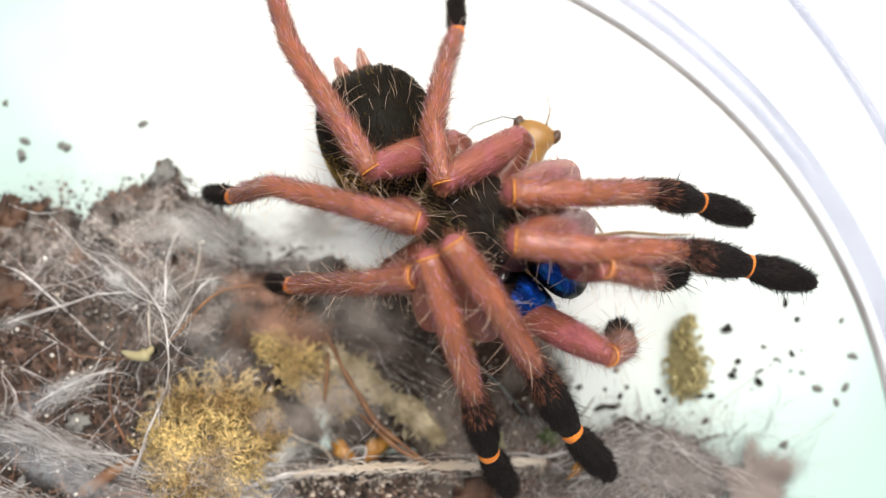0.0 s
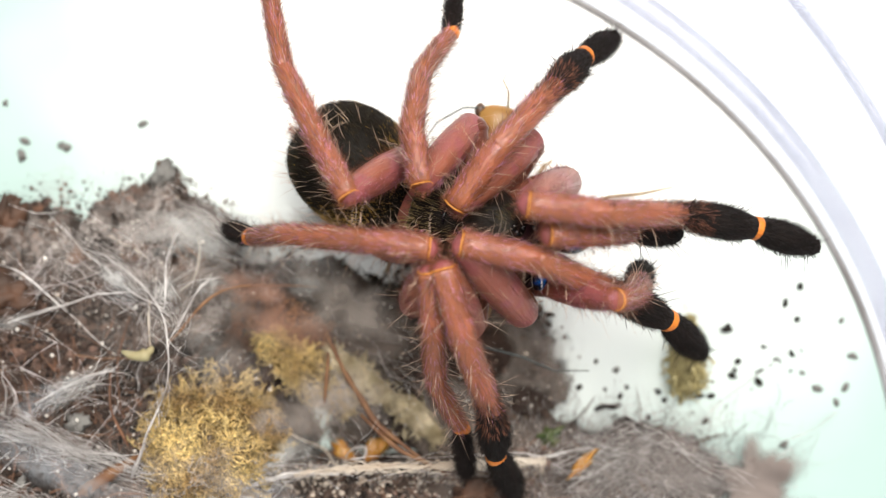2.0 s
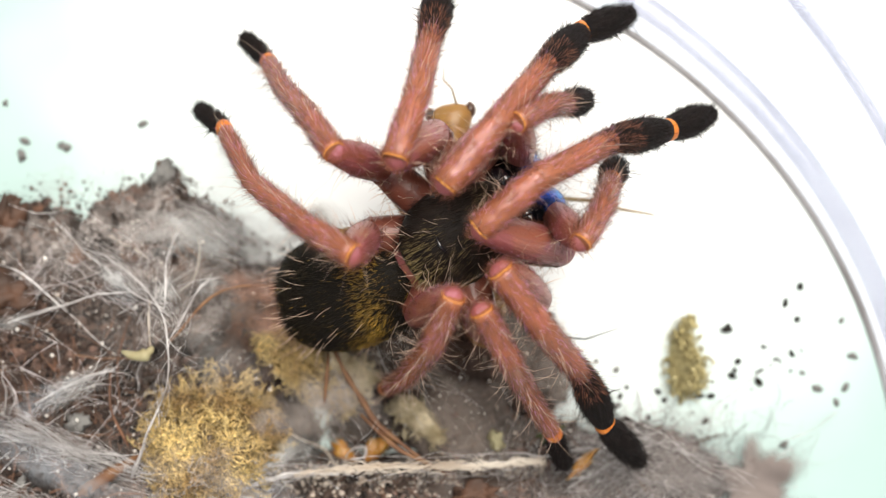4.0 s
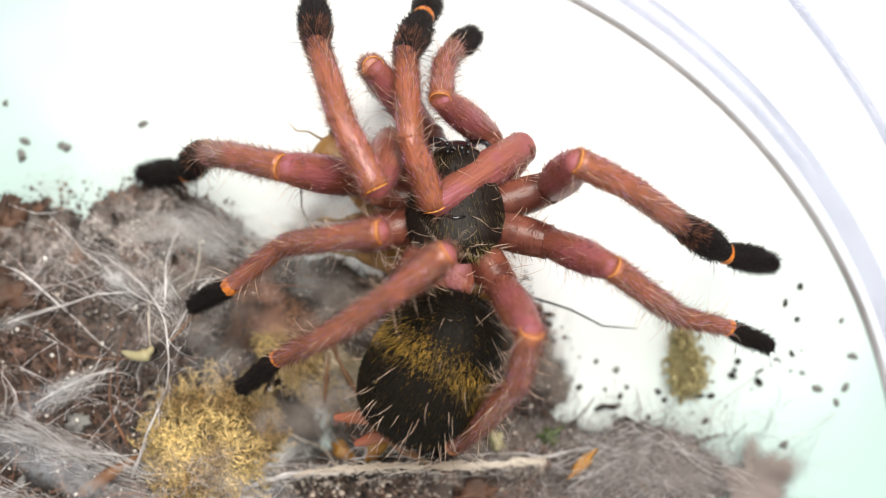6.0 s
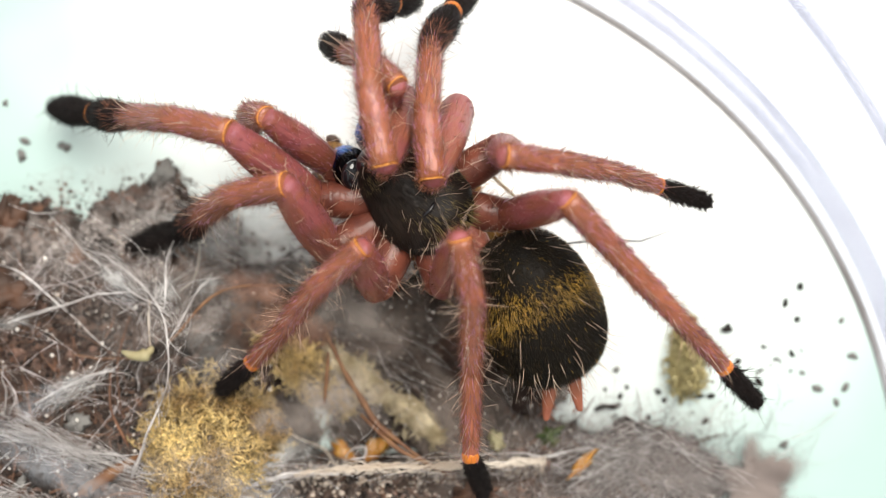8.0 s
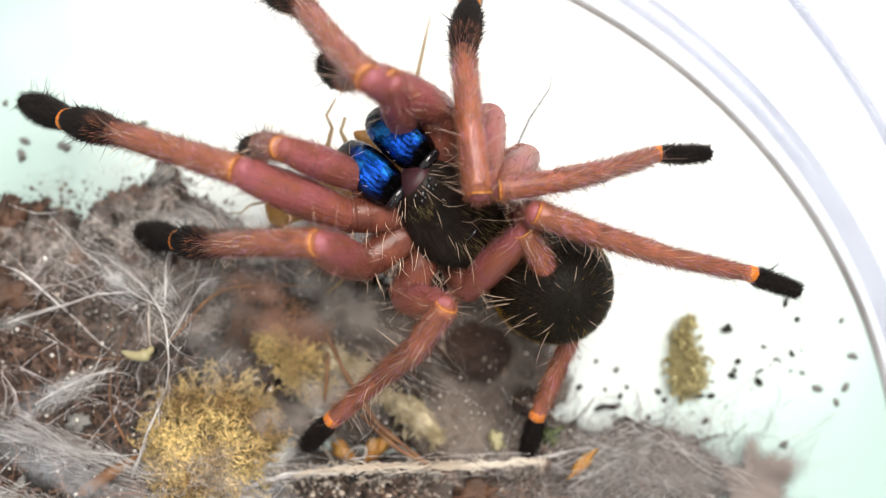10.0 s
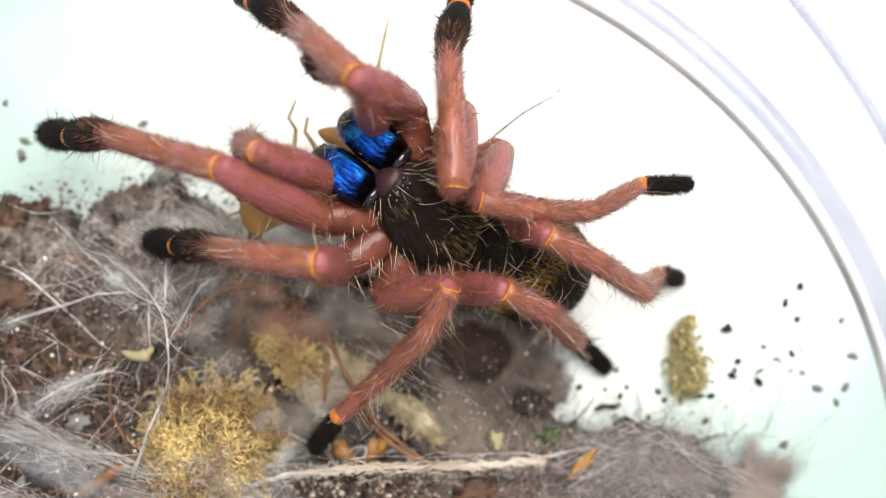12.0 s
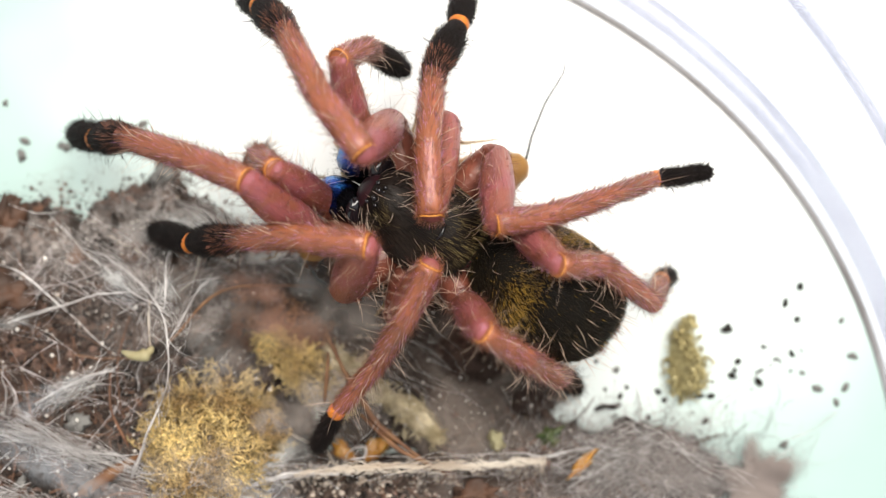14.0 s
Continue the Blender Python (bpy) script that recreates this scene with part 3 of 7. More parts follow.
heap = Heap()
for _ in range(330):
    x, y = scatter(rng, (LEFT, LEFT_LOW, RIGHT, RIGHT, FRONT))
    r = rng.choice((0.011, 0.014, 0.018, 0.024))
    heap.add(*tube(wander(rng, x, y, rng.uniform(0, 6.3), rng.uniform(2, 9), 0.62, rng.uniform(0.2, 1.4), 0.3, 8), r, 3))
tagged(heap.made("silk_threads", FINE_SILK, label="fine greyish silk threads spun over the bedding", kind="stuff"), category="web")

heap = Heap()
for _ in range(36):
    x, y = scatter(rng, (LEFT, LEFT, LEFT_LOW, RIGHT, FRONT))
    r = rng.choice((0.018, 0.024, 0.034))
    heap.add(*tube(wander(rng, x, y, rng.uniform(0, 6.3), rng.uniform(3, 11), 0.3, rng.uniform(0.8, 2.0), 0.4, 7), r, 4))
tagged(heap.made("bright_threads", SILK, label="bright white silk threads stretched over the bedding", kind="stuff"), category="web")


def strand(name, points, radii, mat, label, category, seed, frays=0, jitter=0.45, sides=6, group="", fray_mat=None):
    """A cord through a few places (x, y, height), made uneven, with finer threads leaving it."""
    rng = random.Random(seed)
    pts, rr = [], []
    n = len(points)
    for i in range(n - 1):
        a, b = Vector(points[i]), Vector(points[i + 1])
        parts = max(3, int((b - a).length / 0.8))
        for k in range(parts + (i == n - 2)):
            u = k / parts
            p = a.lerp(b, u)
            j = jitter if 0 < i * parts + k else 0
            pts.append(p + Vector((rng.uniform(-j, j), rng.uniform(-j, j), rng.uniform(-j, j))) * 0.6)
            rr.append((radii[i] + (radii[i + 1] - radii[i]) * u) * rng.uniform(0.75, 1.25))
    # round off the corners
    for _ in range(2):
        pts = [pts[0]] + [(pts[i - 1] + pts[i] * 2 + pts[i + 1]) / 4 for i in range(1, len(pts) - 1)] + [pts[-1]]
    if mat == SILK:
        bundle = Heap()
        for k in range(6):
            shift, wide = rng.uniform(0, 50), rng.uniform(0.5, 1.5)
            thread = [q + Vector((noise.noise(Vector((i * 0.23, shift, 0))), noise.noise(Vector((i * 0.23, shift, 9))), noise.noise(Vector((i * 0.23, shift, 18))))) * (rr[i] * 0.9 * wide + 0.03) for i, q in enumerate(pts)]
            bundle.add(*tube(thread, [max(0.014, r * rng.uniform(0.18, 0.4)) for r in rr], 4))
    v, f = tube(pts, [r * 0.4 for r in rr] if mat == SILK else rr, sides)
    ob = tagged(mesh_object(name, v, f, mat, None, label), category=category, group=group)
    if mat == SILK:
        bundle.made("twisted_silk", SILK, ob, "loosely twisted white threads", "stuff")
    if frays:
        heap = Heap()
        for _ in range(frays):
            i = rng.randrange(1, len(pts) - 1)
            d = (pts[i + 1] - pts[i - 1]).normalized()
            if rng.random() < 0.5:
                d = -d
            side = Vector((-d.y, d.x, 0)) * rng.choice((-1, 1))
            length = rng.uniform(1.0, 5)
            way = (d + side * rng.uniform(0.05, 0.8)).normalized()
            fray, p = [], pts[i].copy()
            for k in range(5):
                fray.append(p.copy())
                way = (way + Vector((rng.uniform(-0.35, 0.35), rng.uniform(-0.35, 0.35), rng.uniform(-0.2, 0.12)))).normalized()
                p = p + way * length / 4
            heap.add(*tube(fray, [0.022, 0.018, 0.015, 0.012, 0.008], 3))
        heap.made("frayed_threads", fray_mat or mat, ob, "fine threads fraying off", "stuff")
    return ob


silk = dict(mat=SILK, label="thick white silk strand twisted above the bedding", category="silk strand", group="silk strands", fray_mat=SILK)
strand("silk_strand", [(-26.6, -19.4, 8), (-24.8, -15.7, 9), (-23.3, -11.8, 9.5), (-22.8, -7.5, 9.5), (-23.6, -5.0, 9), (-25.9, -2.8, 8), (-29.6, -0.4, 6.5)], [0.24, 0.16, 0.10, 0.07, 0.11, 0.18, 0.04], seed=1, frays=60, **silk)
strand("silk_strand", [(-23.5, -5.0, 9), (-23.6, -2.8, 8.5), (-23.7, -0.7, 7), (-23.2, 2.0, 5)], [0.1, 0.14, 0.1, 0.04], seed=2, frays=24, **silk)
strand("silk_strand", [(-22.8, -7.3, 9.2), (-21.9, -5.2, 8), (-21.1, -3.1, 6.5), (-19.5, -2.3, 5)], [0.08, 0.1, 0.12, 0.1], seed=3, frays=26, **silk)
strand("silk_strand", [(-26.6, -3.6, 7.8), (-29.8, -3.8, 7.2), (-33.8, -5.2, 7), (-37.5, -6.3, 6.8)], [0.08, 0.13, 0.2, 0.05], seed=4, frays=14, **silk)
strand("silk_strand", [(-38.4, -1.4, 6.5), (-35.5, -2.4, 7), (-32.6, -5.1, 7), (-28.9, -8.7, 7)], [0.1, 0.07, 0.06, 0.03], seed=5, frays=8, **silk)
strand("silk_strand", [(-35.2, 3.0, 3.5), (-30.7, -0.7, 6), (-26.2, -3.8, 8), (-23.5, -5.0, 9)], [0.05, 0.07, 0.09, 0.08], seed=6, frays=8, **silk)
strand("silk_strand", [(-34.8, -13.2, 8), (-32.4, -12.0, 8), (-30.0, -10.6, 8), (-28.1, -10.3, 8)], [0.12, 0.3, 0.34, 0.08], seed=7, frays=34, **silk)
strand("silk_strand", [(-17.5, -20.6, 8), (-15.1, -19.6, 8), (-12.7, -19.1, 8), (-8.9, -19.3, 8)], [0.1, 0.3, 0.35, 0.12], seed=8, frays=40, **silk)
strand("silk_strand", [(-8.5, -18.1, 6), (-7.8, -17.1, 6.6), (-6.5, -17.1, 6.8), (-6.8, -18.2, 6.4), (-8.0, -18.2, 6.2)], [0.08, 0.13, 0.14, 0.12, 0.06], seed=9, frays=10, jitter=0.1, **silk)
strand("silk_strand", [(6.0, -17.9, 4.5), (8.7, -18.3, 5), (11.2, -17.8, 5), (13.8, -17.4, 4.5)], [0.08, 0.14, 0.12, 0.04], seed=10, frays=22, **silk)
strand("silk_strand", [(30.7, -17.3, 3), (33.7, -16.4, 2), (36.1, -15.0, 1)], [0.03, 0.025, 0.02], seed=11, jitter=0.05, **silk)
strand("silk_strand", [(21.0, -17.1, 3.5), (26.0, -13.3, 2), (31.9, -9.3, 1)], [0.03, 0.025, 0.02], seed=12, jitter=0.05, **silk)


def silk_fan(start, end, spread, count, seed):
    """A sheet of drawn silk: many threads lying nearly side by side."""
    rng = random.Random(seed)
    heap = Heap()
    a, b = Vector(start), Vector(end)
    d = (b - a).normalized()
    side = Vector((-d.y, d.x, 0))
    for _ in range(count):
        o = rng.gauss(0, 0.45)
        p = a.lerp(b, rng.uniform(-0.1, 0.5)) + side * spread * o * 1.2
        q = a.lerp(b, rng.uniform(0.5, 1.1)) + side * spread * (o * 0.8 + rng.uniform(-0.35, 0.35))
        if (q - p).length < 1:
            continue
        pts, wave, shift = [], rng.uniform(0.3, 1.1), rng.uniform(0, 6)
        for k in range(8):
            u = k / 7
            w = noise.noise(Vector((u * 2.2, shift, seed))) * wave * 2.4
            pts.append(p.lerp(q, u) + side * w + Vector((0, 0, noise.noise(Vector((shift, u * 2, 3))) * 1.2 - 0.5 * math.sin(math.pi * u))))
        r = rng.choice((0.010, 0.012, 0.015, 0.019, 0.028))
        heap.add(*tube(pts, r, 3))
    ob = heap.made("silk_fan", SILK, None, "sheet of white silk drawn across the bedding", "stuff")
    return tagged(ob, category="web")


silk_fan((-34.5, -14.0, 9), (-27.8, -9.9, 9), 1.2, 16, 33)
silk_fan((-31.2, 0.5, 6), (-23.0, -5.7, 9), 1.6, 36, 34)
silk_fan((-21.6, -19.5, 9), (-7.9, -18.7, 8), 1.3, 34, 35)
silk_fan((-8.9, -19.4, 8), (8.7, -18.4, 6), 1.1, 16, 36)
silk_fan((10.6, -21.1, 6), (20.8, -16.4, 4.5), 4.0, 60, 37)
silk_fan((13.7, -16.9, 5), (25.7, -21.8, 5), 4.0, 50, 38)
silk_fan((-38.0, 1.0, 5), (-22.6, -1.4, 5), 3.6, 10, 39)
silk_fan((-24.4, 4.1, 3.5), (-13.3, -1.5, 4), 2.6, 60, 40)

# roots and stems
strand("root", [(-33.6, -22.9, 7.5), (-30.9, -21.1, 8.2), (-28.4, -19.2, 8.6), (-26.4, -18.0, 8), (-26.0, -17.6, 5)], [0.7, 0.62, 0.55, 0.4, 0.15], ROOT, "orange-brown woody root lying on the bedding", "root", 51, jitter=0.12)
strand("rootlet", [(-23.3, -7.9, 8), (-21.2, -5.2, 7.5), (-19.3, -3.5, 7), (-16.4, -3.0, 6), (-11.1, -3.5, 5)], [0.12, 0.14, 0.11, 0.09, 0.04], ROOT, "thin orange rootlet bent over the bedding", "root", 52, jitter=0.3, group="rootlets")
strand("rootlet", [(-10.4, -7.4, 4.5), (-8.4, -11.4, 5), (-5.6, -15.5, 5.5), (-0.7, -19.0, 6.5)], [0.14, 0.24, 0.26, 0.12], ROOT, "long orange rootlet beside the tunnel", "root", 53, jitter=0.2, group="rootlets")
strand("rootlet", [(-25.0, -4.3, 8), (-25.1, -6.4, 8), (-24.9, -8.6, 8)], [0.05, 0.07, 0.05], STRAW, "thin straw stem standing in silk", "stem", 54, jitter=0.03, group="rootlets")
strand("rootlet", [(-28.3, -10.5, 8), (-28.5, -13.4, 8.2), (-26.7, -16.8, 8.2)], [0.1, 0.14, 0.1], FIBRE, "thin brown rootlet curling over bedding", "root", 55, jitter=0.1, group="rootlets")
strand("rootlet", [(-27.0, -5.8, 7), (-28.1, -9.7, 7.2), (-27.5, -14.5, 7.5)], [0.06, 0.1, 0.06], FIBRE, "thin brown rootlet curling over bedding", "root", 56, jitter=0.15, group="rootlets")
strand("rootlet", [(-7.2, -14.6, 5), (-4.1, -17.3, 6.5), (0.3, -19.4, 7)], [0.12, 0.22, 0.08], ROOT, "orange rootlet beside the pale straw", "root", 57, jitter=0.25, group="rootlets")
def splintered_straw():
    """A torn straw: many pale splinters lying side by side."""
    rng = random.Random(59)
    line = [Vector(q) for q in ((-12.7, -19.2, 8), (-7.9, -18.7, 8), (-1.2, -18.6, 7.6), (4.2, -18.6, 7), (8.9, -18.3, 6.4))]

    def at(u):
        f = min(max(u, 0), 0.9999) * 4
        return line[int(f)].lerp(line[int(f) + 1], f - int(f))

    core = [at(k / 30) + Vector((0, rng.uniform(-0.12, 0.12), rng.uniform(-0.1, 0.1))) for k in range(31)]
    v, f = tube(core, [(0.05 + 0.07 * math.sin(math.pi * min(k + 3, 30) / 33)) * rng.uniform(0.6, 1.3) for k in range(31)], 7)
    straw = tagged(mesh_object("straw", v, f, STRAW, None, "splintered pale straw lying across the front"), category="straw")
    heap = Heap()
    for _ in range(330):
        u, length = rng.random(), rng.uniform(0.015, 0.08)
        o = rng.gauss(0, 0.2)
        pts = [at(u + length * k / 5) + Vector((0, o + rng.uniform(-0.14, 0.14) + 0.5 * (k / 5) * rng.uniform(-0.3, 0.5), rng.uniform(-0.1, 0.25))) for k in range(6)]
        heap.add(*tube(pts, [0.02, 0.045, 0.055, 0.045, 0.03, 0.012], 4))
    heap.made("splinter_mat", STRAW, straw, "torn pale splinters", "stuff")
    return straw


splintered_straw()
rng = random.Random(77)
heap = Heap()
for _ in range(520):
    u = rng.random()
    x, y = -14 + 24 * u, -20.5 + 0.9 * u + rng.gauss(0, 0.8)
    heap.lump((x, y, over(x, y, 0.5)), rng.choice((0.08, 0.12, 0.16, 0.24)), rng)
tagged(heap.made("straw_crumbs", GRIT, label="pale crumbs caught along the straw", kind="stuff"), category="grit")
strand("twig", [(-10.1, -9.1, 5), (-10.1, -11.0, 6), (-10.4, -13.6, 5)], [0.1, 0.17, 0.12], ROOT, "short dark upright twig with a ragged end", "twig", 60, jitter=0.08)


# moss
def moss_clump(name, middle, half, height, count, mat, bed, label, seed, turn=0.0, curl=1.0, size=1.0, gaps=-0.16):
    """A cushion with curled shoots all over it."""
    rng = random.Random(seed)
    thing = holder(name, label, "moss")
    verts, faces = [], []
    n, rings = 28, 9
    x0, y0 = middle
    ca, sa = math.cos(turn), math.sin(turn)

    def place(r, a):
        wob = 1 + 0.25 * noise.noise(Vector((math.cos(a) * 1.5, math.sin(a) * 1.5, seed)))
        u, v = r * half[0] * math.cos(a) * wob, r * half[1] * math.sin(a) * wob
        x, y = x0 + u * ca - v * sa, y0 + u * sa + v * ca
        bump = noise.noise(Vector((x * 0.7, y * 0.7, seed))) * 0.5
        return x, y, over(x, y) + height * (1 - r * r) ** 0.5 + bump * (1 - r) - 0.15

    for i in range(rings):
        for k in range(n):
            verts.append(tuple(c * MM for c in place(min(i / (rings - 1), 0.999), 2 * math.pi * k / n)))
    for i in range(rings - 1):
        for k in range(n):
            a, b = i * n + k, i * n + (k + 1) % n
            faces.append((a, a + n, b + n, b))
    mesh_object("cushion", verts, faces, bed, thing, "brown matted moss bed")
    heap = Heap()
    for _ in range(count):
        r, a = rng.random() ** 0.5, rng.random() * 2 * math.pi
        x, y, z = place(min(r, 0.99), a)
        b = rng.random() * 2 * math.pi
        if noise.noise(Vector((x * 0.9, y * 0.9, seed + 4))) + 0.5 * noise.noise(Vector((x * 2.6, y * 2.6, seed))) < gaps:
            continue
        length = rng.uniform(0.6, 2.0) * size
        up = rng.uniform(0.1, 0.7)
        pts, p, d = [], Vector((x, y, z)), Vector((math.cos(b), math.sin(b), up)).normalized()
        spin = rng.uniform(-0.7, 0.7) * curl
        for k in range(6):
            pts.append(p.copy())
            p = p + d * length / 5
            d = (Matrix.Rotation(spin, 3, "Z") @ d + Vector((0, 0, -0.2))).normalized()
        w = rng.uniform(0.025, 0.05) * size
        heap.add(*tube(pts, [w, w * 1.1, w, w * 0.8, w * 0.6, w * 0.2], 3))
        for k in range(1, 5):
            stem = (pts[k + 1] - pts[k]).normalized()
            for j in range(3):
                way = stem * 0.9 + Vector((rng.uniform(-1, 1), rng.uniform(-1, 1), rng.uniform(-0.3, 0.9)))
                heap.needle(pts[k].lerp(pts[k + 1], j / 3), way, rng.uniform(0.3, 0.6) * size, 0.042 * size, 0.15)
    heap.made("foliage", mat, thing, "curled shiny moss shoots", "stuff")
    return thing


moss_clump("moss_clump", (-20.1, -17.0), (5.6, 5.8), 2.6, 3000, MOSS, MOSS_BED, "cushion of curled golden-brown moss in the bedding", 3, size=1.3, gaps=0.04)
moss_clump("moss_clump", (-12.8, -10.4), (5.4, 1.7), 1.8, 1000, MOSS, MOSS_BED, "narrow strip of faded golden moss beside the rootlet", 4, -0.75, 0.9, 1.05, 0.0)
moss_clump("moss_clump", (-17.5, -7.3), (2.5, 1.8), 1.4, 200, FIBRE, CRUMB, "small dark reddish tuft of fibres", 6, 0.3)
moss_clump("fibre_tuft", (-14.6, -6.6), (4.2, 1.7), 1.2, 420, RUST, CRUMB, "rusty brown tuft of matted fibres", 9, -0.35, 0.6, 0.9)
moss_clump("dead_tuft", (-7.6, -11.4), (4.5, 1.4), 1.3, 260, TUFT, TUFT, "soft pale beige tuft of dead moss in the tunnel", 7, -0.70, 0.5, 0.8)
moss_clump("dead_tuft", (-2.2, -15.4), (3.4, 1.3), 1.3, 180, TUFT, TUFT, "soft pale beige tuft of dead moss in the tunnel", 8, -0.75, 0.5, 0.8)
sprig = moss_clump("moss_sprig", (22.3, -10.9), (1.6, 2.7), 1.6, 260, OLIVE, OLIVE, "faded olive-yellow moss sprig on the milky base", 5, 0.1, 0.5, 0.8)
heap = Heap()
srng = random.Random(8)
for k in range(1500):
    t = (k / 1499) ** 1.25
    p = (22.3 + 0.5 * math.sin(t * 7) + srng.gauss(0, 0.8) * (1 - 0.6 * t), -12.8 + 6.6 * t + srng.gauss(0, 0.25), 1.2 + srng.uniform(-0.9, 1.5))
    if k % 5 == 0:
        heap.lump(p, srng.choice((0.12, 0.2, 0.28)), srng)
    heap.needle(p, (srng.uniform(-1, 1), srng.uniform(-0.6, 1), srng.uniform(-0.2, 1)), srng.uniform(0.3, 0.75), srng.uniform(0.025, 0.05), 0.1)
heap.made("knobbly_foliage", OLIVE, sprig, "knobbly olive tufts", "stuff")


# small litter
def chunk(name, x, y, size, mat, label, category, seed, flat=0.6, long=1.0, turn=0.0, lift=0.0, group=""):
    """An uneven crumb, chip or husk resting where it lies."""
    bm = bmesh.new()
    bmesh.ops.create_icosphere(bm, subdivisions=4 if size > 1.2 else 3, radius=1)
    ca, sa = math.cos(turn), math.sin(turn)
    lowest = min(v.co.z for v in bm.verts)
    for v in bm.verts:
        k = 1 + 0.7 * noise.noise(v.co * 1.4 + Vector((seed * 3.7, seed, 0))) + 0.6 * noise.noise(v.co * 3.5 + Vector((seed, 0, 0))) + 0.4 * noise.noise(v.co * 9 + Vector((seed, 5, 0)))
        p = Vector((v.co.x * size * long * k, v.co.y * size * k / long ** 0.5, v.co.z * size * flat * k))
        v.co = Vector((p.x * ca - p.y * sa, p.x * sa + p.y * ca, p.z)) * MM
    lowest = min(v.co.z for v in bm.verts)
    me = bpy.data.meshes.new(name)
    bm.to_mesh(me)
    bm.free()
    me.shade_smooth()
    me.materials.append(mat)
    ob = new(name, me)
    ob.location = (x * MM, y * MM, (over(x, y) + lift) * MM - lowest)
    return tagged(ob, label, category, group)


DARK = dict(mat=SPECK, label="dark crumb of dirt on the milky base", category="dirt crumb", group="dirt crumbs on the base")
crumb_rows = [
    (33.1, -3.5, 0.34, 1.0), (31.7, -5.0, 0.3, 1.7), (32.8, -6.5, 0.3, 1.0), (29.8, -9.1, 0.2, 1.2), (32.3, -9.7, 0.26, 1.5), (30.8, -10.2, 0.2, 1.4),
    (27.3, -10.4, 0.3, 1.1), (26.7, -11.7, 0.34, 1.4), (27.0, -11.2, 0.24, 1.0), (29.2, -12.3, 0.36, 1.4), (29.3, -11.3, 0.2, 2.6), (32.2, -11.3, 0.16, 1.0),
    (17.0, -12.8, 0.24, 1.0), (16.4, -13.6, 0.26, 1.2), (19.9, -13.2, 0.26, 1.3), (20.5, -14.0, 0.26, 1.0), (22.0, -14.0, 0.24, 1.8), (24.8, -13.6, 0.32, 1.2),
    (19.0, -15.6, 0.24, 1.3), (17.7, -16.9, 0.26, 1.0), (24.3, -15.9, 0.28, 1.4), (23.1, -15.1, 0.14, 1.0),
]
for i, (x, y, s, stretch) in enumerate(crumb_rows):
    chunk("dirt_crumb", x, y, s * 0.78, seed=i, long=stretch, turn=i * 1.3, **DARK)
more_rows = [
    (22.7, -17.9, 0.2, 1.0), (20.0, -18.5, 0.18, 1.0), (24.4, -18.9, 0.2, 1.6), (26.2, -14.6, 0.14, 1.0), (12.1, -16.1, 0.4, 1.0), (12.6, -12.8, 0.3, 1.0),
    (15.0, -13.0, 0.2, 1.0), (26.2, -7.4, 0.45, 1.2), (29.5, -9.0, 0.14, 1.0),
    (31.2, -10.4, 0.14, 1.4), (30.3, -10.8, 0.12, 1.0), (28.6, -13.0, 0.12, 1.0), (33.2, -9.4, 0.12, 1.5), (16.0, -15.4, 0.2, 1.0), (23.8, -13.6, 0.3, 1.8), (21.3, -15.8, 0.14, 1.0), (25.0, -12.3, 0.14, 1.2),
]
for i, (x, y, s, stretch) in enumerate(more_rows):
    chunk("dirt_crumb", x, y, s * 0.78, seed=i + 40, long=stretch, turn=i * 0.9, **DARK)
chunk("dirt_crumb", 16.6, -16.0, 0.6, SPECK, "large dark flake of dirt on the milky base", "dirt crumb", 71, 0.5, 1.4, 0.3, group="dirt crumbs on the base")
FAINT = dict(mat=SMEAR, label="brownish smear of dirt on the milky base", category="dirt crumb", group="dirt crumbs on the base")
for i, (x, y, s) in enumerate([(37.9, -9.9, 0.5), (37.3, -12.8, 0.45), (36.4, -14.2, 0.4), (34.6, -12.9, 0.5), (36.9, -6.6, 0.3), (-39.0, 8.7, 0.6), (-38.7, 10.0, 0.5), (31.6, -18.1, 0.5), (23.4, -9.4, 0.3), (33.3, -11.5, 0.3), (16.0, -11.2, 0.36), (14.2, -10.4, 0.3), (-35.1, 9.5, 0.6), (-27.8, 11.6, 0.5), (-40.5, 13.5, 0.35)]):
    chunk("dirt_crumb", x, y, s * 0.65, seed=i + 90, long=1.3, flat=0.25, turn=i, **FAINT)
worm = [(14.0, -14.9, 0.4), (14.8, -14.4, 0.5), (15.7, -14.6, 0.5), (16.4, -14.3, 0.4)]
strand("dropping", worm, [0.14, 0.24, 0.24, 0.14], SPECK, "curved black dropping on the milky base", "dropping", 72, jitter=0.05, sides=8)
chunk("soil_lump", -36.4, 3.2, 0.55, SPECK, "dark lump of soil at the bedding's edge", "soil lump", 73, 0.8, 1.3, 0.6)
chunk("soil_lump", -37.4, 3.6, 0.35, FIBRE, "rusty chip stuck to a dark soil lump", "soil lump", 74, 0.8, 1.8, 0.1)
chunk("bark_chip", -38.5, -4.4, 2.2, FIBRE, "broad rusty-brown bark chip bedded in silk", "bark chip", 75, 0.5, 1.5, -0.3, -0.4, "bark chips")
chunk("bark_chip", -39.9, 2.1, 2.0, FIBRE, "rusty-brown bark chip at the bedding's edge", "bark chip", 76, 0.6, 1.3, 1.2, -0.4, "bark chips")
chunk("bark_chip", 2.7, -21.5, 1.3, FIBRE, "crumbly reddish bark chip below the straw", "bark chip", 77, 0.7, 1.3, 0.1, 0.0, "bark chips")
chunk("bark_chip", -25.4, 6.8, 0.9, SMEAR, "blurred brown bark chip on a low heap", "bark chip", 78, 0.8, 1.2, 0.9, 0.0, "bark chips")
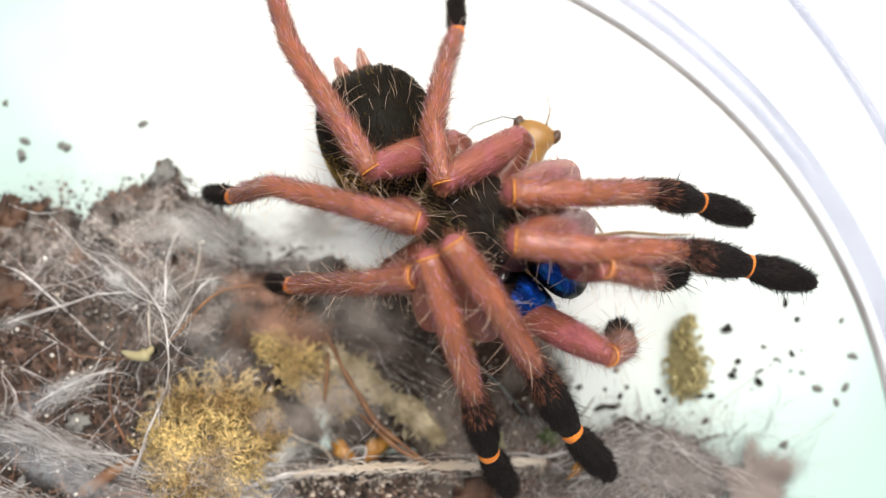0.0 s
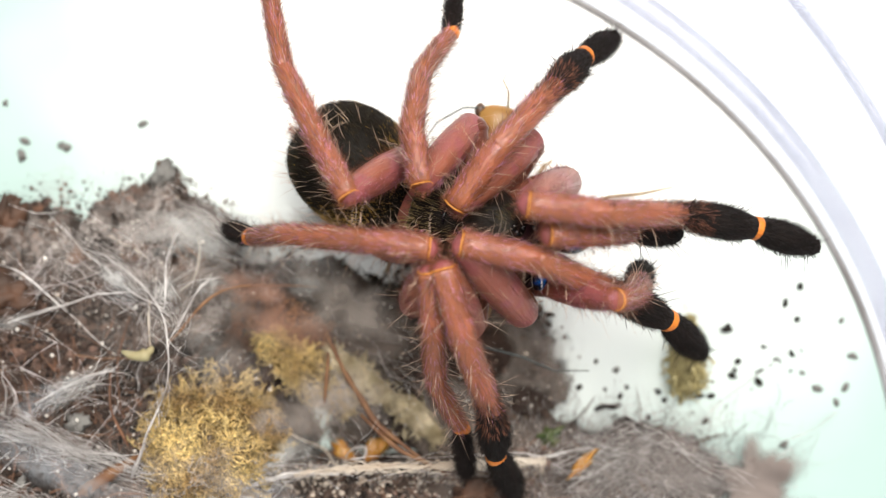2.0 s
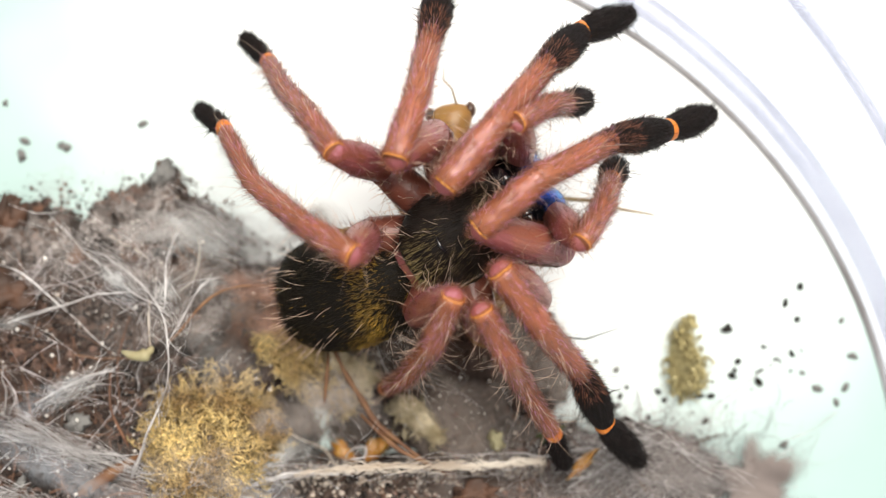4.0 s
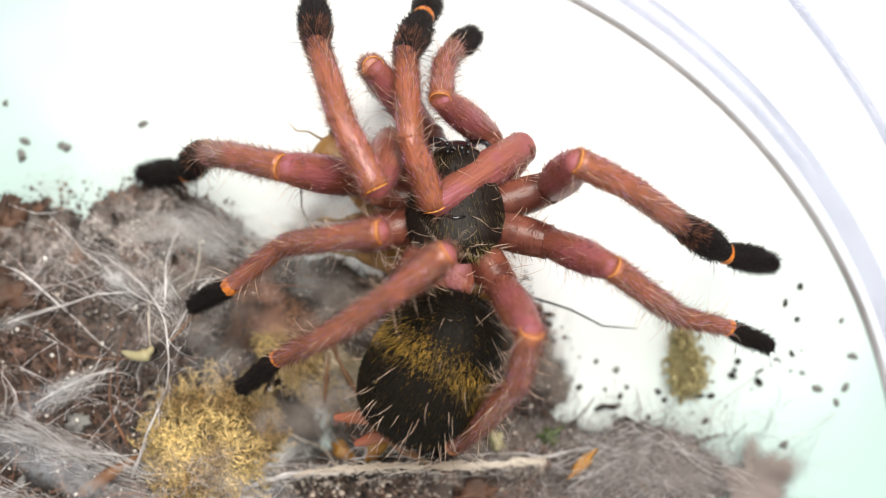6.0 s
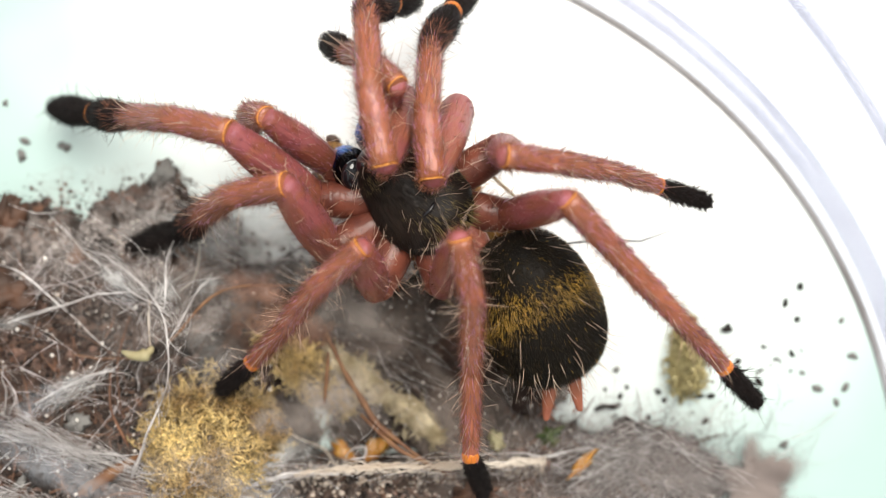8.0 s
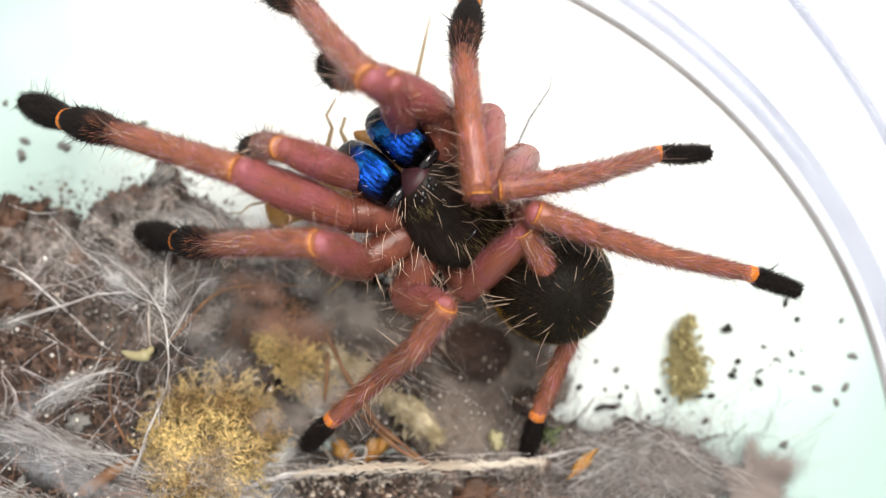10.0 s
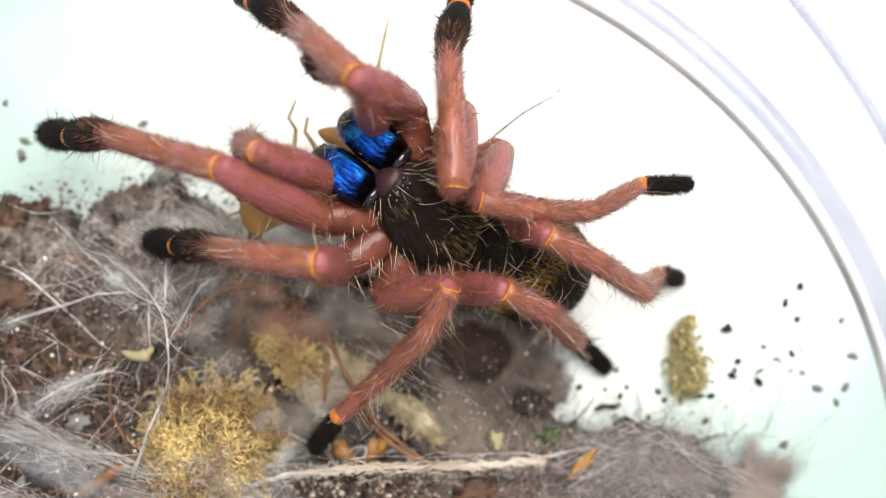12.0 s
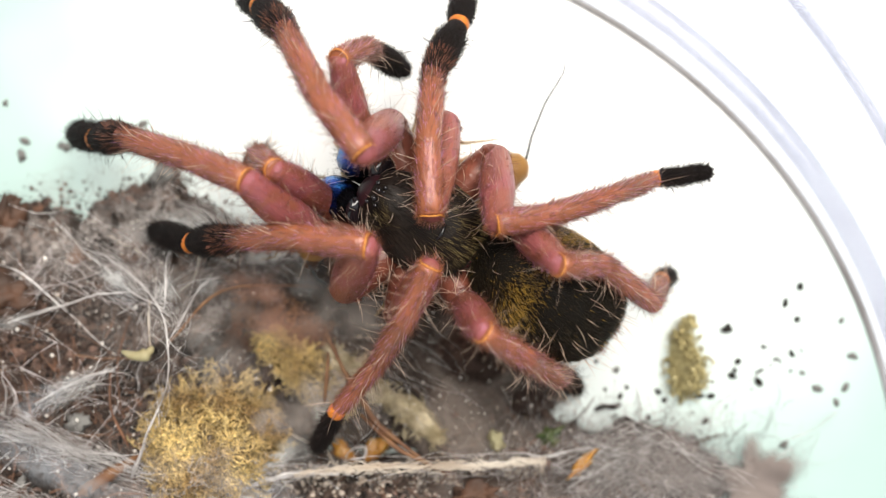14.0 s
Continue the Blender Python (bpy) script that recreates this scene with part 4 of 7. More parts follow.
chunk("husk", -9.0, -18.5, 0.8, AMBER, "translucent amber insect husk in the bedding", "insect husk", 80, 0.6, 1.7, -0.9, 0.6, "insect husks")
chunk("husk", -6.1, -18.2, 0.9, AMBER, "translucent amber insect husk in the bedding", "insect husk", 81, 0.6, 1.7, 0.9, 0.6, "insect husks")
chunk("wood_shaving", 12.3, -18.9, 0.62, AMBER, "ochre flake of wood on the bedding", "wood shaving", 82, 0.3, 2.8, 0.85, 1.9)
chunk("seed_husk", 4.8, -17.1, 0.7, LEAF, "small pale yellow-green seed husk", "seed husk", 83, 0.8, 1.2, -1.0, 0.3)
chunk("leaf_scrap", 9.6, -16.8, 0.85, GREEN, "small curled dark green leaf scrap", "leaf scrap", 84, 0.6, 1.1, 0.4, 0.3)
crescent = [(-27.3, -8.7, 8.2), (-26.2, -9.1, 8.6), (-25.1, -9.0, 8.6), (-24.6, -8.3, 8.3)]
strand("leaf_curl", crescent, [0.1, 0.4, 0.5, 0.15], LEAF, "pale yellow crescent of dried leaf on silk", "dried leaf", 85, jitter=0.05, sides=8)


def draped_sheet(name, middle, half, lift, turn, mat, label, seed):
    """A thin sheet of silk hanging over the bedding, ragged at its edge."""
    verts, faces, cover = [], [], []
    n, rings = 72, 12
    ca, sa = math.cos(turn), math.sin(turn)
    for i in range(rings):
        for k in range(n):
            a = 2 * math.pi * k / n
            r = i / (rings - 1) * (0.85 + 0.5 * noise.noise(Vector((math.cos(a) * 2.5, math.sin(a) * 2.5, seed))) + 0.12 * noise.noise(Vector((math.cos(a) * 6, math.sin(a) * 6, seed))))
            u, v = r * math.cos(a), r * math.sin(a)
            x = middle[0] + u * half[0] * ca - v * half[1] * sa
            y = middle[1] + u * half[0] * sa + v * half[1] * ca
            z = over(x, y) * 0.5 + lift + noise.noise(Vector((x * 0.3, y * 0.3, seed))) * 1.2
            verts.append((x * MM, y * MM, z * MM))
            edge = 1 - i / (rings - 1)
            cover.append(min(1.0, 1.5 * edge * (1 + 0.8 * noise.noise(Vector((x * 0.5, y * 0.5, seed))))) if edge > 0 else 0.0)
    for i in range(rings - 1):
        for k in range(n):
            a, b = i * n + k, i * n + (k + 1) % n
            faces.append((a, a + n, b + n, b))
    ob = mesh_object(name, verts, faces, mat, None, label, True, "stuff")
    return covered(tagged(ob, category="web"), cover)


draped_sheet("silk_sheet", (-34.2, -17.6), (9.9, 2.3), 5.5, -0.40, SHEET, "streaky sheet of bluish white silk", 1)
draped_sheet("silk_sheet", (-37.9, -22.8), (9.9, 1.9), 6.5, -0.35, SHEET, "streaky sheet of bluish white silk", 2)
draped_sheet("silk_sheet", (-33.7, -12.8), (3.9, 1.5), 6.0, 0.5, SHEET, "small torn tuft of white silk", 3)
draped_sheet("silk_sheet", (-27.7, -3.9), (2.6, 0.9), 5.0, -0.75, SHEET, "small torn tuft of white silk", 4)
draped_sheet("silk_sheet", (-17.5, -21.4), (6.3, 1.6), 6.2, 0.2, SHEET, "thin sheet of white silk beside the moss", 5)
draped_sheet("silk_sheet", (-18.5, -4.1), (6.8, 3.1), 4.0, -0.2, WEB, "hazy pinkish grey silk over the bedding", 7)
draped_sheet("silk_sheet", (-29.0, 0.6), (10.5, 3.1), 4.0, 0.1, WEB, "hazy grey silk over the bedding", 8)
draped_sheet("silk_sheet", (-20.6, -18.8), (6.3, 4.7), 6.5, 0.3, WEB, "thin silk haze over the moss", 10)

draped_sheet("silk_sheet", (-9.6, -17.2), (5.8, 3.1), 3.6, -0.5, WEB, "thin silk haze beside the tunnel", 12)
draped_sheet("silk_sheet", (-33.7, 5.8), (9.4, 2.6), 1.0, 0.1, WEB, "thin grey silk stretched over the bare base", 14)
draped_sheet("silk_sheet", (23.9, -15.7), (6.8, 2.1), 1.0, 0.3, WEB, "thin grey silk stretched over the bare base", 15)
draped_sheet("silk_sheet", (-23.8, -6.2), (5.8, 6.8), 6.2, 0.3, WEB, "thin silk haze strung between the strands", 16)
draped_sheet("silk_sheet", (-12.8, 0.6), (6.8, 3.9), 1.6, -0.3, HAZE, "hazy white silk thinning out over the edge of the bedding", 22)

draped_sheet("silk_sheet", (-8.6, -5.0), (6.6, 3.8), 3.6, -0.2, DENSE, "hazy grey silk over the dark mouth of the tunnel", 72)
# pale sheet added in place of the bare base showing through here
draped_sheet("silk_sheet", (-12.2, -3.3), (2.2, 1.2), 4.0, -0.1, CLOT, "small pale silk patch added where the bare base shows through", 73)
draped_sheet("silk_sheet", (-13.2, -6.6), (5.2, 2.2), 4.4, -0.4, RUST_HAZE, "rusty silk full of fine dust over the tuft", 74)
draped_sheet("silk_sheet", (-16.4, -3.4), (4.6, 1.9), 4.9, -0.1, RUST_HAZE, "rusty silk full of fine dust beside the rootlet", 75)
draped_sheet("silk_sheet", (-20.2, -9.6), (3.4, 3.4), 6.2, 0.2, HAZE, "bluish grey silk between the moss and the strand", 76)
# clots of dense silk where the strands meet
for k, (x, y, a, b, lift, turn) in enumerate(((-27.8, -2.7, 2.6, 0.8, 6.2, -0.7), (-36.2, -6.0, 2.6, 0.8, 5.2, 0.3), (-31.4, -11.8, 3.4, 1.5, 5.6, 0.5), (-23.6, -3.6, 1.2, 1.6, 6.6, 0.1), (-20.4, -3.2, 1.6, 1.0, 5.4, 0.4))):
    draped_sheet("silk_clot", (x, y), (a, b), lift, turn, CLOT, "dense pale clot of silk where strands meet", 80 + k)
draped_sheet("silk_sheet", (15.5, -20.6), (13.0, 5.6), 2.9, 0.05, MAT, "felted grey silk over the low heap", 51)
draped_sheet("silk_sheet", (19.0, -18.6), (9.0, 3.6), 2.2, -0.25, MAT, "felted grey silk over the low heap", 52)
draped_sheet("silk_sheet", (28.4, -21.4), (5.0, 4.4), 2.2, 0.35, CRUST, "crusted pinkish brown silk over the small heap", 53)
draped_sheet("silk_sheet", (-13.0, -17.8), (3.8, 1.7), 4.4, 0.25, HAZE, "bright white silk between the moss and the straw", 67)
draped_sheet("silk_sheet", (10.4, -9.8), (2.8, 6.2), 0.9, 0.05, MIST, "soft grey silk at the edge of the tunnel", 68)
draped_sheet("silk_sheet", (-12.2, -2.6), (5.4, 2.6), 2.6, -0.1, MIST, "hazy grey silk over the edge of the bedding", 69)
draped_sheet("silk_sheet", (-7.6, -13.6), (6.0, 3.8), 3.4, -0.4, MIST, "hazy grey silk beside the pale tufts", 70)
draped_sheet("silk_sheet", (-21.0, -3.2), (7.0, 3.4), 4.6, -0.15, MIST, "hazy grey silk strung beside the strands", 59)
draped_sheet("silk_sheet", (-12.0, -14.4), (4.2, 4.2), 4.4, 0.3, MIST, "pale silk between the moss and the straw", 58)
draped_sheet("silk_sheet", (-19.0, -6.6), (8.0, 5.4), 5.4, -0.4, MIST, "hazy grey silk strung beside the strands", 57)
draped_sheet("silk_sheet", (-21.0, 1.4), (8.5, 3.0), 2.8, -0.05, HAZE, "hazy white silk thinning out over the edge of the bedding", 54)
heap, hrng = Heap(), random.Random(56)
for _ in range(900):
    x, y = hrng.gauss(16, 6), hrng.gauss(-20, 2.2)
    r = hrng.choice((0.010, 0.013, 0.017, 0.022))
    heap.add(*tube(wander(hrng, x, y, hrng.gauss(0.6, 0.9), hrng.uniform(1.0, 5.0), 0.5, hrng.uniform(0.5, 2.2), 0.2, 6), r, 3))
tagged(heap.made("silk_threads", FELT, label="fine grey and brown threads matted on the low heap", kind="stuff"), category="web")

def web_net(middle, half, knots, lift, seed, label):
    """Threads strung from knot to knot over the bedding, with short ones between them."""
    rng = random.Random(seed)
    places = []
    for _ in range(knots):
        x, y = middle[0] + half[0] * rng.uniform(-1, 1), middle[1] + half[1] * rng.uniform(-1, 1)
        places.append(Vector((x, y, over(x, y, rng.uniform(0.4, lift)))))
    heap = Heap()
    for p in places:
        near = sorted(places, key=lambda q: (q - p).length)[1:12]
        for q in rng.sample(near, 3):
            r = rng.choice((0.010, 0.012, 0.015, 0.02, 0.034))
            side = Vector((rng.uniform(-0.5, 0.5), rng.uniform(-0.5, 0.5), rng.uniform(-0.5, 0.0)))
            pts = [p.lerp(q, k / 5) + side * math.sin(math.pi * k / 5) for k in range(6)]
            for k in range(1, 5):
                pts[k] = Vector((pts[k].x, pts[k].y, max(pts[k].z, over(pts[k].x, pts[k].y, 0.2))))
            heap.add(*tube(pts, [r * 1.5, r, r * 0.8, r * 0.8, r, r * 1.5], 4))
        if rng.random() < 0.25:
            for _ in range(5):
                d = Vector((rng.uniform(-1, 1), rng.uniform(-1, 1), rng.uniform(-0.1, 0.3)))
                heap.add(*tube([p, p + d * 0.5, p + d], [0.06, 0.04, 0.01], 4))
    tagged(heap.made("web_net", NET, label=label, kind="stuff"), category="web")


web_net((-33, -9), (10, 9), 44, 2.4, 61, "network of pale lilac silk threads over dark soil")
web_net((-33, -2), (9, 4), 30, 1.6, 62, "network of pale lilac silk threads over dark soil")
web_net((-19, -4), (6, 4), 26, 1.8, 63, "network of pale lilac silk threads over dark soil")
web_net((28.5, -21), (4, 3), 26, 1.5, 66, "thin silk threads strung over the small heap")
web_net((14, -20), (12, 3), 40, 1.4, 65, "thin silk threads strung over the low heap")

rng = random.Random(99)
for i in range(34):
    x, y = scatter(rng, (LEFT, LEFT, LEFT_LOW, FRONT))
    chunk("bark_chip", x, y, rng.choice((0.35, 0.5, 0.7, 0.9)), rng.choice((FIBRE, CRUMB, SMEAR, SPECK)), "small uneven crumb of bark in the bedding", "bark chip", 200 + i, 0.55, rng.uniform(1.0, 2.2), rng.uniform(0, 6), 0.1, "crumbs of bark")
for i in range(16):
    x, y = scatter(rng, (LEFT, LEFT, LEFT_LOW, FRONT, RIGHT))
    pts = wander(rng, x, y, rng.uniform(0, 6.3), rng.uniform(4, 9), 0.5, rng.uniform(0.3, 1.2), 0.2, 6)
    strand("rootlet", pts, [0.05, 0.08, 0.1, 0.09, 0.07, 0.03], rng.choice((ROOT, FIBRE, STRAW)), "thin dry rootlet tangled in the silk", "root", 300 + i, jitter=0.15, group="rootlets")
silk_fan((-15.3, -3.0, 4), (-7.2, -14.9, 5), 5.0, 16, 41)
silk_fan((-9.3, -6.0, 3.5), (5.8, -16.0, 4), 7.0, 12, 42)
draped_sheet("silk_sheet", (-32.0, -18.4), (11.0, 2.0), 6.6, -0.45, SHEET, "streaky sheet of bluish white silk", 31)
silk_fan((-38.8, -14.4, 8.6), (-25.0, -19.2, 9.2), 1.1, 110, 43)
silk_fan((-39.0, -19.9, 9), (-30.0, -23.4, 9.4), 0.8, 70, 44)
draped_sheet("silk_sheet", (-15.4, -0.7), (6.3, 2.9), 0.9, -0.15, LINING, "brownish silk stretched over the bare base", 33)
draped_sheet("silk_sheet", (-11.7, 2.1), (4.7, 2.6), 0.7, -0.3, LINING, "brownish silk stretched over the bare base", 34)


# ---------------------------------------------------------------- the spider
LENGTHS = {
    "1": {"femur": 10.8, "patella": 5.5, "tibia": 8.0, "metatarsus": 6.2, "tarsus": 5.6},
    "2": {"femur": 9.5, "patella": 5.2, "tibia": 7.6, "metatarsus": 5.8, "tarsus": 5.4},
    "3": {"femur": 8.8, "patella": 4.6, "tibia": 6.2, "metatarsus": 6.0, "tarsus": 4.8},
    "4": {"femur": 10.0, "patella": 4.8, "tibia": 7.6, "metatarsus": 7.4, "tarsus": 4.8},
    "P": {"femur": 8.6, "patella": 4.0, "tibia": 4.8, "tarsus": 4.4},
}
HIP_ANGLE = {"1": 42, "2": 72, "3": 106, "4": 147, "P": 20}
HIP_REACH = {"1": 8.7, "2": 8.7, "3": 8.4, "4": 7.4, "P": 8.0}
HIP_HEIGHT = {"1": -0.7, "2": -0.7, "3": -0.7, "4": -0.7, "P": -1.0}
# start and end half thickness, swelling
GIRTH = {"femur": (1.28, 1.03, 0.40), "patella": (1.06, 0.98, 0.06), "tibia": (1.0, 0.86, 0.08)}
DARK_FOOT = {"1": (1.0, 0.92, 0.42, 0.85, 0.6, 0.5), "2": (1.0, 0.88, 0.36, 0.8, 0.6, 0.42), "3": (1.0, 0.68, 0, 0.68, 0.58, 0.08), "4": (1.0, 0.66, 0, 0.66, 0.56, 0.08), "P": (1.0, 0.9, 0, 0.85, 0.65, 0.3)}


def furred(ob, stations, mat, count, shortest, longest, thick, lean, seed, name, label, droop=0.0, upper=False, span=(0, 1), caps=False, wave=0.0):
    """A coat of hairs on a limb segment, as one part of it."""
    rng = random.Random(seed)
    heap = Heap()
    body = stations[1:-1] if caps else stations[3:-3] if len(stations) > 13 else stations[1:-1]
    for _ in range(count):
        f = rng.uniform(*span) * (len(body) - 1.001)
        i, u = int(f), f - int(f)
        a, b = body[i], body[i + 1]
        x, w, h = (a[k] + (b[k] - a[k]) * u for k in (0, 3, 4))
        t = rng.uniform(0.1, math.pi - 0.1) if upper else rng.random() * 2 * math.pi
        out = Vector((0, math.cos(t), math.sin(t)))
        base = Vector((x, a[1] + w * out.y * 0.97, a[2] + h * out.z * 0.97))
        way = out + Vector((lean * rng.uniform(0.6, 1.4), rng.uniform(-0.25, 0.25), rng.uniform(-0.25, 0.25)))
        if wave:
            heap.bristle(base, way, rng.uniform(shortest, longest), thick, rng, wave)
        else:
            heap.needle(base, way, rng.uniform(shortest, longest), thick, droop)
    return heap.made(name, mat, ob, label, "stuff")


def ragged_band(ob, x, r, width, mat):
    """A ring of soft skin at a foot joint, its edges uneven."""
    verts, faces, n = [], [], 48
    for k in range(n):
        a = 2 * math.pi * k / n
        for u, g in ((-0.5, 0.9), (-0.46, 1.0), (-0.2, 1.04), (0.2, 1.05), (0.46, 1.0), (0.5, 0.9)):
            wob = 0.28 * noise.noise(Vector((math.cos(a) * 3.5, math.sin(a) * 3.5, u * 2))) + (0.06 if k % 2 else -0.06)
            fold = 1 + 0.025 * math.sin(k * 2.1) * (1 - 2 * abs(u))
            verts.append(((x + width * u * (1 + wob * 1.3)) * MM, r * g * fold * math.cos(a) * MM, r * g * fold * math.sin(a) * MM))
    for k in range(n):
        for i in range(5):
            p, q = k * 6 + i, ((k + 1) % n) * 6 + i
            faces.append((p, p + 1, q + 1, q))
    return mesh_object("joint_band", verts, faces, mat, ob, "orange ring of joint membrane")


def ring_band(ob, x, r, width, mat, name="joint_band", label="orange ring of joint membrane"):
    v, f = ring_surface([(x - width / 2, 0, 0, r * 0.9, r * 0.9), (x - width / 2, 0, 0, r, r), (x - width / 4, 0, 0, r * 1.05, r * 1.05), (x + width / 4, 0, 0, r * 1.05, r * 1.05), (x + width / 2, 0, 0, r, r), (x + width / 2, 0, 0, r * 0.9, r * 0.9)], 18)
    return mesh_object(name, v, f, mat, ob, label)


def leg_segment(pair, name, spider):
    """One rigid piece of a leg, along +x from its own joint."""
    length = LENGTHS[pair][name]
    slim = 0.88 if pair in "34" else (0.85 if pair == "P" else 1.0)
    dark = pair in "12"
    seed = ord(pair) * 31 + len(name) * 7
    if name in GIRTH:
        a, b, c = (v * slim for v in GIRTH[name])
        mat, lab = (THIGH, "glossy rose-mauve upper leg") if name == "femur" else (SKIN, "")
    else:
        _, m0, mb, t0, t1, tb = DARK_FOOT[pair]
        if name == "metatarsus":
            a, b, c = (0.95 if dark else 0.76, m0 * (0.95 if dark else 1), mb)
            mat, lab = (BLACK, "black velvety lower leg") if dark else (SKIN, "")
        else:
            a, b, c = t0, t1, tb
            mat, lab = BLACK, "black velvety foot"
    st = limb_stations(length, a, b, c, cap=0.25 if name == "patella" else 0.8, end=0.6 if name == "femur" else 0.8)
    if name == "patella":
        # the knee cap reaches back over the end of the upper leg
        st = [(q[0] - 0.15, *q[1:]) if i < 4 else q for i, q in enumerate(st)]
    v, f = ring_surface(st, 18)
    ob = mesh_object(name, v, f, mat, spider, lab)
    span = (0.08 if name == "tarsus" else 0, 0.84 if name == "metatarsus" else 1)
    if mat == BLACK:
        furred(ob, st, HAIR_BLACK, 1500, 0.25, 0.65, 0.017, 1.0, seed, "fuzz", "short black velvet", span=span)
        furred(ob, st, HAIR_BLACK, 34, 0.9, 2.0, 0.026, 0.7, seed + 1, "bristles", "stiff dark bristles", 0.1, span=span, wave=0.3)
    else:
        furred(ob, st, HAIR_DARK, 1200, 0.3, 0.95, 0.0095, 1.9, seed, "fuzz", "short fine rosy hair", span=span, caps=name in ("patella", "femur"))
        furred(ob, st, HAIR_RUST, 120, 0.6, 1.6, 0.0125, 0.9, seed + 2, "dark_bristles", "thin rusty bristles", wave=0.4)
        furred(ob, st, HAIR_PALE, 28 if name != "femur" else 20, 0.8, 3.0, 0.017, 0.5, seed + 1, "bristles", "long wavy blond bristles", wave=0.6, caps=name == "patella")
        furred(ob, st, HAIR_VIOLET, 190 if name == "femur" else 120, 0.3, 0.8, 0.020, 2.6, seed + 6, "violet_sheen", "flat-lying hair with a violet gleam", upper=True)
    if name == "tibia" and dark:
        furred(ob, st, HAIR_BLACK, 420, 0.3, 0.8, 0.012, 1.2, seed + 4, "dark_fuzz", "dark hair thickening towards the black foot", span=(0.8, 1.0))
        furred(ob, st, HAIR_RUST, 260, 0.3, 0.8, 0.011, 1.2, seed + 5, "rusty_fuzz", "rusty hair towards the black foot", span=(0.62, 1.0))
    if name == "metatarsus" and dark:
        furred(ob, st, HAIR_DARK, 260, 0.3, 0.8, 0.013, 1.2, seed + 3, "rosy_fuzz", "rosy hair running out over the black", span=(0.0, 0.3))
    if name == "patella":
        heap = Heap()
        turns = [math.pi * (-0.10 + 1.2 * k / 24) for k in range(25)]
        heap.add(*tube([(-0.34 + 0.04 * math.sin(3 * w), a * 0.93 * math.cos(w), a * 0.93 * math.sin(w)) for w in turns], [0.015 + 0.045 * math.sin(math.pi * k / 24) + 0.014 * math.sin(11 * w) for k, w in enumerate(turns)], 5))
        heap.made("joint_band", TAN, ob, "thin yellow-orange knee membrane")
    if name == "metatarsus" or (pair == "P" and name == "tibia"):
        ragged_band(ob, length + 0.10, b * (1.02 if dark else 1.02), 0.8, ORANGE)
    if name == "tarsus":
        heap = Heap()
        for s in (-1, 1):
            heap.add(*tube([(length + 0.4, s * 0.2, 0), (length + 0.55, s * 0.25, 0.0), (length + 0.62, s * 0.27, -0.2)], [0.1, 0.06, 0.02], 5))
        heap.made("claws", JET, ob, "tiny paired black claws")
    return ob


spider = holder("tarantula", "rosy tarantula with blue jaws, black feet and gold-banded abdomen", "spider")


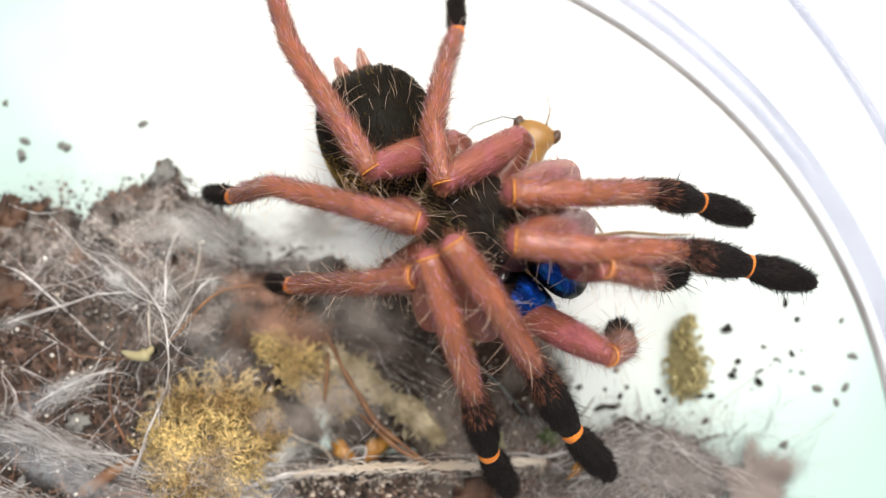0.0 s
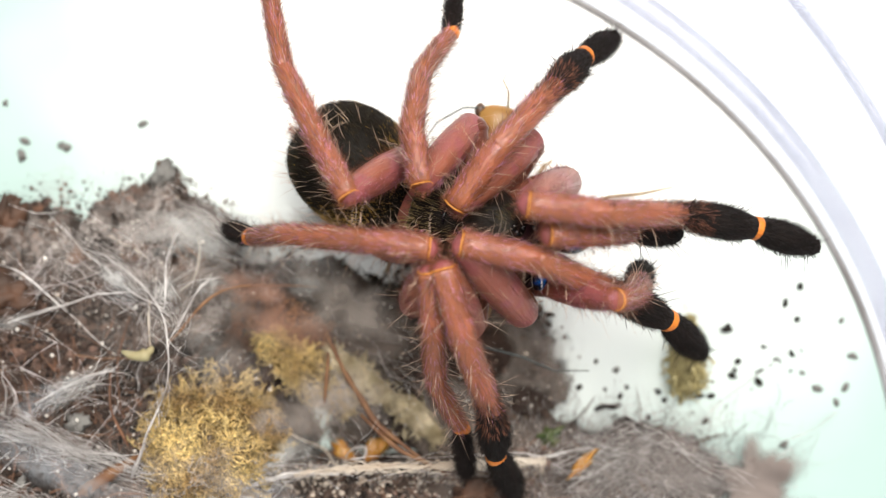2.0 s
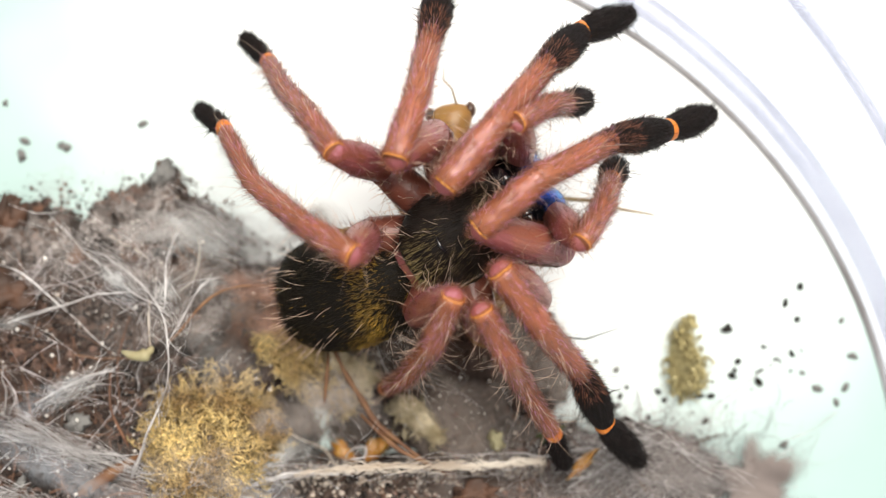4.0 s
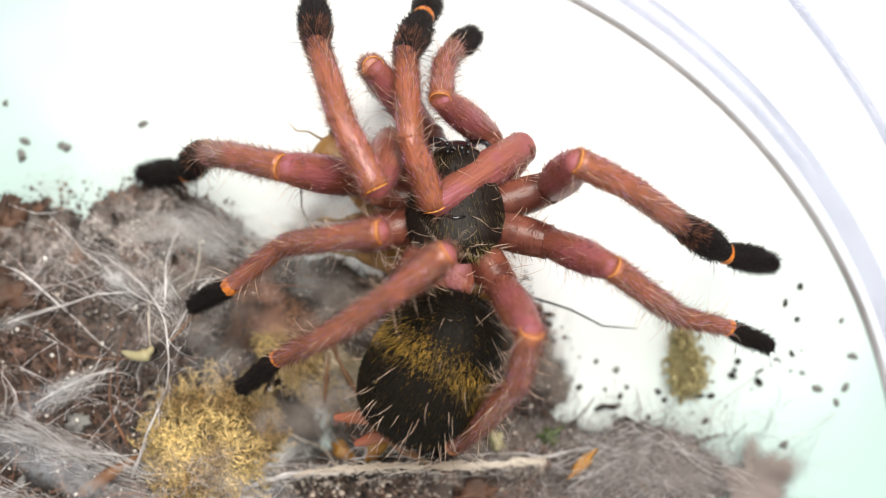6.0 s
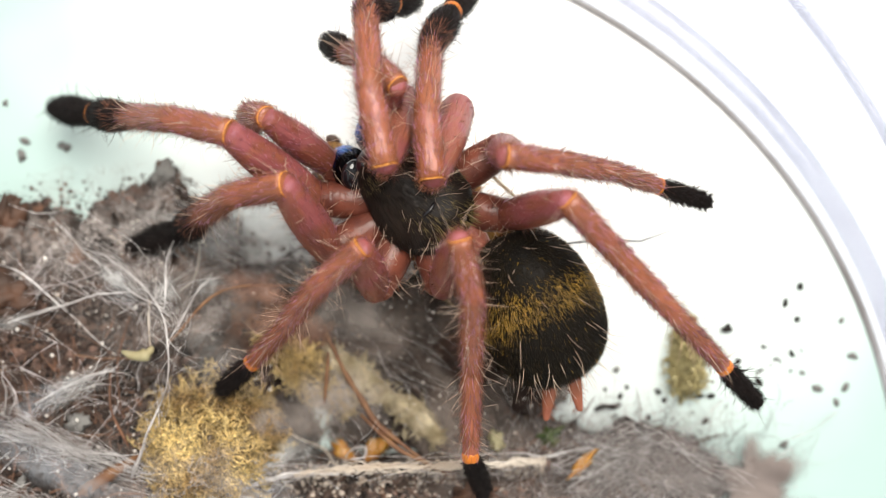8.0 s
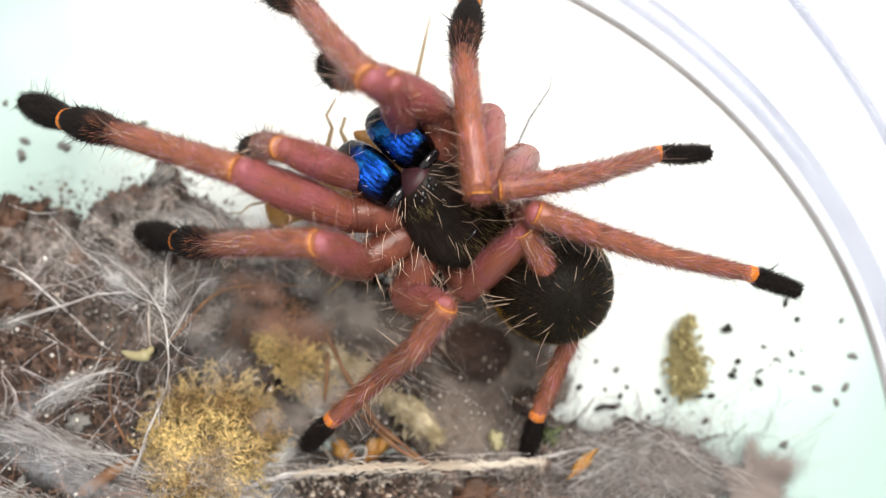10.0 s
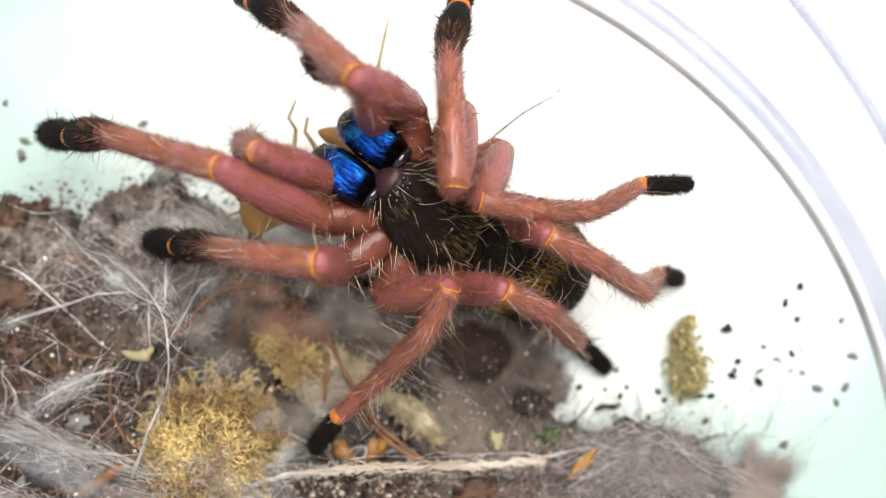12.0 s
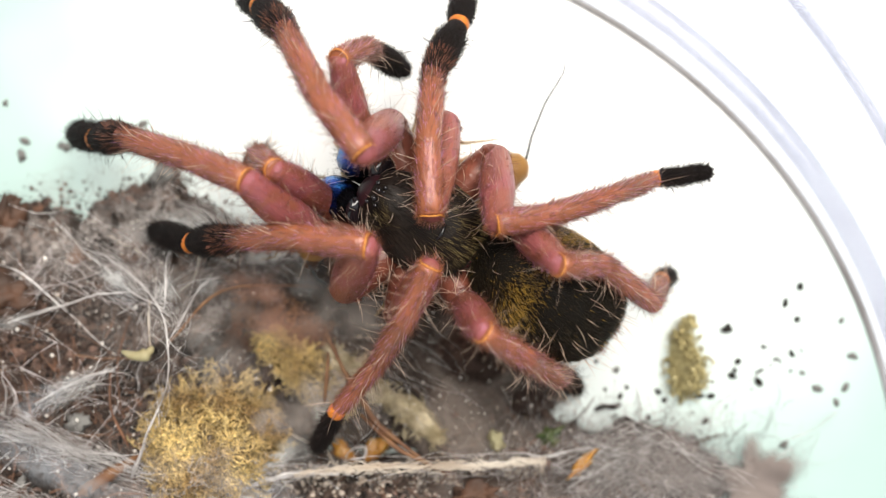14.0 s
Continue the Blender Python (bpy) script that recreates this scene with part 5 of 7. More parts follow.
def spider_trunk():
    # front shield
    st = []
    for x, w, h in ((-5.0, 0.8, 0.4), (-4.8, 2.0, 0.9), (-4.0, 3.2, 1.4), (-2.6, 4.2, 1.75), (-0.8, 4.6, 2.0), (1.0, 4.3, 2.15), (2.6, 3.6, 2.35), (4.0, 3.0, 2.4), (4.9, 2.4, 2.1), (5.3, 1.5, 1.3), (5.4, 0.5, 0.5)):
        st.append((x * 0.96, 0, 0.2, w * 0.88, h))
    v, f = ring_surface(st, 32)
    shield = mesh_object("carapace", v, f, CARAPACE, spider, "dark brown shield with fine golden down")
    pit = Heap()
    pit.add(*tube([(-1.6, -0.8, 2.05), (-1.75, 0, 1.98), (-1.6, 0.8, 2.05)], [0.1, 0.22, 0.1], 6))
    pit.made("fovea", JET, shield, "dark dimple in the shield")
    furred(shield, st, DOWN, 2000, 0.4, 1.2, 0.014, -2.2, 5, "down", "fine golden down", 0.0, True)
    furred(shield, st, HAIR_PALE, 48, 1.2, 3.0, 0.024, -0.5, 6, "bristles", "long wavy blond bristles", 0.0, True, wave=0.8)
    # eye mound
    heap = Heap()
    for x, y, r in ((4.2, 0.35, 0.26), (4.2, -0.35, 0.26), (4.55, 0.85, 0.2), (4.55, -0.85, 0.2), (3.85, 0.8, 0.18), (3.85, -0.8, 0.18), (3.8, 0.45, 0.14), (3.8, -0.45, 0.14)):
        rr = [(x + r * c, y, 2.55, r * s, r * s) for c, s in ((-0.98, 0.2), (-0.7, 0.7), (0, 1), (0.7, 0.7), (0.98, 0.2))]
        heap.add(*ring_surface(rr, 10))
    heap.made("eyes", JET, shield, "cluster of eight glossy black eyes")
    v, f = ring_surface([(4.0, 0, 1.7, 0.4, 0.3), (4.2, 0, 1.6, 1.1, 0.6), (4.8, 0, 1.4, 1.5, 0.8), (5.3, 0, 1.0, 1.4, 0.8), (5.7, 0, 0.7, 0.9, 0.5), (5.85, 0, 0.5, 0.3, 0.2)], 20)
    mesh_object("face_plate", v, f, PLUM, shield, "glossy plum plate over the jaws")
    # breast plate
    v, f = ring_surface([(-4.5, 0, -2.2, 1.2, 0.5), (-3, 0, -2.4, 2.8, 1.0), (0, 0, -2.4, 3.6, 1.3), (3, 0, -2.3, 2.6, 1.1), (4.4, 0, -2.0, 1.2, 0.6)], 20)
    mesh_object("sternum", v, f, DUSK, spider, "dark breast plate")
    # hips
    for side in (1, -1):
        for pair in "1234P":
            a, r = radians(HIP_ANGLE[pair]), HIP_REACH[pair]
            tip = Vector((r * math.cos(a), side * r * 0.95 * math.sin(a), HIP_HEIGHT[pair]))
            start = tip * 0.42 + Vector((0, 0, -0.9))
            d = tip - start
            st = limb_stations(d.length, 1.5, 1.35, 0.16)
            v, f = ring_surface(st, 16)
            hip = mesh_object("hip", v, f, JOINT, spider, "glossy rosy hip joint")
            hip.matrix_basis = Matrix.Translation(start * MM) @ d.to_track_quat("X", "Z").to_matrix().to_4x4()
            for share, girth in ((0.45, 1.50), (0.72, 1.45), (0.95, 1.38)):
                ring_band(hip, d.length * share, girth, 0.5, JOINT, "hip_fold", "shiny plum joint fold")
            furred(hip, st, HAIR_DARK, 160, 0.4, 0.9, 0.014, 0.7, ord(pair), "fuzz", "short fine hair")
            furred(hip, st, HAIR_PALE, 22, 1.0, 2.6, 0.030, 0.4, ord(pair) + 9, "bristles", "long wavy blond bristles", wave=0.6)
    # jaws
    jaws = []
    for side in (1, -1):
        st = [(0.0, 0, 0, 0.9, 0.9), (0.4, 0, 0.1, 1.4, 1.5), (1.0, 0, 0.15, 1.62, 1.8), (2.0, 0, 0.2, 1.76, 2.0), (3.2, 0, 0.1, 1.78, 1.95), (4.3, 0, -0.1, 1.66, 1.75), (5.1, 0, -0.35, 1.42, 1.45), (5.7, 0, -0.6, 1.0, 1.0), (6.0, 0, -0.7, 0.45, 0.45)]
        v, f = ring_surface(st, 20)
        jaw = mesh_object("jaw", v, f, BLUE, spider, "iridescent metallic blue jaw")
        jaw.matrix_basis = pose(4.6 * MM, side * 1.78 * MM, 0.4 * MM, 0, 26, 0)
        jaws.append((jaw, side))
        v, f = tube([(5.1, 0, -1.2), (5.0, -side * 0.3, -2.6), (4.2, -side * 0.4, -3.7), (3.1, -side * 0.4, -4.2)], [0.5, 0.42, 0.26, 0.05], 8)
        mesh_object("fang", v, f, JET, jaw, "curved glossy black fang")
        furred(jaw, st, HAIR_BLACK, 260, 0.3, 0.8, 0.012, 0.9, 8, "fuzz", "short dark hair")
        v, f = ring_surface([(-0.4, 0, 0.1, 0.8, 0.9), (-0.2, 0, 0.2, 1.2, 1.3), (0.15, 0, 0.2, 1.36, 1.46), (0.45, 0, 0.2, 1.2, 1.3)], 18)
        mesh_object("jaw_collar", v, f, JET, jaw, "shiny black collar of the jaw")
    # waist
    v, f = ring_surface([(-8.4, 0, -2.2, 0.8, 0.8), (-7.0, 0, -1.8, 1.3, 1.1), (-5.6, 0, -1.4, 1.9, 1.3), (-4.4, 0, -1.2, 2.4, 1.5), (-3.0, 0, -1.4, 2.9, 1.6)], 16)
    mesh_object("waist", v, f, THIGH, spider, "rosy waist")
    return jaws


def spider_abdomen():
    """Egg-shaped, its middle at the origin, its back end towards -x."""
    st = []
    for i in range(15):
        a = math.pi * (i + 0.35) / 14.7
        x = -6.4 * math.cos(a)
        st.append((x, 0, 0, 5.0 * math.sin(a) ** 0.75 * (1 - 0.012 * x), 4.7 * math.sin(a) ** 0.75))
    v, f = ring_surface(st, 30)
    belly = mesh_object("abdomen", v, f, VELVET, spider, "black velvety abdomen with a golden band across")
    rng = random.Random(11)
    gold, olive, pale = Heap(), Heap(), Heap()
    for _ in range(26000):
        u, t = rng.random(), rng.random() * 2 * math.pi
        a = math.acos(1 - 2 * u)
        x, w, h = -6.4 * math.cos(a), 5.0 * math.sin(a) ** 0.75, 4.7 * math.sin(a) ** 0.75
        out = Vector((-math.cos(a) * 0.7, math.cos(t) * math.sin(a), math.sin(t) * math.sin(a)))
        base = Vector((x, w * math.cos(t) * (1 - 0.012 * x) * 0.99, h * math.sin(t) * 0.99))
        normal = out.normalized()
        back = Vector((-1, 0, 0)) - normal * -normal.x
        way = normal * 0.55 + back + Vector((rng.uniform(-0.3, 0.3), rng.uniform(-0.3, 0.3), rng.uniform(-0.3, 0.3)))
        near = abs(x - 1.7 + 0.05 * base.y ** 2) / 1.2 + 0.25 * noise.noise(Vector((base.y * 0.9, base.z * 0.9, 4)))
        if base.z > -1.0 and rng.random() < 0.94 * math.exp(-near * near) + 0.012:
            gold.needle(base, way, rng.uniform(0.25, 0.6), 0.013)
        else:
            olive.needle(base, way, rng.uniform(0.25, 0.6), 0.013)
        if rng.random() < (0.0075 if x < -3.0 else 0.0045 if base.z < 2.4 else 0.002):
            pale.bristle(base, out + Vector((-0.7, 0, 0)), rng.uniform(1.0, 2.8), 0.026, rng, 0.5)
    gold.made("golden_band", HAIR_GOLD, belly, "ragged band of golden hair", "stuff")
    olive.made("fuzz", HAIR_OLIVE, belly, "short olive-black hair", "stuff")
    pale.made("bristles", HAIR_PALE, belly, "long pale bristles", "stuff")
    spinnerets = []
    for s in (-1, 1):
        st = limb_stations(4.4, 0.72, 0.26, 0.12)
        heap = Heap()
        heap.add(*ring_surface(st, 12))
        for _ in range(120):
            f = rng.random()
            t = rng.random() * 2 * math.pi
            r = 0.72 - 0.44 * f
            heap.needle((4.4 * f, r * math.cos(t), r * math.sin(t)), (0.9, math.cos(t), math.sin(t)), rng.uniform(0.3, 0.9), 0.018)
        sp = heap.made("spinneret", SKIN, belly, "tapering rosy spinneret with fine hair")
        sp.matrix_basis = pose(-5.7 * MM, s * 0.8 * MM, -1.2 * MM, 0, 40, 180 - s * 9)
        spinnerets.append((sp, s))
    return belly, spinnerets


spider_jaws = spider_trunk()
abdomen, spinnerets = spider_abdomen()
LEGS = {}
built = {}
for limb in ("L1", "R1", "L2", "R2", "L3", "R3", "L4", "R4", "PL", "PR"):
    pair = "P" if limb[0] == "P" else limb[1]
    LEGS[limb] = {}
    for name in LENGTHS[pair]:
        if (pair, name) in built:
            piece = copy_thing(built[pair, name], Matrix())
        else:
            piece = built[pair, name] = leg_segment(pair, name, spider)
        LEGS[limb][name] = piece


# ---------------------------------------------------------------- the prey
def dead_cricket():
    """Head towards +x."""
    prey = holder("cricket", "dead amber-brown cricket held beneath the spider", "cricket")
    v, f = ring_surface([(-9.6, 0, 0.2, 0.4, 0.4), (-9.2, 0, 0.2, 1.1, 1.0), (-7.8, 0, 0, 1.8, 1.6), (-5.5, 0, 0, 2.4, 2.1), (-2, 0, 0, 2.5, 2.2), (2.0, 0, 0, 2.4, 2.1), (4.2, 0, 0, 1.9, 1.8)], 20)
    back = mesh_object("abdomen", v, f, CRICKET, prey, "amber segmented abdomen")
    for i in range(6):
        ring_band(back, -7.2 + i * 1.65, 2.0 + 0.38 * math.sin(math.pi * (i + 0.4) / 6.4), 0.3, AMBER if i % 2 else CRICKET_DARK, "segment_ring", "darker ring between segments")
    v, f = ring_surface([(3.6, 0, 0.1, 1.8, 1.7), (4.1, 0, 0.2, 2.3, 2.1), (6.0, 0, 0.2, 2.2, 2.0), (7.4, 0, 0.1, 1.7, 1.6)], 20)
    mesh_object("collar", v, f, CRICKET, prey, "amber neck shield")
    v, f = ring_surface([(7.0, 0, 0, 1.3, 1.3), (8.2, 0, 0.2, 1.4, 1.4), (9.6, 0, 0.4, 1.5, 1.5), (10.8, 0, 0.5, 2.0, 1.4), (11.5, 0, 0.5, 1.6, 1.0), (11.8, 0, 0.5, 0.8, 0.6)], 20)
    head = mesh_object("head", v, f, CRICKET, prey, "shiny amber head")
    for s in (-1, 1):
        rr = [(11.1 + 0.7 * c, s * 1.75, 0.7, 0.5 * n, 0.6 * n) for c, n in ((-0.98, 0.2), (-0.7, 0.7), (0, 1), (0.7, 0.7), (0.98, 0.2))]
        v, f = ring_surface(rr, 12)
        mesh_object("eye", v, f, CRICKET_DARK, head, "dark brown bulging eye")
        if s > 0:
            pts = [(11.4, 1.2, 1.0), (11.0, 3.2, 1.4), (9.4, 5.2, 1.2), (7.4, 6.2, 0.6)]
        else:
            pts = [(11.6, -0.6, 1.0), (13.0, -0.4, 1.6), (13.8, 0.2, 1.8), (15.0, 0.0, 1.6)]
        v, f = tube(pts, [0.12, 0.09, 0.08, 0.03], 5)
        mesh_object("antenna", v, f, FEELER if s > 0 else CRICKET_LEG, head, "thin feeler")
        far = s < 0
        if far:
            kicking = []
        for x, thigh, shin, r in ((-2.6, (3.2, 5.4, 1.4), (7.5, 16.0 if far else 8.0, 0.2), 0.7), (2.4, (-1.5, 6.5, 0.8), (7.5, 6.5, -0.4) if far else (-4.2, 7.5, -0.8), 0.34), (4.6, (6.2, 4.0, 0.6), (8.2, 5.4, -1.4), 0.3)):
            hip = (x, s * 1.8, -0.4)
            knee = (thigh[0], s * thigh[1], thigh[2])
            foot = (shin[0], s * shin[1], shin[2])
            plump = 1.9 if r > 0.5 else 1.0
            line = [tuple(a + (b - a) * u for a, b in zip(hip, knee)) for u in (0, 0.15, 0.35, 0.55, 0.75, 0.92, 1.0, 1.03)]
            v, f = tube(line, [r * w for w in (0.6, plump * 0.8, plump, plump, plump * 0.8, max(0.5, plump * 0.5), 0.45, 0.15)], 12)
            leg = mesh_object("thigh", v, f, CRICKET if r > 0.5 else CRICKET_LEG, prey, "straw-coloured cricket thigh")
            steps = [tuple((b - a) * k / 4 for a, b in zip(knee, foot)) for k in range(5)]
            steps[2] = (steps[2][0] + 0.3, steps[2][1], steps[2][2])
            v, f = tube(steps, [r * 0.4, 0.2, 0.17, 0.14, 0.06], 6)
            shin_part = mesh_object("shin", v, f, CRICKET_LEG, leg, "thin spiny straw-coloured shin")
            shin_part.matrix_basis = pose(knee[0] * MM, knee[1] * MM, knee[2] * MM)
            if far and r > 0.3:
                kicking.append((shin_part, knee))
    for bend in (((5.4, -2.6, 0.4), (5.8, -4.6, 1.2), (5.2, -6.2, 1.0), (5.6, -7.4, 0.6), (4.6, -8.8, 0.4)), ((4.2, -2.6, 0.2), (4.0, -4.4, 1.0), (4.5, -5.8, 1.0), (4.0, -7.0, 0.6))):
        v, f = tube(bend, [0.3, 0.24, 0.17, 0.14, 0.08][:len(bend)], 8)
        mesh_object("foreleg", v, f, CRICKET_LEG, prey, "thin bent straw-coloured foreleg")
    v, f = tube([(0, 0, 0), (2.5, 0.3, 0.5), (5.5, 0.2, 0.8), (8.5, -0.4, 0.9), (11.5, 0.2, 0.6)], [0.13, 0.11, 0.1, 0.08, 0.03], 6)
    feeler = mesh_object("tail_feeler", v, f, FEELER, prey, "long thin dark tail feeler")
    feeler.matrix_basis = pose(-9.3 * MM, 0, 0.3 * MM)
    return prey, feeler, kicking


cricket, tail_feeler, kicking_shins = dead_cricket()

# ---------------------------------------------------------------- how the spider and its prey move
TIMES = [0, 0.5, 1, 1.5, 2, 2.5, 3, 3.2, 5.3, 5.5, 6, 6.5, 7, 7.5, 8, 10.3, 10.5, 11, 11.5, 12, 12.5, 13, 13.5, 14]
BODY_PLACE = [(2.5, 2.1), (2.1, 1.4), (1.6, 1.4), (1.4, 1.6), (2.0, 2.1), (2.1, 2.5), (1.6, 3.0), (0.7, 2.1), (2.3, 0.7), (2.2, 1.0), (1.0, 3.2), (0.4, 3.3), (-0.0, 3.6), (-0.4, 3.8), (-2.1, 4.0), (0.7, 2.8), (0.7, 2.8), (0.3, 2.5), (0.3, 2.3), (-1.3, 3.0), (-1.6, 2.5), (-1.6, 2.3), (-1.6, 2.1), (-1.6, 2.1)]
BODY_TURN = [(-43, 18), (-40, 18), (-31, 16), (-22, 12), (-18, 8), (-6, 10), (9, 10), (12, 10), (70, -22), (75, -22), (88, -24), (103, -20), (115, -12), (129, -8), (138, -8), (139, 30), (138, 30), (141, 30), (141, 30), (142, 28), (144, 22), (148, 14), (149, 8), (149, 0)]
ABDOMEN_PLACE = [(-5.0, 8.8), (-5.2, 8.6), (-5.8, 8.2), (-6.2, 6.8), (-6.7, 6.3), (-7.7, 4.3), (-9.0, 1.5), (-9.1, 1.2), (-2.8, -10.6), (-2.5, -10.5), (-0.9, -9.3), (2.2, -8.1), (5.7, -6.2), (7.2, -5.3), (7.6, -4.7), (9.0, -2.6), (8.0, -2.5), (7.7, -1.0), (6.9, -0.7), (7.0, -0.8), (7.0, -1.3), (7.4, -1.5), (7.7, -1.9), (8.3, -3.1)]

# the way the hind end of the abdomen points, and how far it hangs, in degrees
ABDOMEN_LIE = [(112, -16), (112, -16), (122, -14), (134, -12), (140, -8), (152, 0), (170, 3), (173, 4), (228, 8), (230, 8), (238, 8), (256, 12), (274, 14), (285, 14), (294, 14), (304, 112), (306, 114), (312, 110), (316, 100), (322, 40), (324, 14), (326, 2), (327, 0), (326, 0)]
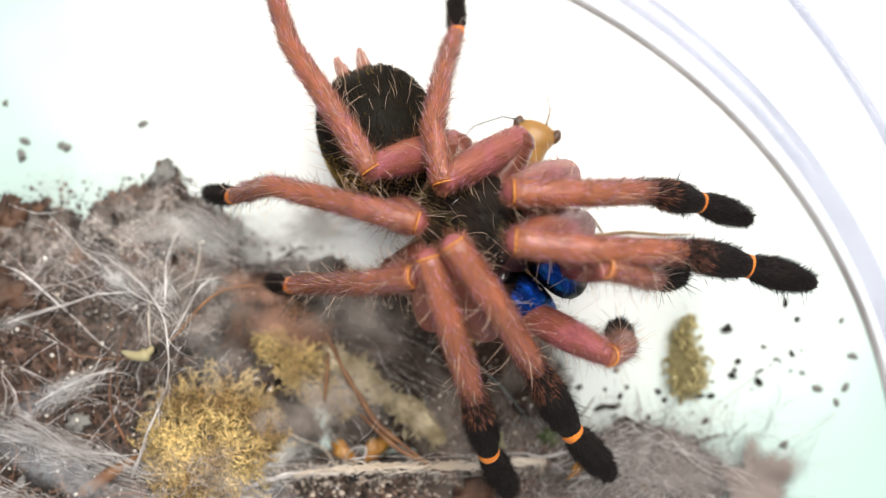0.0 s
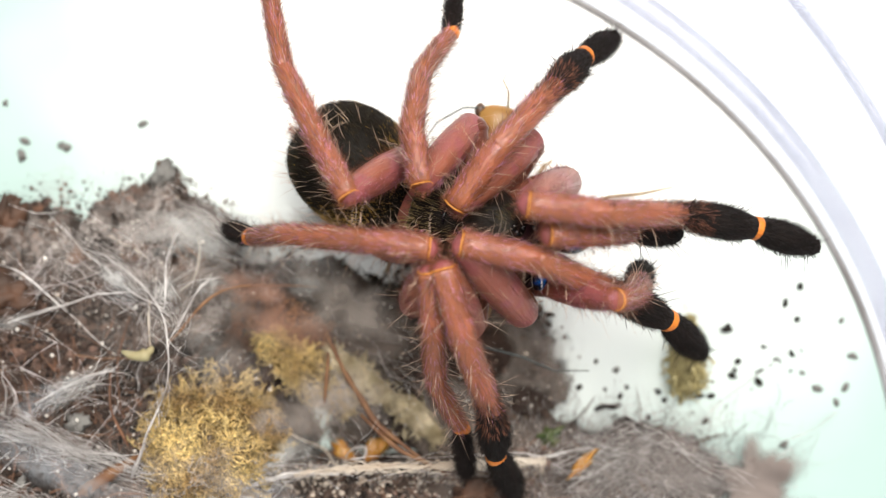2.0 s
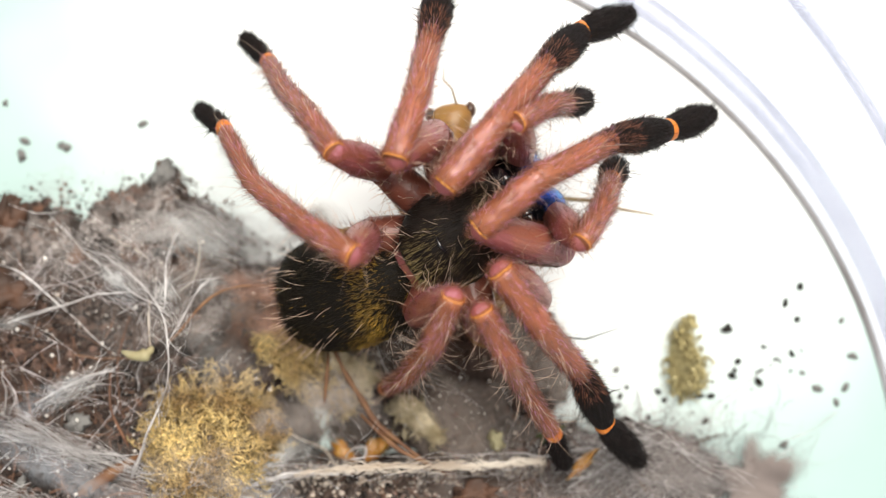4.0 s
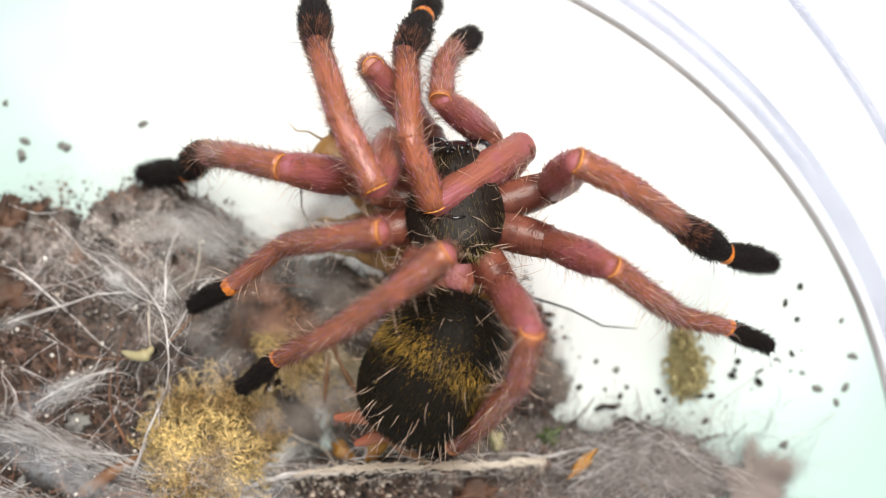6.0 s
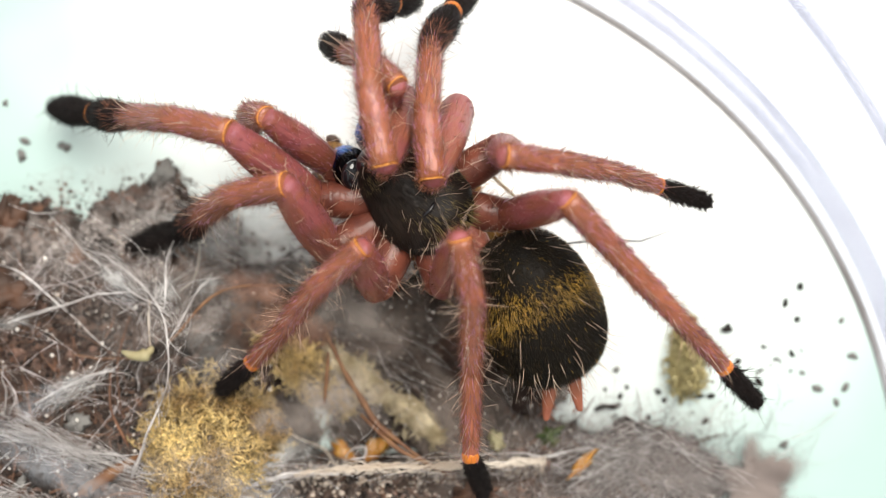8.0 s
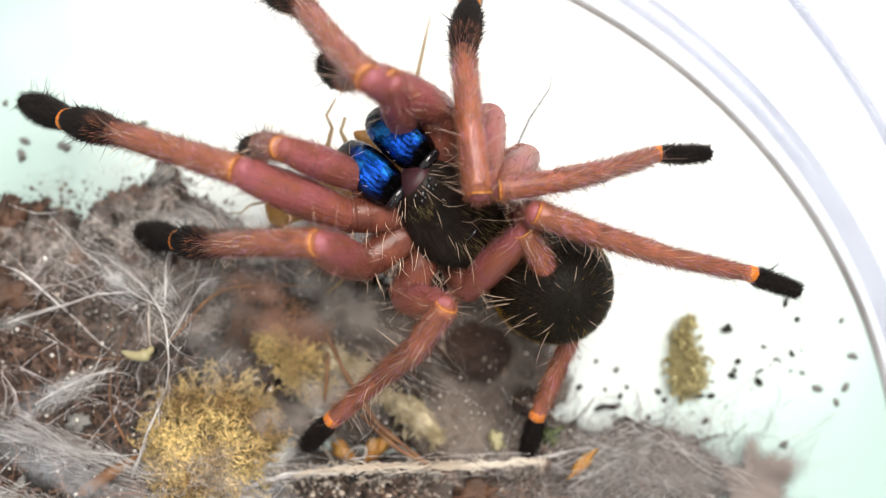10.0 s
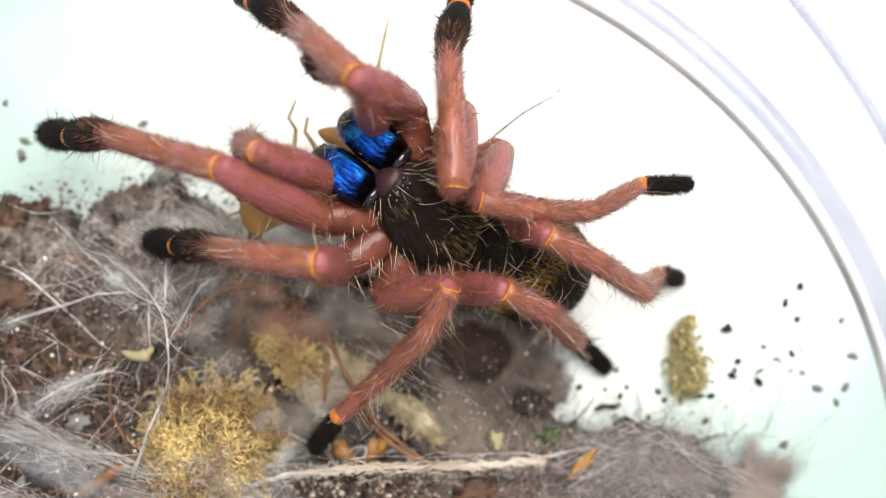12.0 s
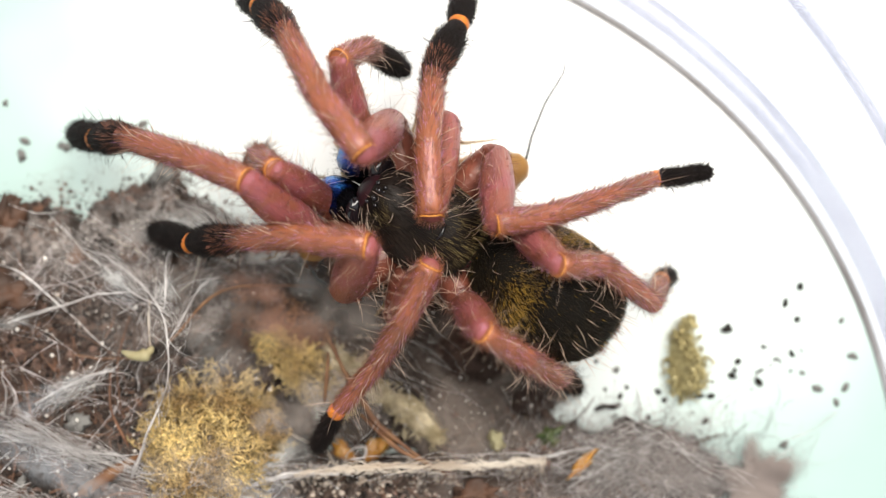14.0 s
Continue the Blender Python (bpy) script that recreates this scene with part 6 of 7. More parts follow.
# turn and rise of every leg segment against the body, in degrees, at those times
GAIT = {
    "L1": {
        "femur": [(-92.5, 64), (-99.5, 69.5), (-99.9, 73.8), (-90.7, 75.2), (-113.9, 71.2), (-131.3, 58.3), (-130.1, 62.7), (-134.4, 62.5), (171, 44.4), (168.6, 45.7), (175.9, 41.9), (79.5, 63.1), (52.7, 65.6), (12.6, 62.6), (3, 56.6), (13.9, 15.2), (13.3, 19.5), (10.7, 13), (8, 13.5), (7.2, 19.9), (1, 25.6), (-13.9, 29.1), (-17.8, 34.7), (-13, 54.7)],
        "patella": [(39.1, -19.4), (36.1, -21.6), (24.1, -24.7), (15.1, -24.7), (12, -19.3), (20.9, -10.8), (1, -15.6), (4, -15.5), (36.1, 8.5), (31.1, 8.4), (30.2, 14.9), (41.5, -5.9), (35.7, -22.3), (26.8, -21.5), (25.7, -18), (39.5, -58.2), (43.4, -57.8), (37.5, -57.4), (39.4, -58.1), (38.1, -62.5), (24.5, -57.5), (29.1, -35.3), (20, -27.4), (9, -29.2)],
        "tibia": [(50, -39.1), (44, -41.1), (31, -42.2), (18, -34.3), (20, -40.1), (29, -33.9), (10, -36.9), (12, -36.9), (23, -7.8), (20, -6.9), (19, -4.8), (38.7, -29.6), (40.7, -47.4), (29.8, -42.6), (28.8, -38.8), (38.2, -56.9), (41, -54.6), (38.2, -57.9), (39.1, -57.7), (33.8, -56.5), (23.4, -56.3), (15.1, -54), (16, -47.9), (13, -30.9)],
        "metatarsus": [(39, -41.1), (35, -40.1), (22, -38.2), (4, -40.2), (9, -24.1), (23, -44.9), (2, -42), (8, -49), (16, -30.9), (10, -29), (9, -22.9), (38.7, -41.3), (33.8, -61.1), (29.8, -36.6), (25.8, -43.5), (49.1, -62.1), (54.9, -60.9), (53.2, -65), (59.1, -62.9), (74.9, -68.5), (34.4, -57.9), (73.8, -71.3), (55.7, -67.3), (25.9, -54.3)],
        "tarsus": [(32, -26.1), (28, -25.1), (14, -24.2), (0, -24.3), (2, -23.1), (-7, -41.9), (-24, -43), (-20, -30.9), (18, -22.9), (12, -25), (9, -21.9), (42.7, -33.4), (58.6, -23), (27.9, -31.6), (28.8, -25), (30.9, -59.2), (32.8, -61.9), (27, -64.1), (49.1, -66.8), (56.8, -66.6), (22.3, -58.8), (70.9, -66.4), (44.8, -60.4), (15, -51.3)],
    },
    "L2": {
        "femur": [(-84.2, 61.9), (-113.9, 29.5), (-107.2, 45.3), (-105, 47.9), (-115.8, 36.7), (-120, 37.9), (-128.2, 47.3), (-129.5, 60.1), (139.4, 49.1), (118.8, 44.9), (118.1, 49.9), (93.9, 62.1), (52.6, 70.4), (-41.2, 70.4), (-25.4, 62.1), (4.5, 42.6), (5.5, 47.6), (5.8, 45.7), (3.9, 49.4), (0.7, 56.2), (-22.9, 62.1), (-50.5, 64), (-65.9, 62.3), (-91.5, 64.3)],
        "patella": [(46.9, -25.8), (85.7, -14.5), (90.7, 1.5), (79.4, -4.1), (71.2, 3.6), (56.5, 0.6), (33, -2.7), (29.9, -13.2), (79.4, -25), (82.9, -23.1), (64.2, -26.2), (55.4, -28.1), (52.7, -31), (40.9, -24.4), (46.9, -25.6), (64.8, -56.6), (61.7, -53.7), (54.8, -57.7), (51.7, -54.7), (47.5, -49.8), (38.2, -41.6), (27, -33.3), (25, -27.1), (23, -16.9)],
        "tibia": [(60, -47.9), (75.4, -39.9), (86.8, -26.6), (78.9, -31.6), (68.8, -25.5), (56.6, -24.9), (38.9, -33.8), (32, -37.9), (77.6, -28.7), (70.4, -43.6), (49.6, -48.3), (42.7, -51.3), (43.8, -54.3), (50.9, -45.2), (54.9, -49.2), (75.7, -61.3), (69.7, -61.4), (65.8, -66.3), (59.7, -64.4), (63.6, -69.2), (53.2, -61.2), (40, -54.1), (38, -47), (32, -38)],
        "metatarsus": [(46, -53), (71.5, -45.3), (96.9, -47.9), (82.9, -49.9), (73.9, -49.8), (58.9, -55.8), (38, -51), (34, -47.9), (82.6, -41.4), (81.1, -60.2), (70, -63.1), (45.6, -55.2), (40.9, -48.3), (42.9, -49.1), (47.9, -64.1), (89.6, -69.1), (103.5, -68.1), (94.5, -66.2), (97.6, -70.1), (85.5, -69.1), (73.2, -67.1), (53, -60.1), (40, -56), (35, -45)],
        "tarsus": [(34, -40.9), (52.3, -21.2), (86.9, -45.9), (68.9, -48.9), (61.9, -47.8), (48.9, -49.7), (21, -51), (17, -55), (81.7, -26.5), (82.4, -43.6), (80.3, -26), (69.3, -15.4), (38.9, -31.6), (49.9, -38.2), (56.8, -3.9), (52.5, -63.3), (47.5, -56.5), (43.6, -65.4), (50.5, -65.3), (66.5, -69.2), (36.2, -63.2), (28, -51.1), (27, -46), (17, -38)],
    },
    "L3": {
        "femur": [(-93, 36.2), (-93.4, 41.4), (-86, 48.4), (-87.8, 52.1), (-102.5, 45.8), (-106.6, 52.8), (-136.8, 69), (-178.2, 78.7), (138, 51.3), (137.1, 53.1), (-148.4, 63.8), (-143.1, 74), (-91.4, 80.2), (-40.3, 77.1), (-53.8, 73.3), (-51.9, 74.1), (-77.5, 75.3), (-82.2, 70.6), (-78.2, 65.9), (-84.2, 63), (-83.6, 56.3), (-81.7, 55), (-84.8, 54), (-90.2, 55.8)],
        "patella": [(145.6, -3.9), (142.6, -2.1), (132.7, -4.5), (121.8, -10.9), (119.8, -13.8), (106.9, -18.4), (112.1, -20.5), (105.2, -28.8), (80.1, -47), (73.2, -45.9), (85.7, -28.5), (105.6, -25.8), (96.8, -23.6), (81.9, -23.5), (78.9, -19.3), (112.1, -22.2), (112.2, -22.2), (108, -20.1), (105.9, -17.8), (110.8, -14.7), (107.6, -12.1), (101.7, -17.1), (97.8, -18), (95, -19.2)],
        "tibia": [(132.7, -25.2), (131.7, -23.3), (123.8, -27.5), (113.9, -34.6), (105.9, -35.5), (94.9, -40.8), (108.1, -37.2), (111.2, -38.5), (53.4, -63.2), (52.4, -63.2), (69.8, -48.1), (100.8, -46.3), (95.9, -45.2), (85.9, -45.2), (83, -41.1), (115.1, -45.1), (111.1, -46.1), (106, -44), (105.9, -41.9), (107.9, -38.9), (104.8, -36.7), (99.9, -42.7), (94.9, -42.7), (90, -44.8)],
        "metatarsus": [(129.7, -33.5), (122.7, -36.6), (114.8, -40.7), (98.8, -43.8), (83.8, -42.7), (70.9, -44.8), (115.1, -51.1), (106.2, -54.2), (76.4, -35.2), (69.4, -27.4), (116.7, -35.4), (93.8, -51.2), (99.9, -39.2), (93.9, -34.2), (79, -41.1), (98.1, -21.2), (94.2, -18.2), (94, -22), (93.9, -22.9), (95.9, -26.8), (92.8, -33.7), (84.8, -26.6), (82.9, -28.6), (81, -24.6)],
        "tarsus": [(137.8, -15.2), (131.8, -17.4), (123.9, -25.6), (114.9, -29.7), (106.9, -31.6), (94.9, -31.8), (117, -47.1), (110.1, -39.3), (88.3, -41.9), (78.4, -44.7), (100.8, -39.2), (114.8, -41.3), (102.9, -35.2), (90.9, -29.2), (78, -30.1), (111.1, -32.1), (112.1, -31.1), (108, -31), (107.9, -30.9), (107.9, -27.9), (104.9, -25.7), (98.9, -28.7), (94.9, -29.7), (92, -32.8)],
    },
    "L4": {
        "femur": [(-95.7, 50.4), (-93.5, 51.9), (-87, 64.6), (-97.2, 69.3), (-113.4, 58.9), (-125.9, 65.4), (-149.7, 72.2), (-174.9, 77.5), (-100.7, 73.7), (-99.2, 75.6), (-118.4, 69.8), (-99.1, 71.5), (-61.3, 38.1), (-71, 66.2), (-87.8, 69.5), (-62, 42.4), (-63.6, 42.6), (-56, 56.2), (-39.9, 48), (-64.9, 72.9), (-68.6, 74.8), (-66.5, 81), (-100.6, 83.1), (159.2, 77.8)],
        "patella": [(166.1, 4.2), (165.1, 2.5), (156.1, -5.9), (143.2, -10.1), (139.3, -13.5), (127.4, -14.5), (112.4, -17.4), (110.3, -21.1), (134.5, -30.6), (129.5, -28.6), (122.1, -26.2), (109.1, -16.5), (153.8, 17.4), (150.9, -25.9), (141.9, -28), (171, 8.9), (-169, 14.8), (-170, 6.8), (-167, 11.3), (-171, -6.5), (-175, -9.5), (-171, -18.5), (-178, -23.6), (176.9, -34.8)],
        "tibia": [(167.1, 1), (166.1, 0), (156.1, -5.7), (143.1, -7.8), (137.1, -17), (124.2, -20), (107.3, -24.9), (107.2, -28.7), (120.7, -50.4), (117.8, -49.4), (107.7, -44.5), (101.7, -35.4), (147, -56.9), (135, -45.3), (125.9, -47.3), (166, -13.1), (-167, -7.1), (178, -14.1), (173, 1.1), (177, -30.1), (176, -35.1), (169, -39.2), (174, -49.2), (175, -61.2)],
        "metatarsus": [(155.2, -10.5), (147.1, -9.5), (143.1, -13.4), (137.1, -24.3), (123.3, -15.8), (112.2, -21.7), (95.3, -28.7), (87.3, -27.7), (114.7, -67.2), (104.8, -64.2), (86.8, -55.2), (78.9, -45.1), (140, -39.3), (138, -30.4), (129.9, -22.7), (115, -5.1), (136, -20.1), (179, -44), (179, -42), (-177, -58), (-176, -66), (174, -69), (169, -72), (-175.1, -78)],
        "tarsus": [(152.1, -23.3), (153.1, -22.2), (143.1, -27.2), (134.1, -32.3), (128.1, -35.3), (118.2, -35.4), (107.1, -40.3), (103.1, -39.3), (131.8, -48.3), (125.8, -44.3), (116.8, -39.4), (99.7, -13.6), (130.4, -60.2), (150, -40.2), (146, -42.2), (133.1, -17.1), (161, -42), (160, -11), (178, -44), (175, 12.4), (173, -7.4), (159, -40.2), (157, -52.1), (163, -61.2)],
    },
    "R1": {
        "femur": [(138.7, 64.5), (133.1, 60.2), (124.6, 56.2), (129.5, 51.4), (144.7, 53.6), (147.9, 53.6), (149.4, 53.7), (142, 64.6), (130.5, 13), (132.4, 13.2), (135.2, 16.8), (133.5, 28.3), (135.5, 38), (131.1, 45.7), (129, 51.2), (15.3, 34.3), (16.5, 36.1), (10.1, 34.9), (6.2, 38.1), (11, 43.7), (22.6, 57.7), (45.7, 69.6), (66.4, 75.7), (95.6, 71.3)],
        "patella": [(-13, -30.8), (-15, -28.4), (-18.9, -28.2), (-1, -21.6), (7, -16.8), (1, -16.5), (6.9, -11.8), (10, -14.7), (6.4, 43), (21.1, 33), (26.4, 36.4), (9.3, 17.4), (-2, 4.2), (-19.1, 1.7), (-36.2, 2.3), (-5.4, -73.7), (0.8, -71.7), (-10.6, -73.7), (-7.5, -70.8), (-13.4, -67.7), (-16.2, -50.8), (-21.1, -34.7), (-22, -25.7), (-21, -16.4)],
        "tibia": [(-22, -54), (-27, -51.9), (-35, -49.8), (-18, -42.7), (-5, -38.7), (-9, -39.7), (-3, -35.8), (2, -35), (-13.8, -11.1), (-0, -3), (5, -0.4), (-7.1, -2.1), (-15.1, -17.4), (-28, -21.6), (-41.1, -21.7), (-17.6, -75.5), (-9.4, -75.5), (-19.8, -76.5), (-18.1, -81.4), (-85.6, -85), (-35.3, -67.3), (-35.1, -53.3), (-30, -44.2), (-30, -33.1)],
        "metatarsus": [(-19, -38.9), (-25, -42.9), (-45, -41.8), (-27, -48.8), (-9, -37.8), (-15, -39.8), (-0, -45.9), (7, -40), (-64.3, -21), (-39, -21), (-12, -27.1), (-28.2, -37.8), (-46.2, -48.8), (-61.2, -61.9), (-75.2, -68), (26.2, -77.4), (29.3, -77.4), (28.3, -80.4), (17, -80.4), (4.9, -69.5), (-1.2, -74.2), (-22.1, -66.1), (-16, -59.1), (-15, -53.1)],
        "tarsus": [(-8, -39), (-12, -41.9), (-30, -34.8), (-21, -40.8), (-25, -40.8), (-29, -30.8), (-14, -26.8), (8, -28), (-51.6, -31.5), (-47, -29), (-7, -33.1), (-28.2, -44.9), (-41.1, -52.9), (-73.2, -58.9), (-82.1, -62.9), (-6.4, -79.3), (-10.3, -77.3), (-9.4, -75.4), (-4.4, -78.4), (-34.7, -79.2), (-32.3, -77.1), (-28.1, -70.1), (-23, -65.1), (-17, -54)],
    },
    "R2": {
        "femur": [(100.3, 69), (97.8, 64.9), (92, 58.8), (96.8, 59.5), (121.8, 62.8), (124.2, 65.1), (131.3, 63.6), (109.4, 61.3), (141.8, 75.9), (145.3, 78.5), (-160, 73.1), (118.4, 34.6), (124.2, 42.7), (120.5, 42.1), (120.4, 43.3), (83.4, 56.8), (85, 60.8), (80, 59.3), (87, 62.7), (85.5, 56.4), (94, 53.2), (101.3, 48), (109.7, 46.7), (112.8, 37.3)],
        "patella": [(-32, -25.1), (-36, -24.8), (-43.9, -21.3), (-52.9, -17.3), (-56.9, -12.6), (-73, -16.9), (-91, -15.9), (-91.9, -15.6), (-68.8, -18.3), (-76.8, -22.4), (-98.5, -31.6), (-19.2, -1.5), (-15, 0.7), (-32.2, 4), (-42.2, -5.4), (-48.7, -31.4), (-46.8, -33.7), (-52.8, -31.7), (-52.9, -28.7), (-58.7, -28.4), (-53.6, -24), (-55.6, -17.3), (-53.8, -13.1), (-57, -5.5)],
        "tibia": [(-39, -49), (-45, -48), (-54.9, -43.9), (-61, -41.9), (-56, -36.9), (-68, -41), (-82, -38), (-87, -39.9), (-65.9, -41.1), (-72.9, -45.1), (-93.6, -47.3), (-32.2, -24.4), (-25, -22.5), (-39.1, -21.5), (-47.1, -31.6), (-67.9, -52.9), (-63.9, -54.9), (-69.9, -52.9), (-64.9, -52), (-73.9, -50.9), (-67.8, -47.8), (-66.9, -42.7), (-60.9, -38.6), (-62, -33.4)],
        "metatarsus": [(-42, -49), (-45, -52), (-62, -44.9), (-69, -39.9), (-72, -47), (-86, -37), (-102, -38), (-104, -32.9), (-70.9, -36.1), (-77.9, -35.2), (-95.7, -42.3), (-72.4, -31.5), (-36.1, -39.8), (-48.1, -46.8), (-65.1, -46.8), (-85.9, -50.9), (-85.9, -52), (-91.9, -51), (-92, -52), (-96.9, -49.9), (-91.9, -37.8), (-91.9, -31.6), (-91, -31.6), (-84.1, -34.5)],
        "tarsus": [(-28, -52), (-29, -49), (-42, -47.9), (-47, -46.9), (-52, -41), (-70, -40), (-87, -37), (-88, -29.9), (-61.9, -17.2), (-67.9, -19.2), (-87.8, -26.4), (-62.3, -35.7), (-20, -39.8), (-42, -44.9), (-70.1, -48.8), (-84.9, -52.9), (-80.9, -53), (-84.9, -53), (-83, -53), (-88.9, -50.9), (-89.9, -53.9), (-79.9, -48.8), (-76, -48.8), (-70, -41.7)],
    },
    "R3": {
        "femur": [(18.9, 62.3), (33.6, 60.9), (50.9, 50.7), (56.7, 59.6), (59.4, 66.8), (49.5, 72.6), (72.5, 81), (55.9, 75.5), (147.3, 76.9), (-142.8, 72.5), (-140.5, 45.3), (-143.4, 38.1), (-142.3, 39.8), (77, 77), (152.3, 75), (45.9, 50.4), (44.8, 51.7), (46.6, 52.4), (46.3, 55.6), (62.7, 54.2), (79.9, 63.9), (89.4, 63.6), (97.1, 65.1), (119.2, 50.6)],
        "patella": [(-136, -24.1), (-141, -19.9), (-136.9, -23.4), (-67.9, -30.6), (-72, -21.9), (-87, -25.2), (-100.1, -26.5), (-103.1, -27.3), (-68.8, -26.5), (-73.5, -35.8), (-104.4, -42.8), (-120.2, -52), (-149.5, -44.6), (-131.9, -24.4), (-139.8, -32.7), (-132.7, 3.9), (-132.7, 2.8), (-139.7, 6.8), (-145.8, 7.6), (-152.8, 5.9), (-142.9, -5.7), (-147, -9.7), (-149, -14.9), (-139, -20.5)],
        "tibia": [(-149, -46), (-149, -45), (-139.9, -52.9), (-81.9, -53.9), (-77, -45), (-91, -48.1), (-99.1, -49.2), (-106, -51.1), (-59.8, -48.2), (-69.6, -44.4), (-81.8, -57.5), (-94.3, -67.5), (-140.5, -64.3), (-130.9, -47.1), (-137.9, -47.3), (-136.9, -19.7), (-136.9, -20.8), (-140.9, -16.7), (-146.9, -14.8), (-148.9, -15.7), (-140, -17.9), (-144, -20.9), (-145, -27.9), (-131, -30.8)],
        "metatarsus": [(-144, -36.1), (-145, -32), (-143.9, -58.9), (-60.9, -55.9), (-51, -47), (-72, -42.1), (-91.1, -41.2), (-92, -39.1), (-73.8, -43.2), (-67.7, -41.4), (-84.2, -36.2), (-132.2, -26.4), (-156.1, -19.3), (-147.9, -47.1), (-144.9, -50.3), (-132.9, -19.8), (-131.9, -19.8), (-142.9, -23.8), (-128.9, -19.8), (-127.8, -20.7), (-134, -23.9), (-136, -29.9), (-132, -33), (-129, -42.9)],
        "tarsus": [(-147, -24.1), (-166, -26), (-128.9, -15.5), (-76.9, -64.9), (-69, -28.9), (-86, -34.1), (-103, -36.2), (-106, -41.1), (-85.8, -35.3), (-89.5, -22.9), (-100, -28.7), (-118, -34), (-138.3, -33.4), (-151, -35.2), (-152.9, -23.6), (-136.9, 7.5), (-135.9, 8.5), (-138.9, 4.4), (-137.9, 8.4), (-141.9, 2.4), (-141, 6.2), (-146, 1.2), (-145, -2.9), (-141, -10.6)],
    },
    "R4": {
        "femur": [(6.8, 58.1), (14.2, 55.3), (15.9, 54.2), (1.4, 57.9), (10.3, 60.1), (11.1, 53.8), (4.5, 57.8), (7.8, 54.8), (-162.7, 58.4), (-166.4, 55.7), (-165.7, 47.6), (-105.3, 74.7), (-95.7, 69.8), (-117.6, 70.5), (-139.7, 60.8), (-1.8, 57.1), (-2.6, 55.1), (-0.4, 65.9), (11, 60.4), (-12.3, 82.2), (-50.7, 87.9), (138.6, 84.2), (160.7, 79.6), (161.6, 64.2)],
        "patella": [(-151.9, 8.5), (-149.9, 8.7), (-157.9, 7.7), (-168, 0.5), (-169, -0.7), (-139.8, 1.1), (-142.9, -3.6), (-138.9, -11.6), (178.2, -55.1), (174.2, -55.2), (166, -61.1), (-135.5, -30.3), (-153.7, -29.9), (-171.8, -28.3), (177.2, -26.9), (-154.9, 9.3), (-151.9, 8.4), (-164, 6), (-160.9, 10.2), (-170, 6.3), (-164.1, 0.1), (-162, -17.7), (-160, -29.7), (-151, -40.8)],
        "tibia": [(-154, -9.8), (-151.9, -13.9), (-158, -15.9), (-169, -23.9), (-168, -23.9), (-147, -28.8), (-150, -29.9), (-150, -39.9), (151.9, -76.4), (139.6, -75.5), (119.4, -69.5), (-135.6, -25.9), (-153.8, -25.8), (-170.9, -24.9), (177.1, -23.4), (-156, 1.1), (-157, -13.8), (-165, 7), (179, 1), (-174, -19.2), (-177, -20.3), (176.1, -31.4), (174.1, -37.5), (177.1, -41.7)],
        "metatarsus": [(-144, -42.9), (-129, -50.9), (-138.9, -47), (-156, -47.9), (-163, -51.9), (-152, -74), (-158, -67), (-163, -60.9), (115, -83.2), (135.5, -80.3), (94.2, -74.3), (-114.9, -55.1), (-147.9, -45.2), (-170.9, -38.4), (179.1, -39.5), (-147.9, 7.1), (-144.9, 3.1), (-152, -26), (-157, -41), (-148.1, -49), (-143.2, -59), (-139.2, -58.1), (-134.2, -61.1), (-110.4, -69.1)],
        "tarsus": [(-154, -35.9), (-155, -37), (-161, -27.9), (-171, -29.9), (-178, -46.9), (-156, -46.9), (-146, -61), (-133.9, -51.9), (67.6, -71.2), (36.7, -67.2), (69.5, -71.2), (-132.9, -48.2), (-158, -32.4), (-174.9, -30.4), (177.1, -30.6), (-154, 10.1), (-150, -4.9), (-166, -11), (-160, -33), (-161, -28.1), (-158, -45.1), (-156, -51.1), (-160, -57.1), (-137.1, -69.1)],
    },
    "PL": {
        "femur": [(16.2, 60), (18.7, 56.3), (13, 56.4), (5.4, 65), (-105.8, 77.7), (-40.8, 79.4), (-75.1, 77.1), (-100.8, 82.5), (70, 49.6), (67.9, 51.5), (70.1, 58.2), (56.9, 53.1), (44.1, 58.4), (21.7, 59.5), (7.2, 61.2), (17.2, 22), (19.4, 26.1), (17, 19.8), (14.1, 22.7), (12.1, 27.5), (2.6, 34.3), (-12.8, 37.7), (-14.6, 43.7), (-3.8, 63.4)],
        "patella": [(44.3, -56.4), (44.3, -56.5), (28.2, -56.5), (12.1, -47.5), (19, -31.2), (23, -30.4), (1, -35.3), (1, -33.2), (2.1, -63.9), (0.1, -57), (14.9, -55), (32.6, -43.4), (39.6, -58.2), (13.9, -52.3), (16.9, -52.3), (113.9, -78), (102.1, -79.1), (136.3, -82.8), (107.3, -83), (94.8, -86), (16.8, -84.3), (-8, -75.3), (-9, -68.3), (-3, -58.2)],
        "tibia": [(71.4, -76.1), (70.4, -76.1), (45.4, -77.1), (14.1, -69.2), (28, -54.1), (33, -50.2), (11, -57.1), (7, -56.1), (-60.2, -72.1), (-43.8, -70), (-22.3, -72.8), (24.6, -65.9), (43.9, -79.9), (26.6, -74), (27.6, -74), (169.1, -68), (178.9, -68), (-168.5, -75.9), (-173.3, -71), (-174.2, -68.1), (-178.1, -74.1), (-172, -83.1), (60.2, -89), (-7.8, -82)],
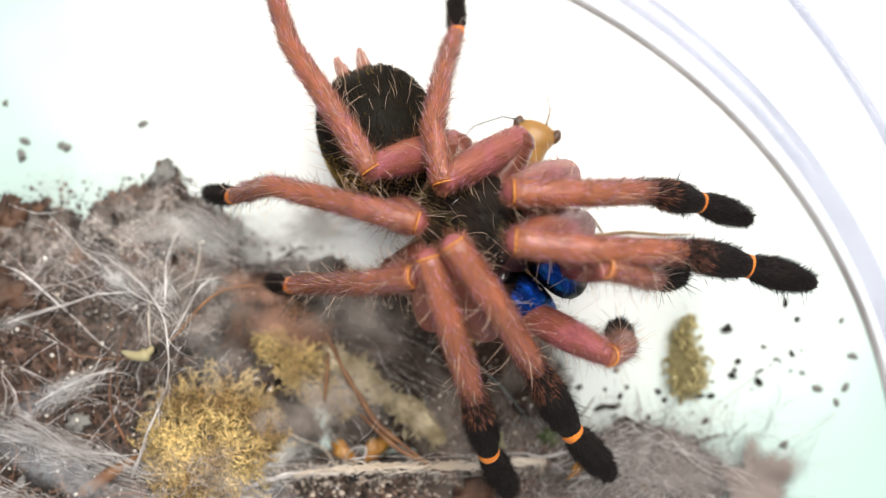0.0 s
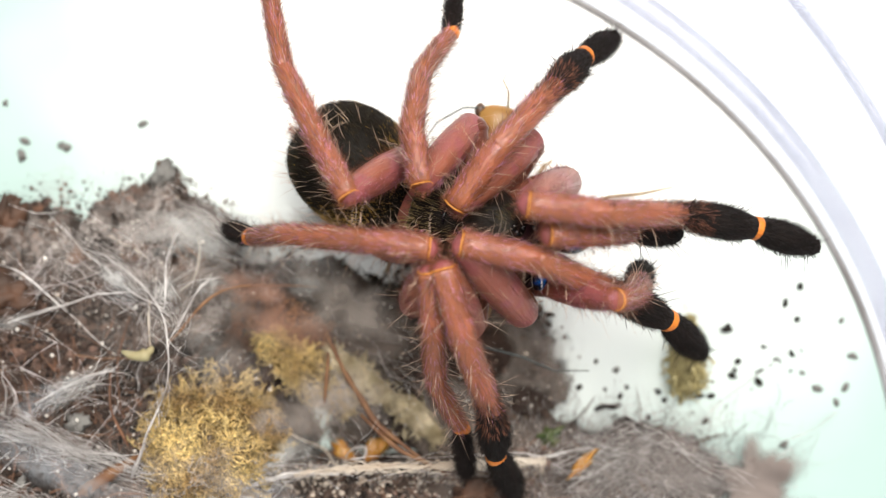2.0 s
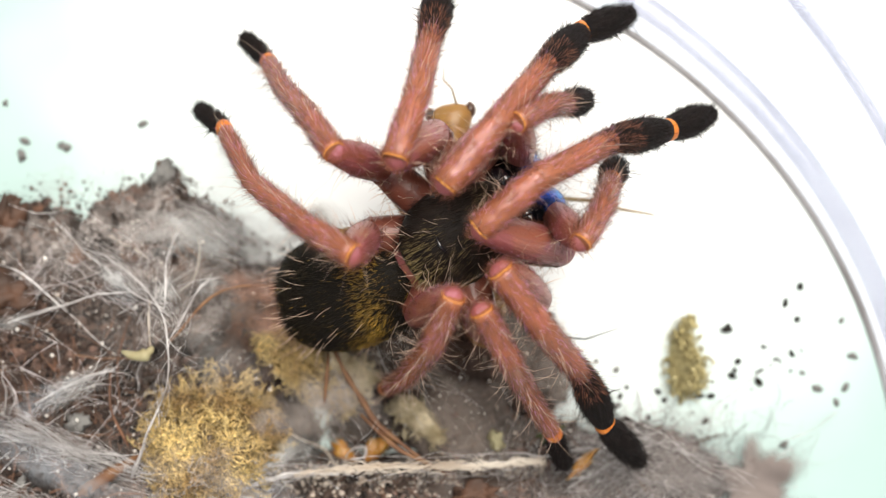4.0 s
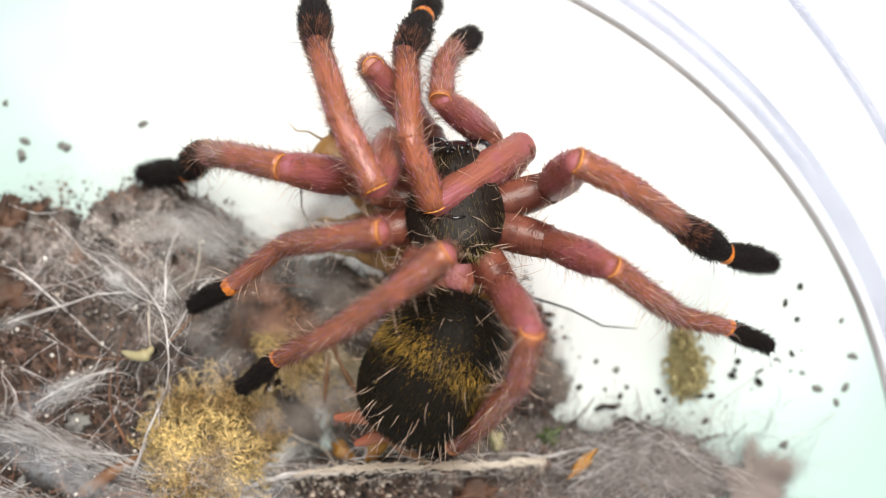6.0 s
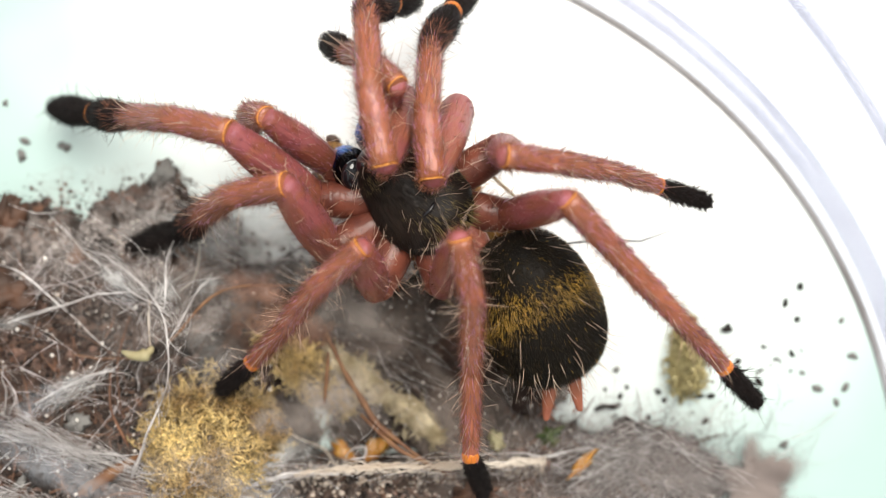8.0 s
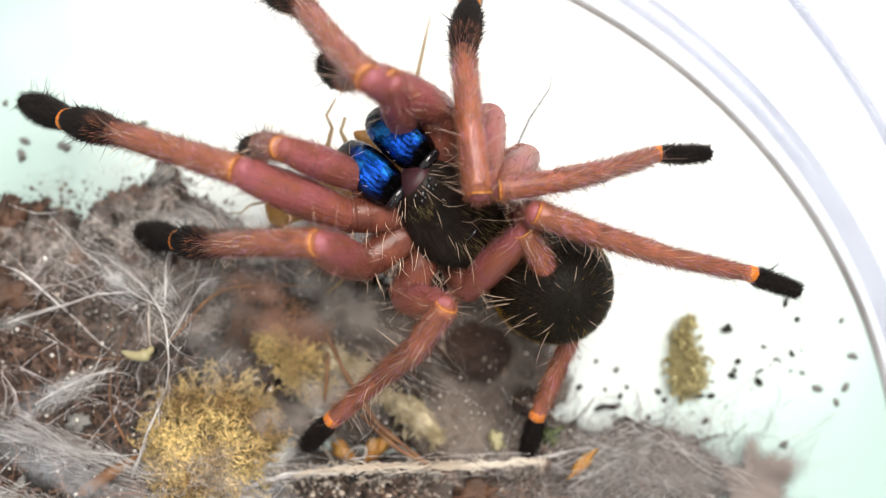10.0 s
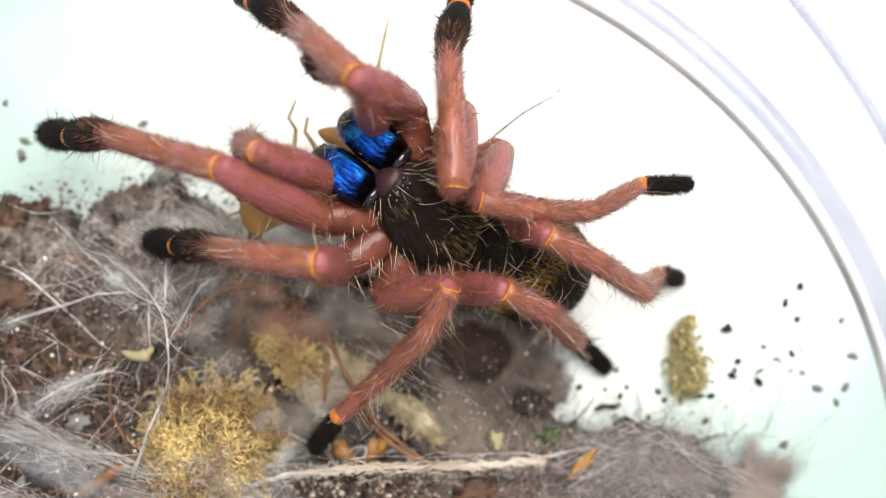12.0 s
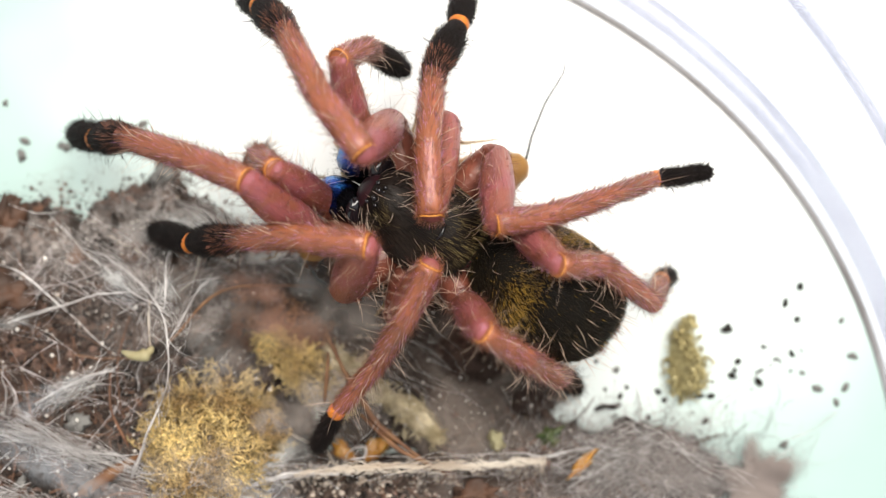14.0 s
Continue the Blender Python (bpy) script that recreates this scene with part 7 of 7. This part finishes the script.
        "tarsus": [(75.2, -60.2), (69.2, -65.2), (52.2, -63.3), (8.1, -68.2), (17, -38.1), (18, -45.2), (-2, -50.1), (8, -49.1), (-102.4, -68.6), (-114.1, -74.6), (-24.6, -62), (41.4, -56.2), (88, -84), (32.7, -68.1), (17.8, -69), (113.1, -72.2), (115.9, -71.1), (140.6, -70.1), (132.7, -70.1), (138.5, -69.1), (131.3, -70.2), (104.1, -75.2), (80.8, -75.2), (56.8, -70.1)],
    },
    "PR": {
        "femur": [(14.5, 20), (18.9, 20.4), (13.8, 20.9), (8.9, 25.4), (4.5, 50.8), (-75.3, 66.8), (-91.6, 51), (-91.7, 53.6), (100.8, 76.3), (102.3, 74.9), (106, 60.4), (103.4, 75.9), (118.8, 85.9), (-120.3, 80.1), (-124.9, 68.2), (-9.4, 46.3), (-6.1, 47.1), (-12.7, 42.7), (-18.1, 45.6), (-16.1, 53.4), (-29.4, 59.8), (-73.7, 57.5), (-83.1, 54.8), (-48.7, 42.7)],
        "patella": [(93.7, -68.6), (101.7, -72.4), (71.7, -72.7), (42.2, -74.6), (32, -63.4), (17, -59.2), (30.9, -60.1), (28.4, -55.5), (18, -14.1), (26, -37), (-2, -17), (-16, -25.1), (-25, -38.1), (0, -24.2), (-5, -29.1), (54.9, -76.4), (59.9, -76.4), (28.4, -77.5), (32.5, -77.5), (-7.3, -75.4), (-39.3, -66.3), (-33.2, -58.3), (-30.1, -53.3), (-107.4, -58.7)],
        "tibia": [(162, -75.2), (172.9, -71.3), (157.1, -76.3), (152.9, -79.3), (89.8, -78.1), (72, -69.1), (65, -65), (57.3, -65), (14, -36), (18, -61), (-14, -38), (-24, -48), (-28, -62), (8, -46.1), (11, -50), (141.5, -70.1), (146.4, -69.1), (139.7, -74), (133.7, -72.1), (148.8, -80), (-111.7, -86.9), (7.8, -76.2), (3.9, -70.1), (-86, -79.1)],
        "tarsus": [(151.1, -68.4), (152.1, -52.8), (150.1, -61.8), (145, -63.9), (85.9, -75.2), (60, -74.1), (109.2, -65), (98.7, -67.3), (-24, -37), (14, -42), (-27, -35), (-51.9, -44), (-48.9, -52), (-5, -40.1), (0, -50), (-32.8, -78.3), (-17.5, -77.4), (-6.3, -76.4), (-36.8, -77.3), (-41.9, -81.2), (-111.3, -75.1), (-1.2, -76.1), (-2.1, -70.1), (-173.6, -50.3)],
    },
}

# middle and turn of the prey
PREY = [
    (0, 4.2, 0.0, 5.5, 69), (1, 4.3, -0.2, 5.5, 69), (1.5, 4.2, 0.0, 5.5, 71), (2, 3.0, 0.8, 5.5, 80), (2.5, 2.8, 1.0, 5.5, 85), (3.2, 3.0, 0.8, 5.5, 87),
    (5.3, 0.0, 1.3, 5.5, 130), (6, -1.6, 1.8, 5.5, 142), (7, -0.9, 2.8, 5.5, 148), (8, 0.0, 3.5, 5.5, 157),
    (10.3, -4.2, 5.2, 5.5, 190), (11, -5.1, 5.7, 5.5, 194), (12, -6.1, 5.7, 5.5, 195), (13, -4.0, 5.0, 5.5, 197), (14, -1.6, 4.2, 5.5, 200),
]


# where the prey's tail feeler points
FEELER_SWING = [(0, -40), (1.5, -30), (2, -12), (2.5, -4), (3, 6), (3.2, 8), (5.3, -2), (5.5, -4), (6, -16), (6.5, -22), (7, 2), (8, 8), (10.3, 70), (10.5, 60), (11, 12), (11.5, -10), (12, 40), (12.5, 110), (13, 72), (14, 70)]


def glide(times, values):
    """A smooth curve through values that never swings past them. Returns a function of time."""
    n = len(times)
    gap = [times[i + 1] - times[i] for i in range(n - 1)]
    slope = [(values[i + 1] - values[i]) / gap[i] for i in range(n - 1)]
    tangent = [0.0] * n
    for i in range(1, n - 1):
        a, b = slope[i - 1], slope[i]
        if a * b > 0:
            w1, w2 = 2 * gap[i] + gap[i - 1], gap[i] + 2 * gap[i - 1]
            tangent[i] = (w1 + w2) / (w1 / a + w2 / b)

    def at(t):
        i = 0
        while i < n - 2 and t > times[i + 1]:
            i += 1
        u = (t - times[i]) / gap[i]
        h = gap[i]
        return ((2 * u ** 3 - 3 * u ** 2 + 1) * values[i] + (u ** 3 - 2 * u ** 2 + u) * h * tangent[i]
                + (3 * u ** 2 - 2 * u ** 3) * values[i + 1] + (u ** 3 - u ** 2) * h * tangent[i + 1])
    return at


def curves(times, rows):
    made = [glide(times, [r[k] for r in rows]) for k in range(len(rows[0]))]
    return lambda t: [c(t) for c in made]


def heading(turn, rise):
    a, b = radians(turn), radians(rise)
    return Vector((math.cos(a) * math.cos(b), math.sin(a) * math.cos(b), math.sin(b)))


def along(d, side):
    """The turn that lays +x along d with +y towards side."""
    d = d.normalized()
    y = side - d * side.dot(d)
    y.normalize()
    z = d.cross(y)
    return Matrix((d, y, z)).transposed().to_4x4()


def motions():
    steps = [i / 10 for i in range(141)]
    place, turn, tail = curves(TIMES, BODY_PLACE), curves(TIMES, BODY_TURN), curves(TIMES, ABDOMEN_PLACE)
    lie = curves(TIMES, ABDOMEN_LIE)
    trunk = {}
    for t in steps:
        (x, y), (yaw, rise) = place(t), turn(t)
        trunk[t] = Matrix.Translation((x * MM, y * MM, 13 * MM)) @ pose(0, 0, 0, 0, 0, yaw) @ pose(0, 0, 0, 0, -rise, 0)
    walk(spider, [(t, trunk[t]) for t in steps])
    # the jaws fold down as the front of the body sinks
    for jaw, side in spider_jaws:
        walk(jaw, [(t, pose(4.6 * MM, side * 1.78 * MM, 0.4 * MM, 0, 26 + min(46, max(0, (10 - turn(t)[1]) * 1.5)), 0)) for t in steps])
    rows = []
    for t in steps:
        x, y = tail(t)
        waist = trunk[t] @ Vector((-4.8 * MM, 0, -0.5 * MM))
        reach = math.hypot(x * MM - waist.x, y * MM - waist.y)
        drop = math.sqrt(max(0.0, (6.0 * MM) ** 2 - reach ** 2))
        middle = trunk[t].inverted() @ Vector((x * MM, y * MM, max(waist.z - drop, 7.0 * MM)))
        a, fall = radians(lie(t)[0]), -radians(lie(t)[1])
        back = Vector((math.cos(a) * math.cos(fall), math.sin(a) * math.cos(fall), math.sin(fall)))
        d = trunk[t].to_3x3().inverted() @ -back
        across = trunk[t].to_3x3().inverted() @ Vector((math.sin(a), -math.cos(a), 0))
        rows.append((t, Matrix.Translation(middle) @ along(d, across)))
    walk(abdomen, rows)
    # the spinnerets hang, then reach out and swing aside as the spider turns
    hang, aside = glide([0, 3, 5.3, 6.5, 8, 10.3, 14], [64, 70, 20, 0, -4, 65, 65]), glide([0, 3.2, 5.3, 6.5, 7.5, 14], [0, 0, 40, 46, 20, 20])
    for sp, s in spinnerets:
        walk(sp, [(t, pose(-5.7 * MM, s * 0.8 * MM, -1.2 * MM, 0, hang(t), 180 - s * 9 - aside(t))) for t in steps])
    for limb, pieces in LEGS.items():
        pair = "P" if limb[0] == "P" else limb[1]
        side = 1 if "L" in limb else -1
        a, r = radians(HIP_ANGLE[pair]), HIP_REACH[pair]
        hip = Vector((r * math.cos(a), side * r * 0.95 * math.sin(a), HIP_HEIGHT[pair]))
        ways = {name: curves(TIMES, [tuple(heading(*row)) for row in GAIT[limb][name]]) for name in pieces}
        rows = {name: [] for name in pieces}
        for t in steps:
            ds = {name: Vector(ways[name](t)).normalized() for name in pieces}
            span = sum((ds[n] * LENGTHS[pair][n] for n in pieces), Vector())
            flat = Vector((-span.y, span.x, 0)).normalized()
            joint = hip.copy()
            for name in pieces:
                rows[name].append((t, Matrix.Translation(joint * MM) @ along(ds[name], flat)))
                joint = joint + ds[name] * LENGTHS[pair][name]
        for name, piece in pieces.items():
            walk(piece, rows[name])
    held = curves([r[0] for r in PREY], [r[1:] for r in PREY])
    rows = []
    for t in steps:
        x, y, z, yaw = held(t)
        rows.append((t, pose(x * MM, y * MM, z * MM, 0, 0, yaw)))
    walk(cricket, rows)
    # the hind shin folds in, later the middle one stretches out
    folds = (glide([0, 3.2, 5.3, 14], [0, 0, -125, -125]), glide([0, 8.2, 10.3, 12, 14], [62, 62, -119, -116, -122]))
    for (shin_part, knee), fold in zip(kicking_shins, folds):
        walk(shin_part, [(t, pose(*(c * MM for c in knee), 0, 0, fold(t))) for t in steps])
    swing = curves([r[0] for r in FEELER_SWING], [r[1:] for r in FEELER_SWING])
    walk(tail_feeler, [(t, pose(-9.3 * MM, 0, 0.3 * MM, 0, 0, swing(t)[0] - held(t)[3])) for t in steps])


motions()
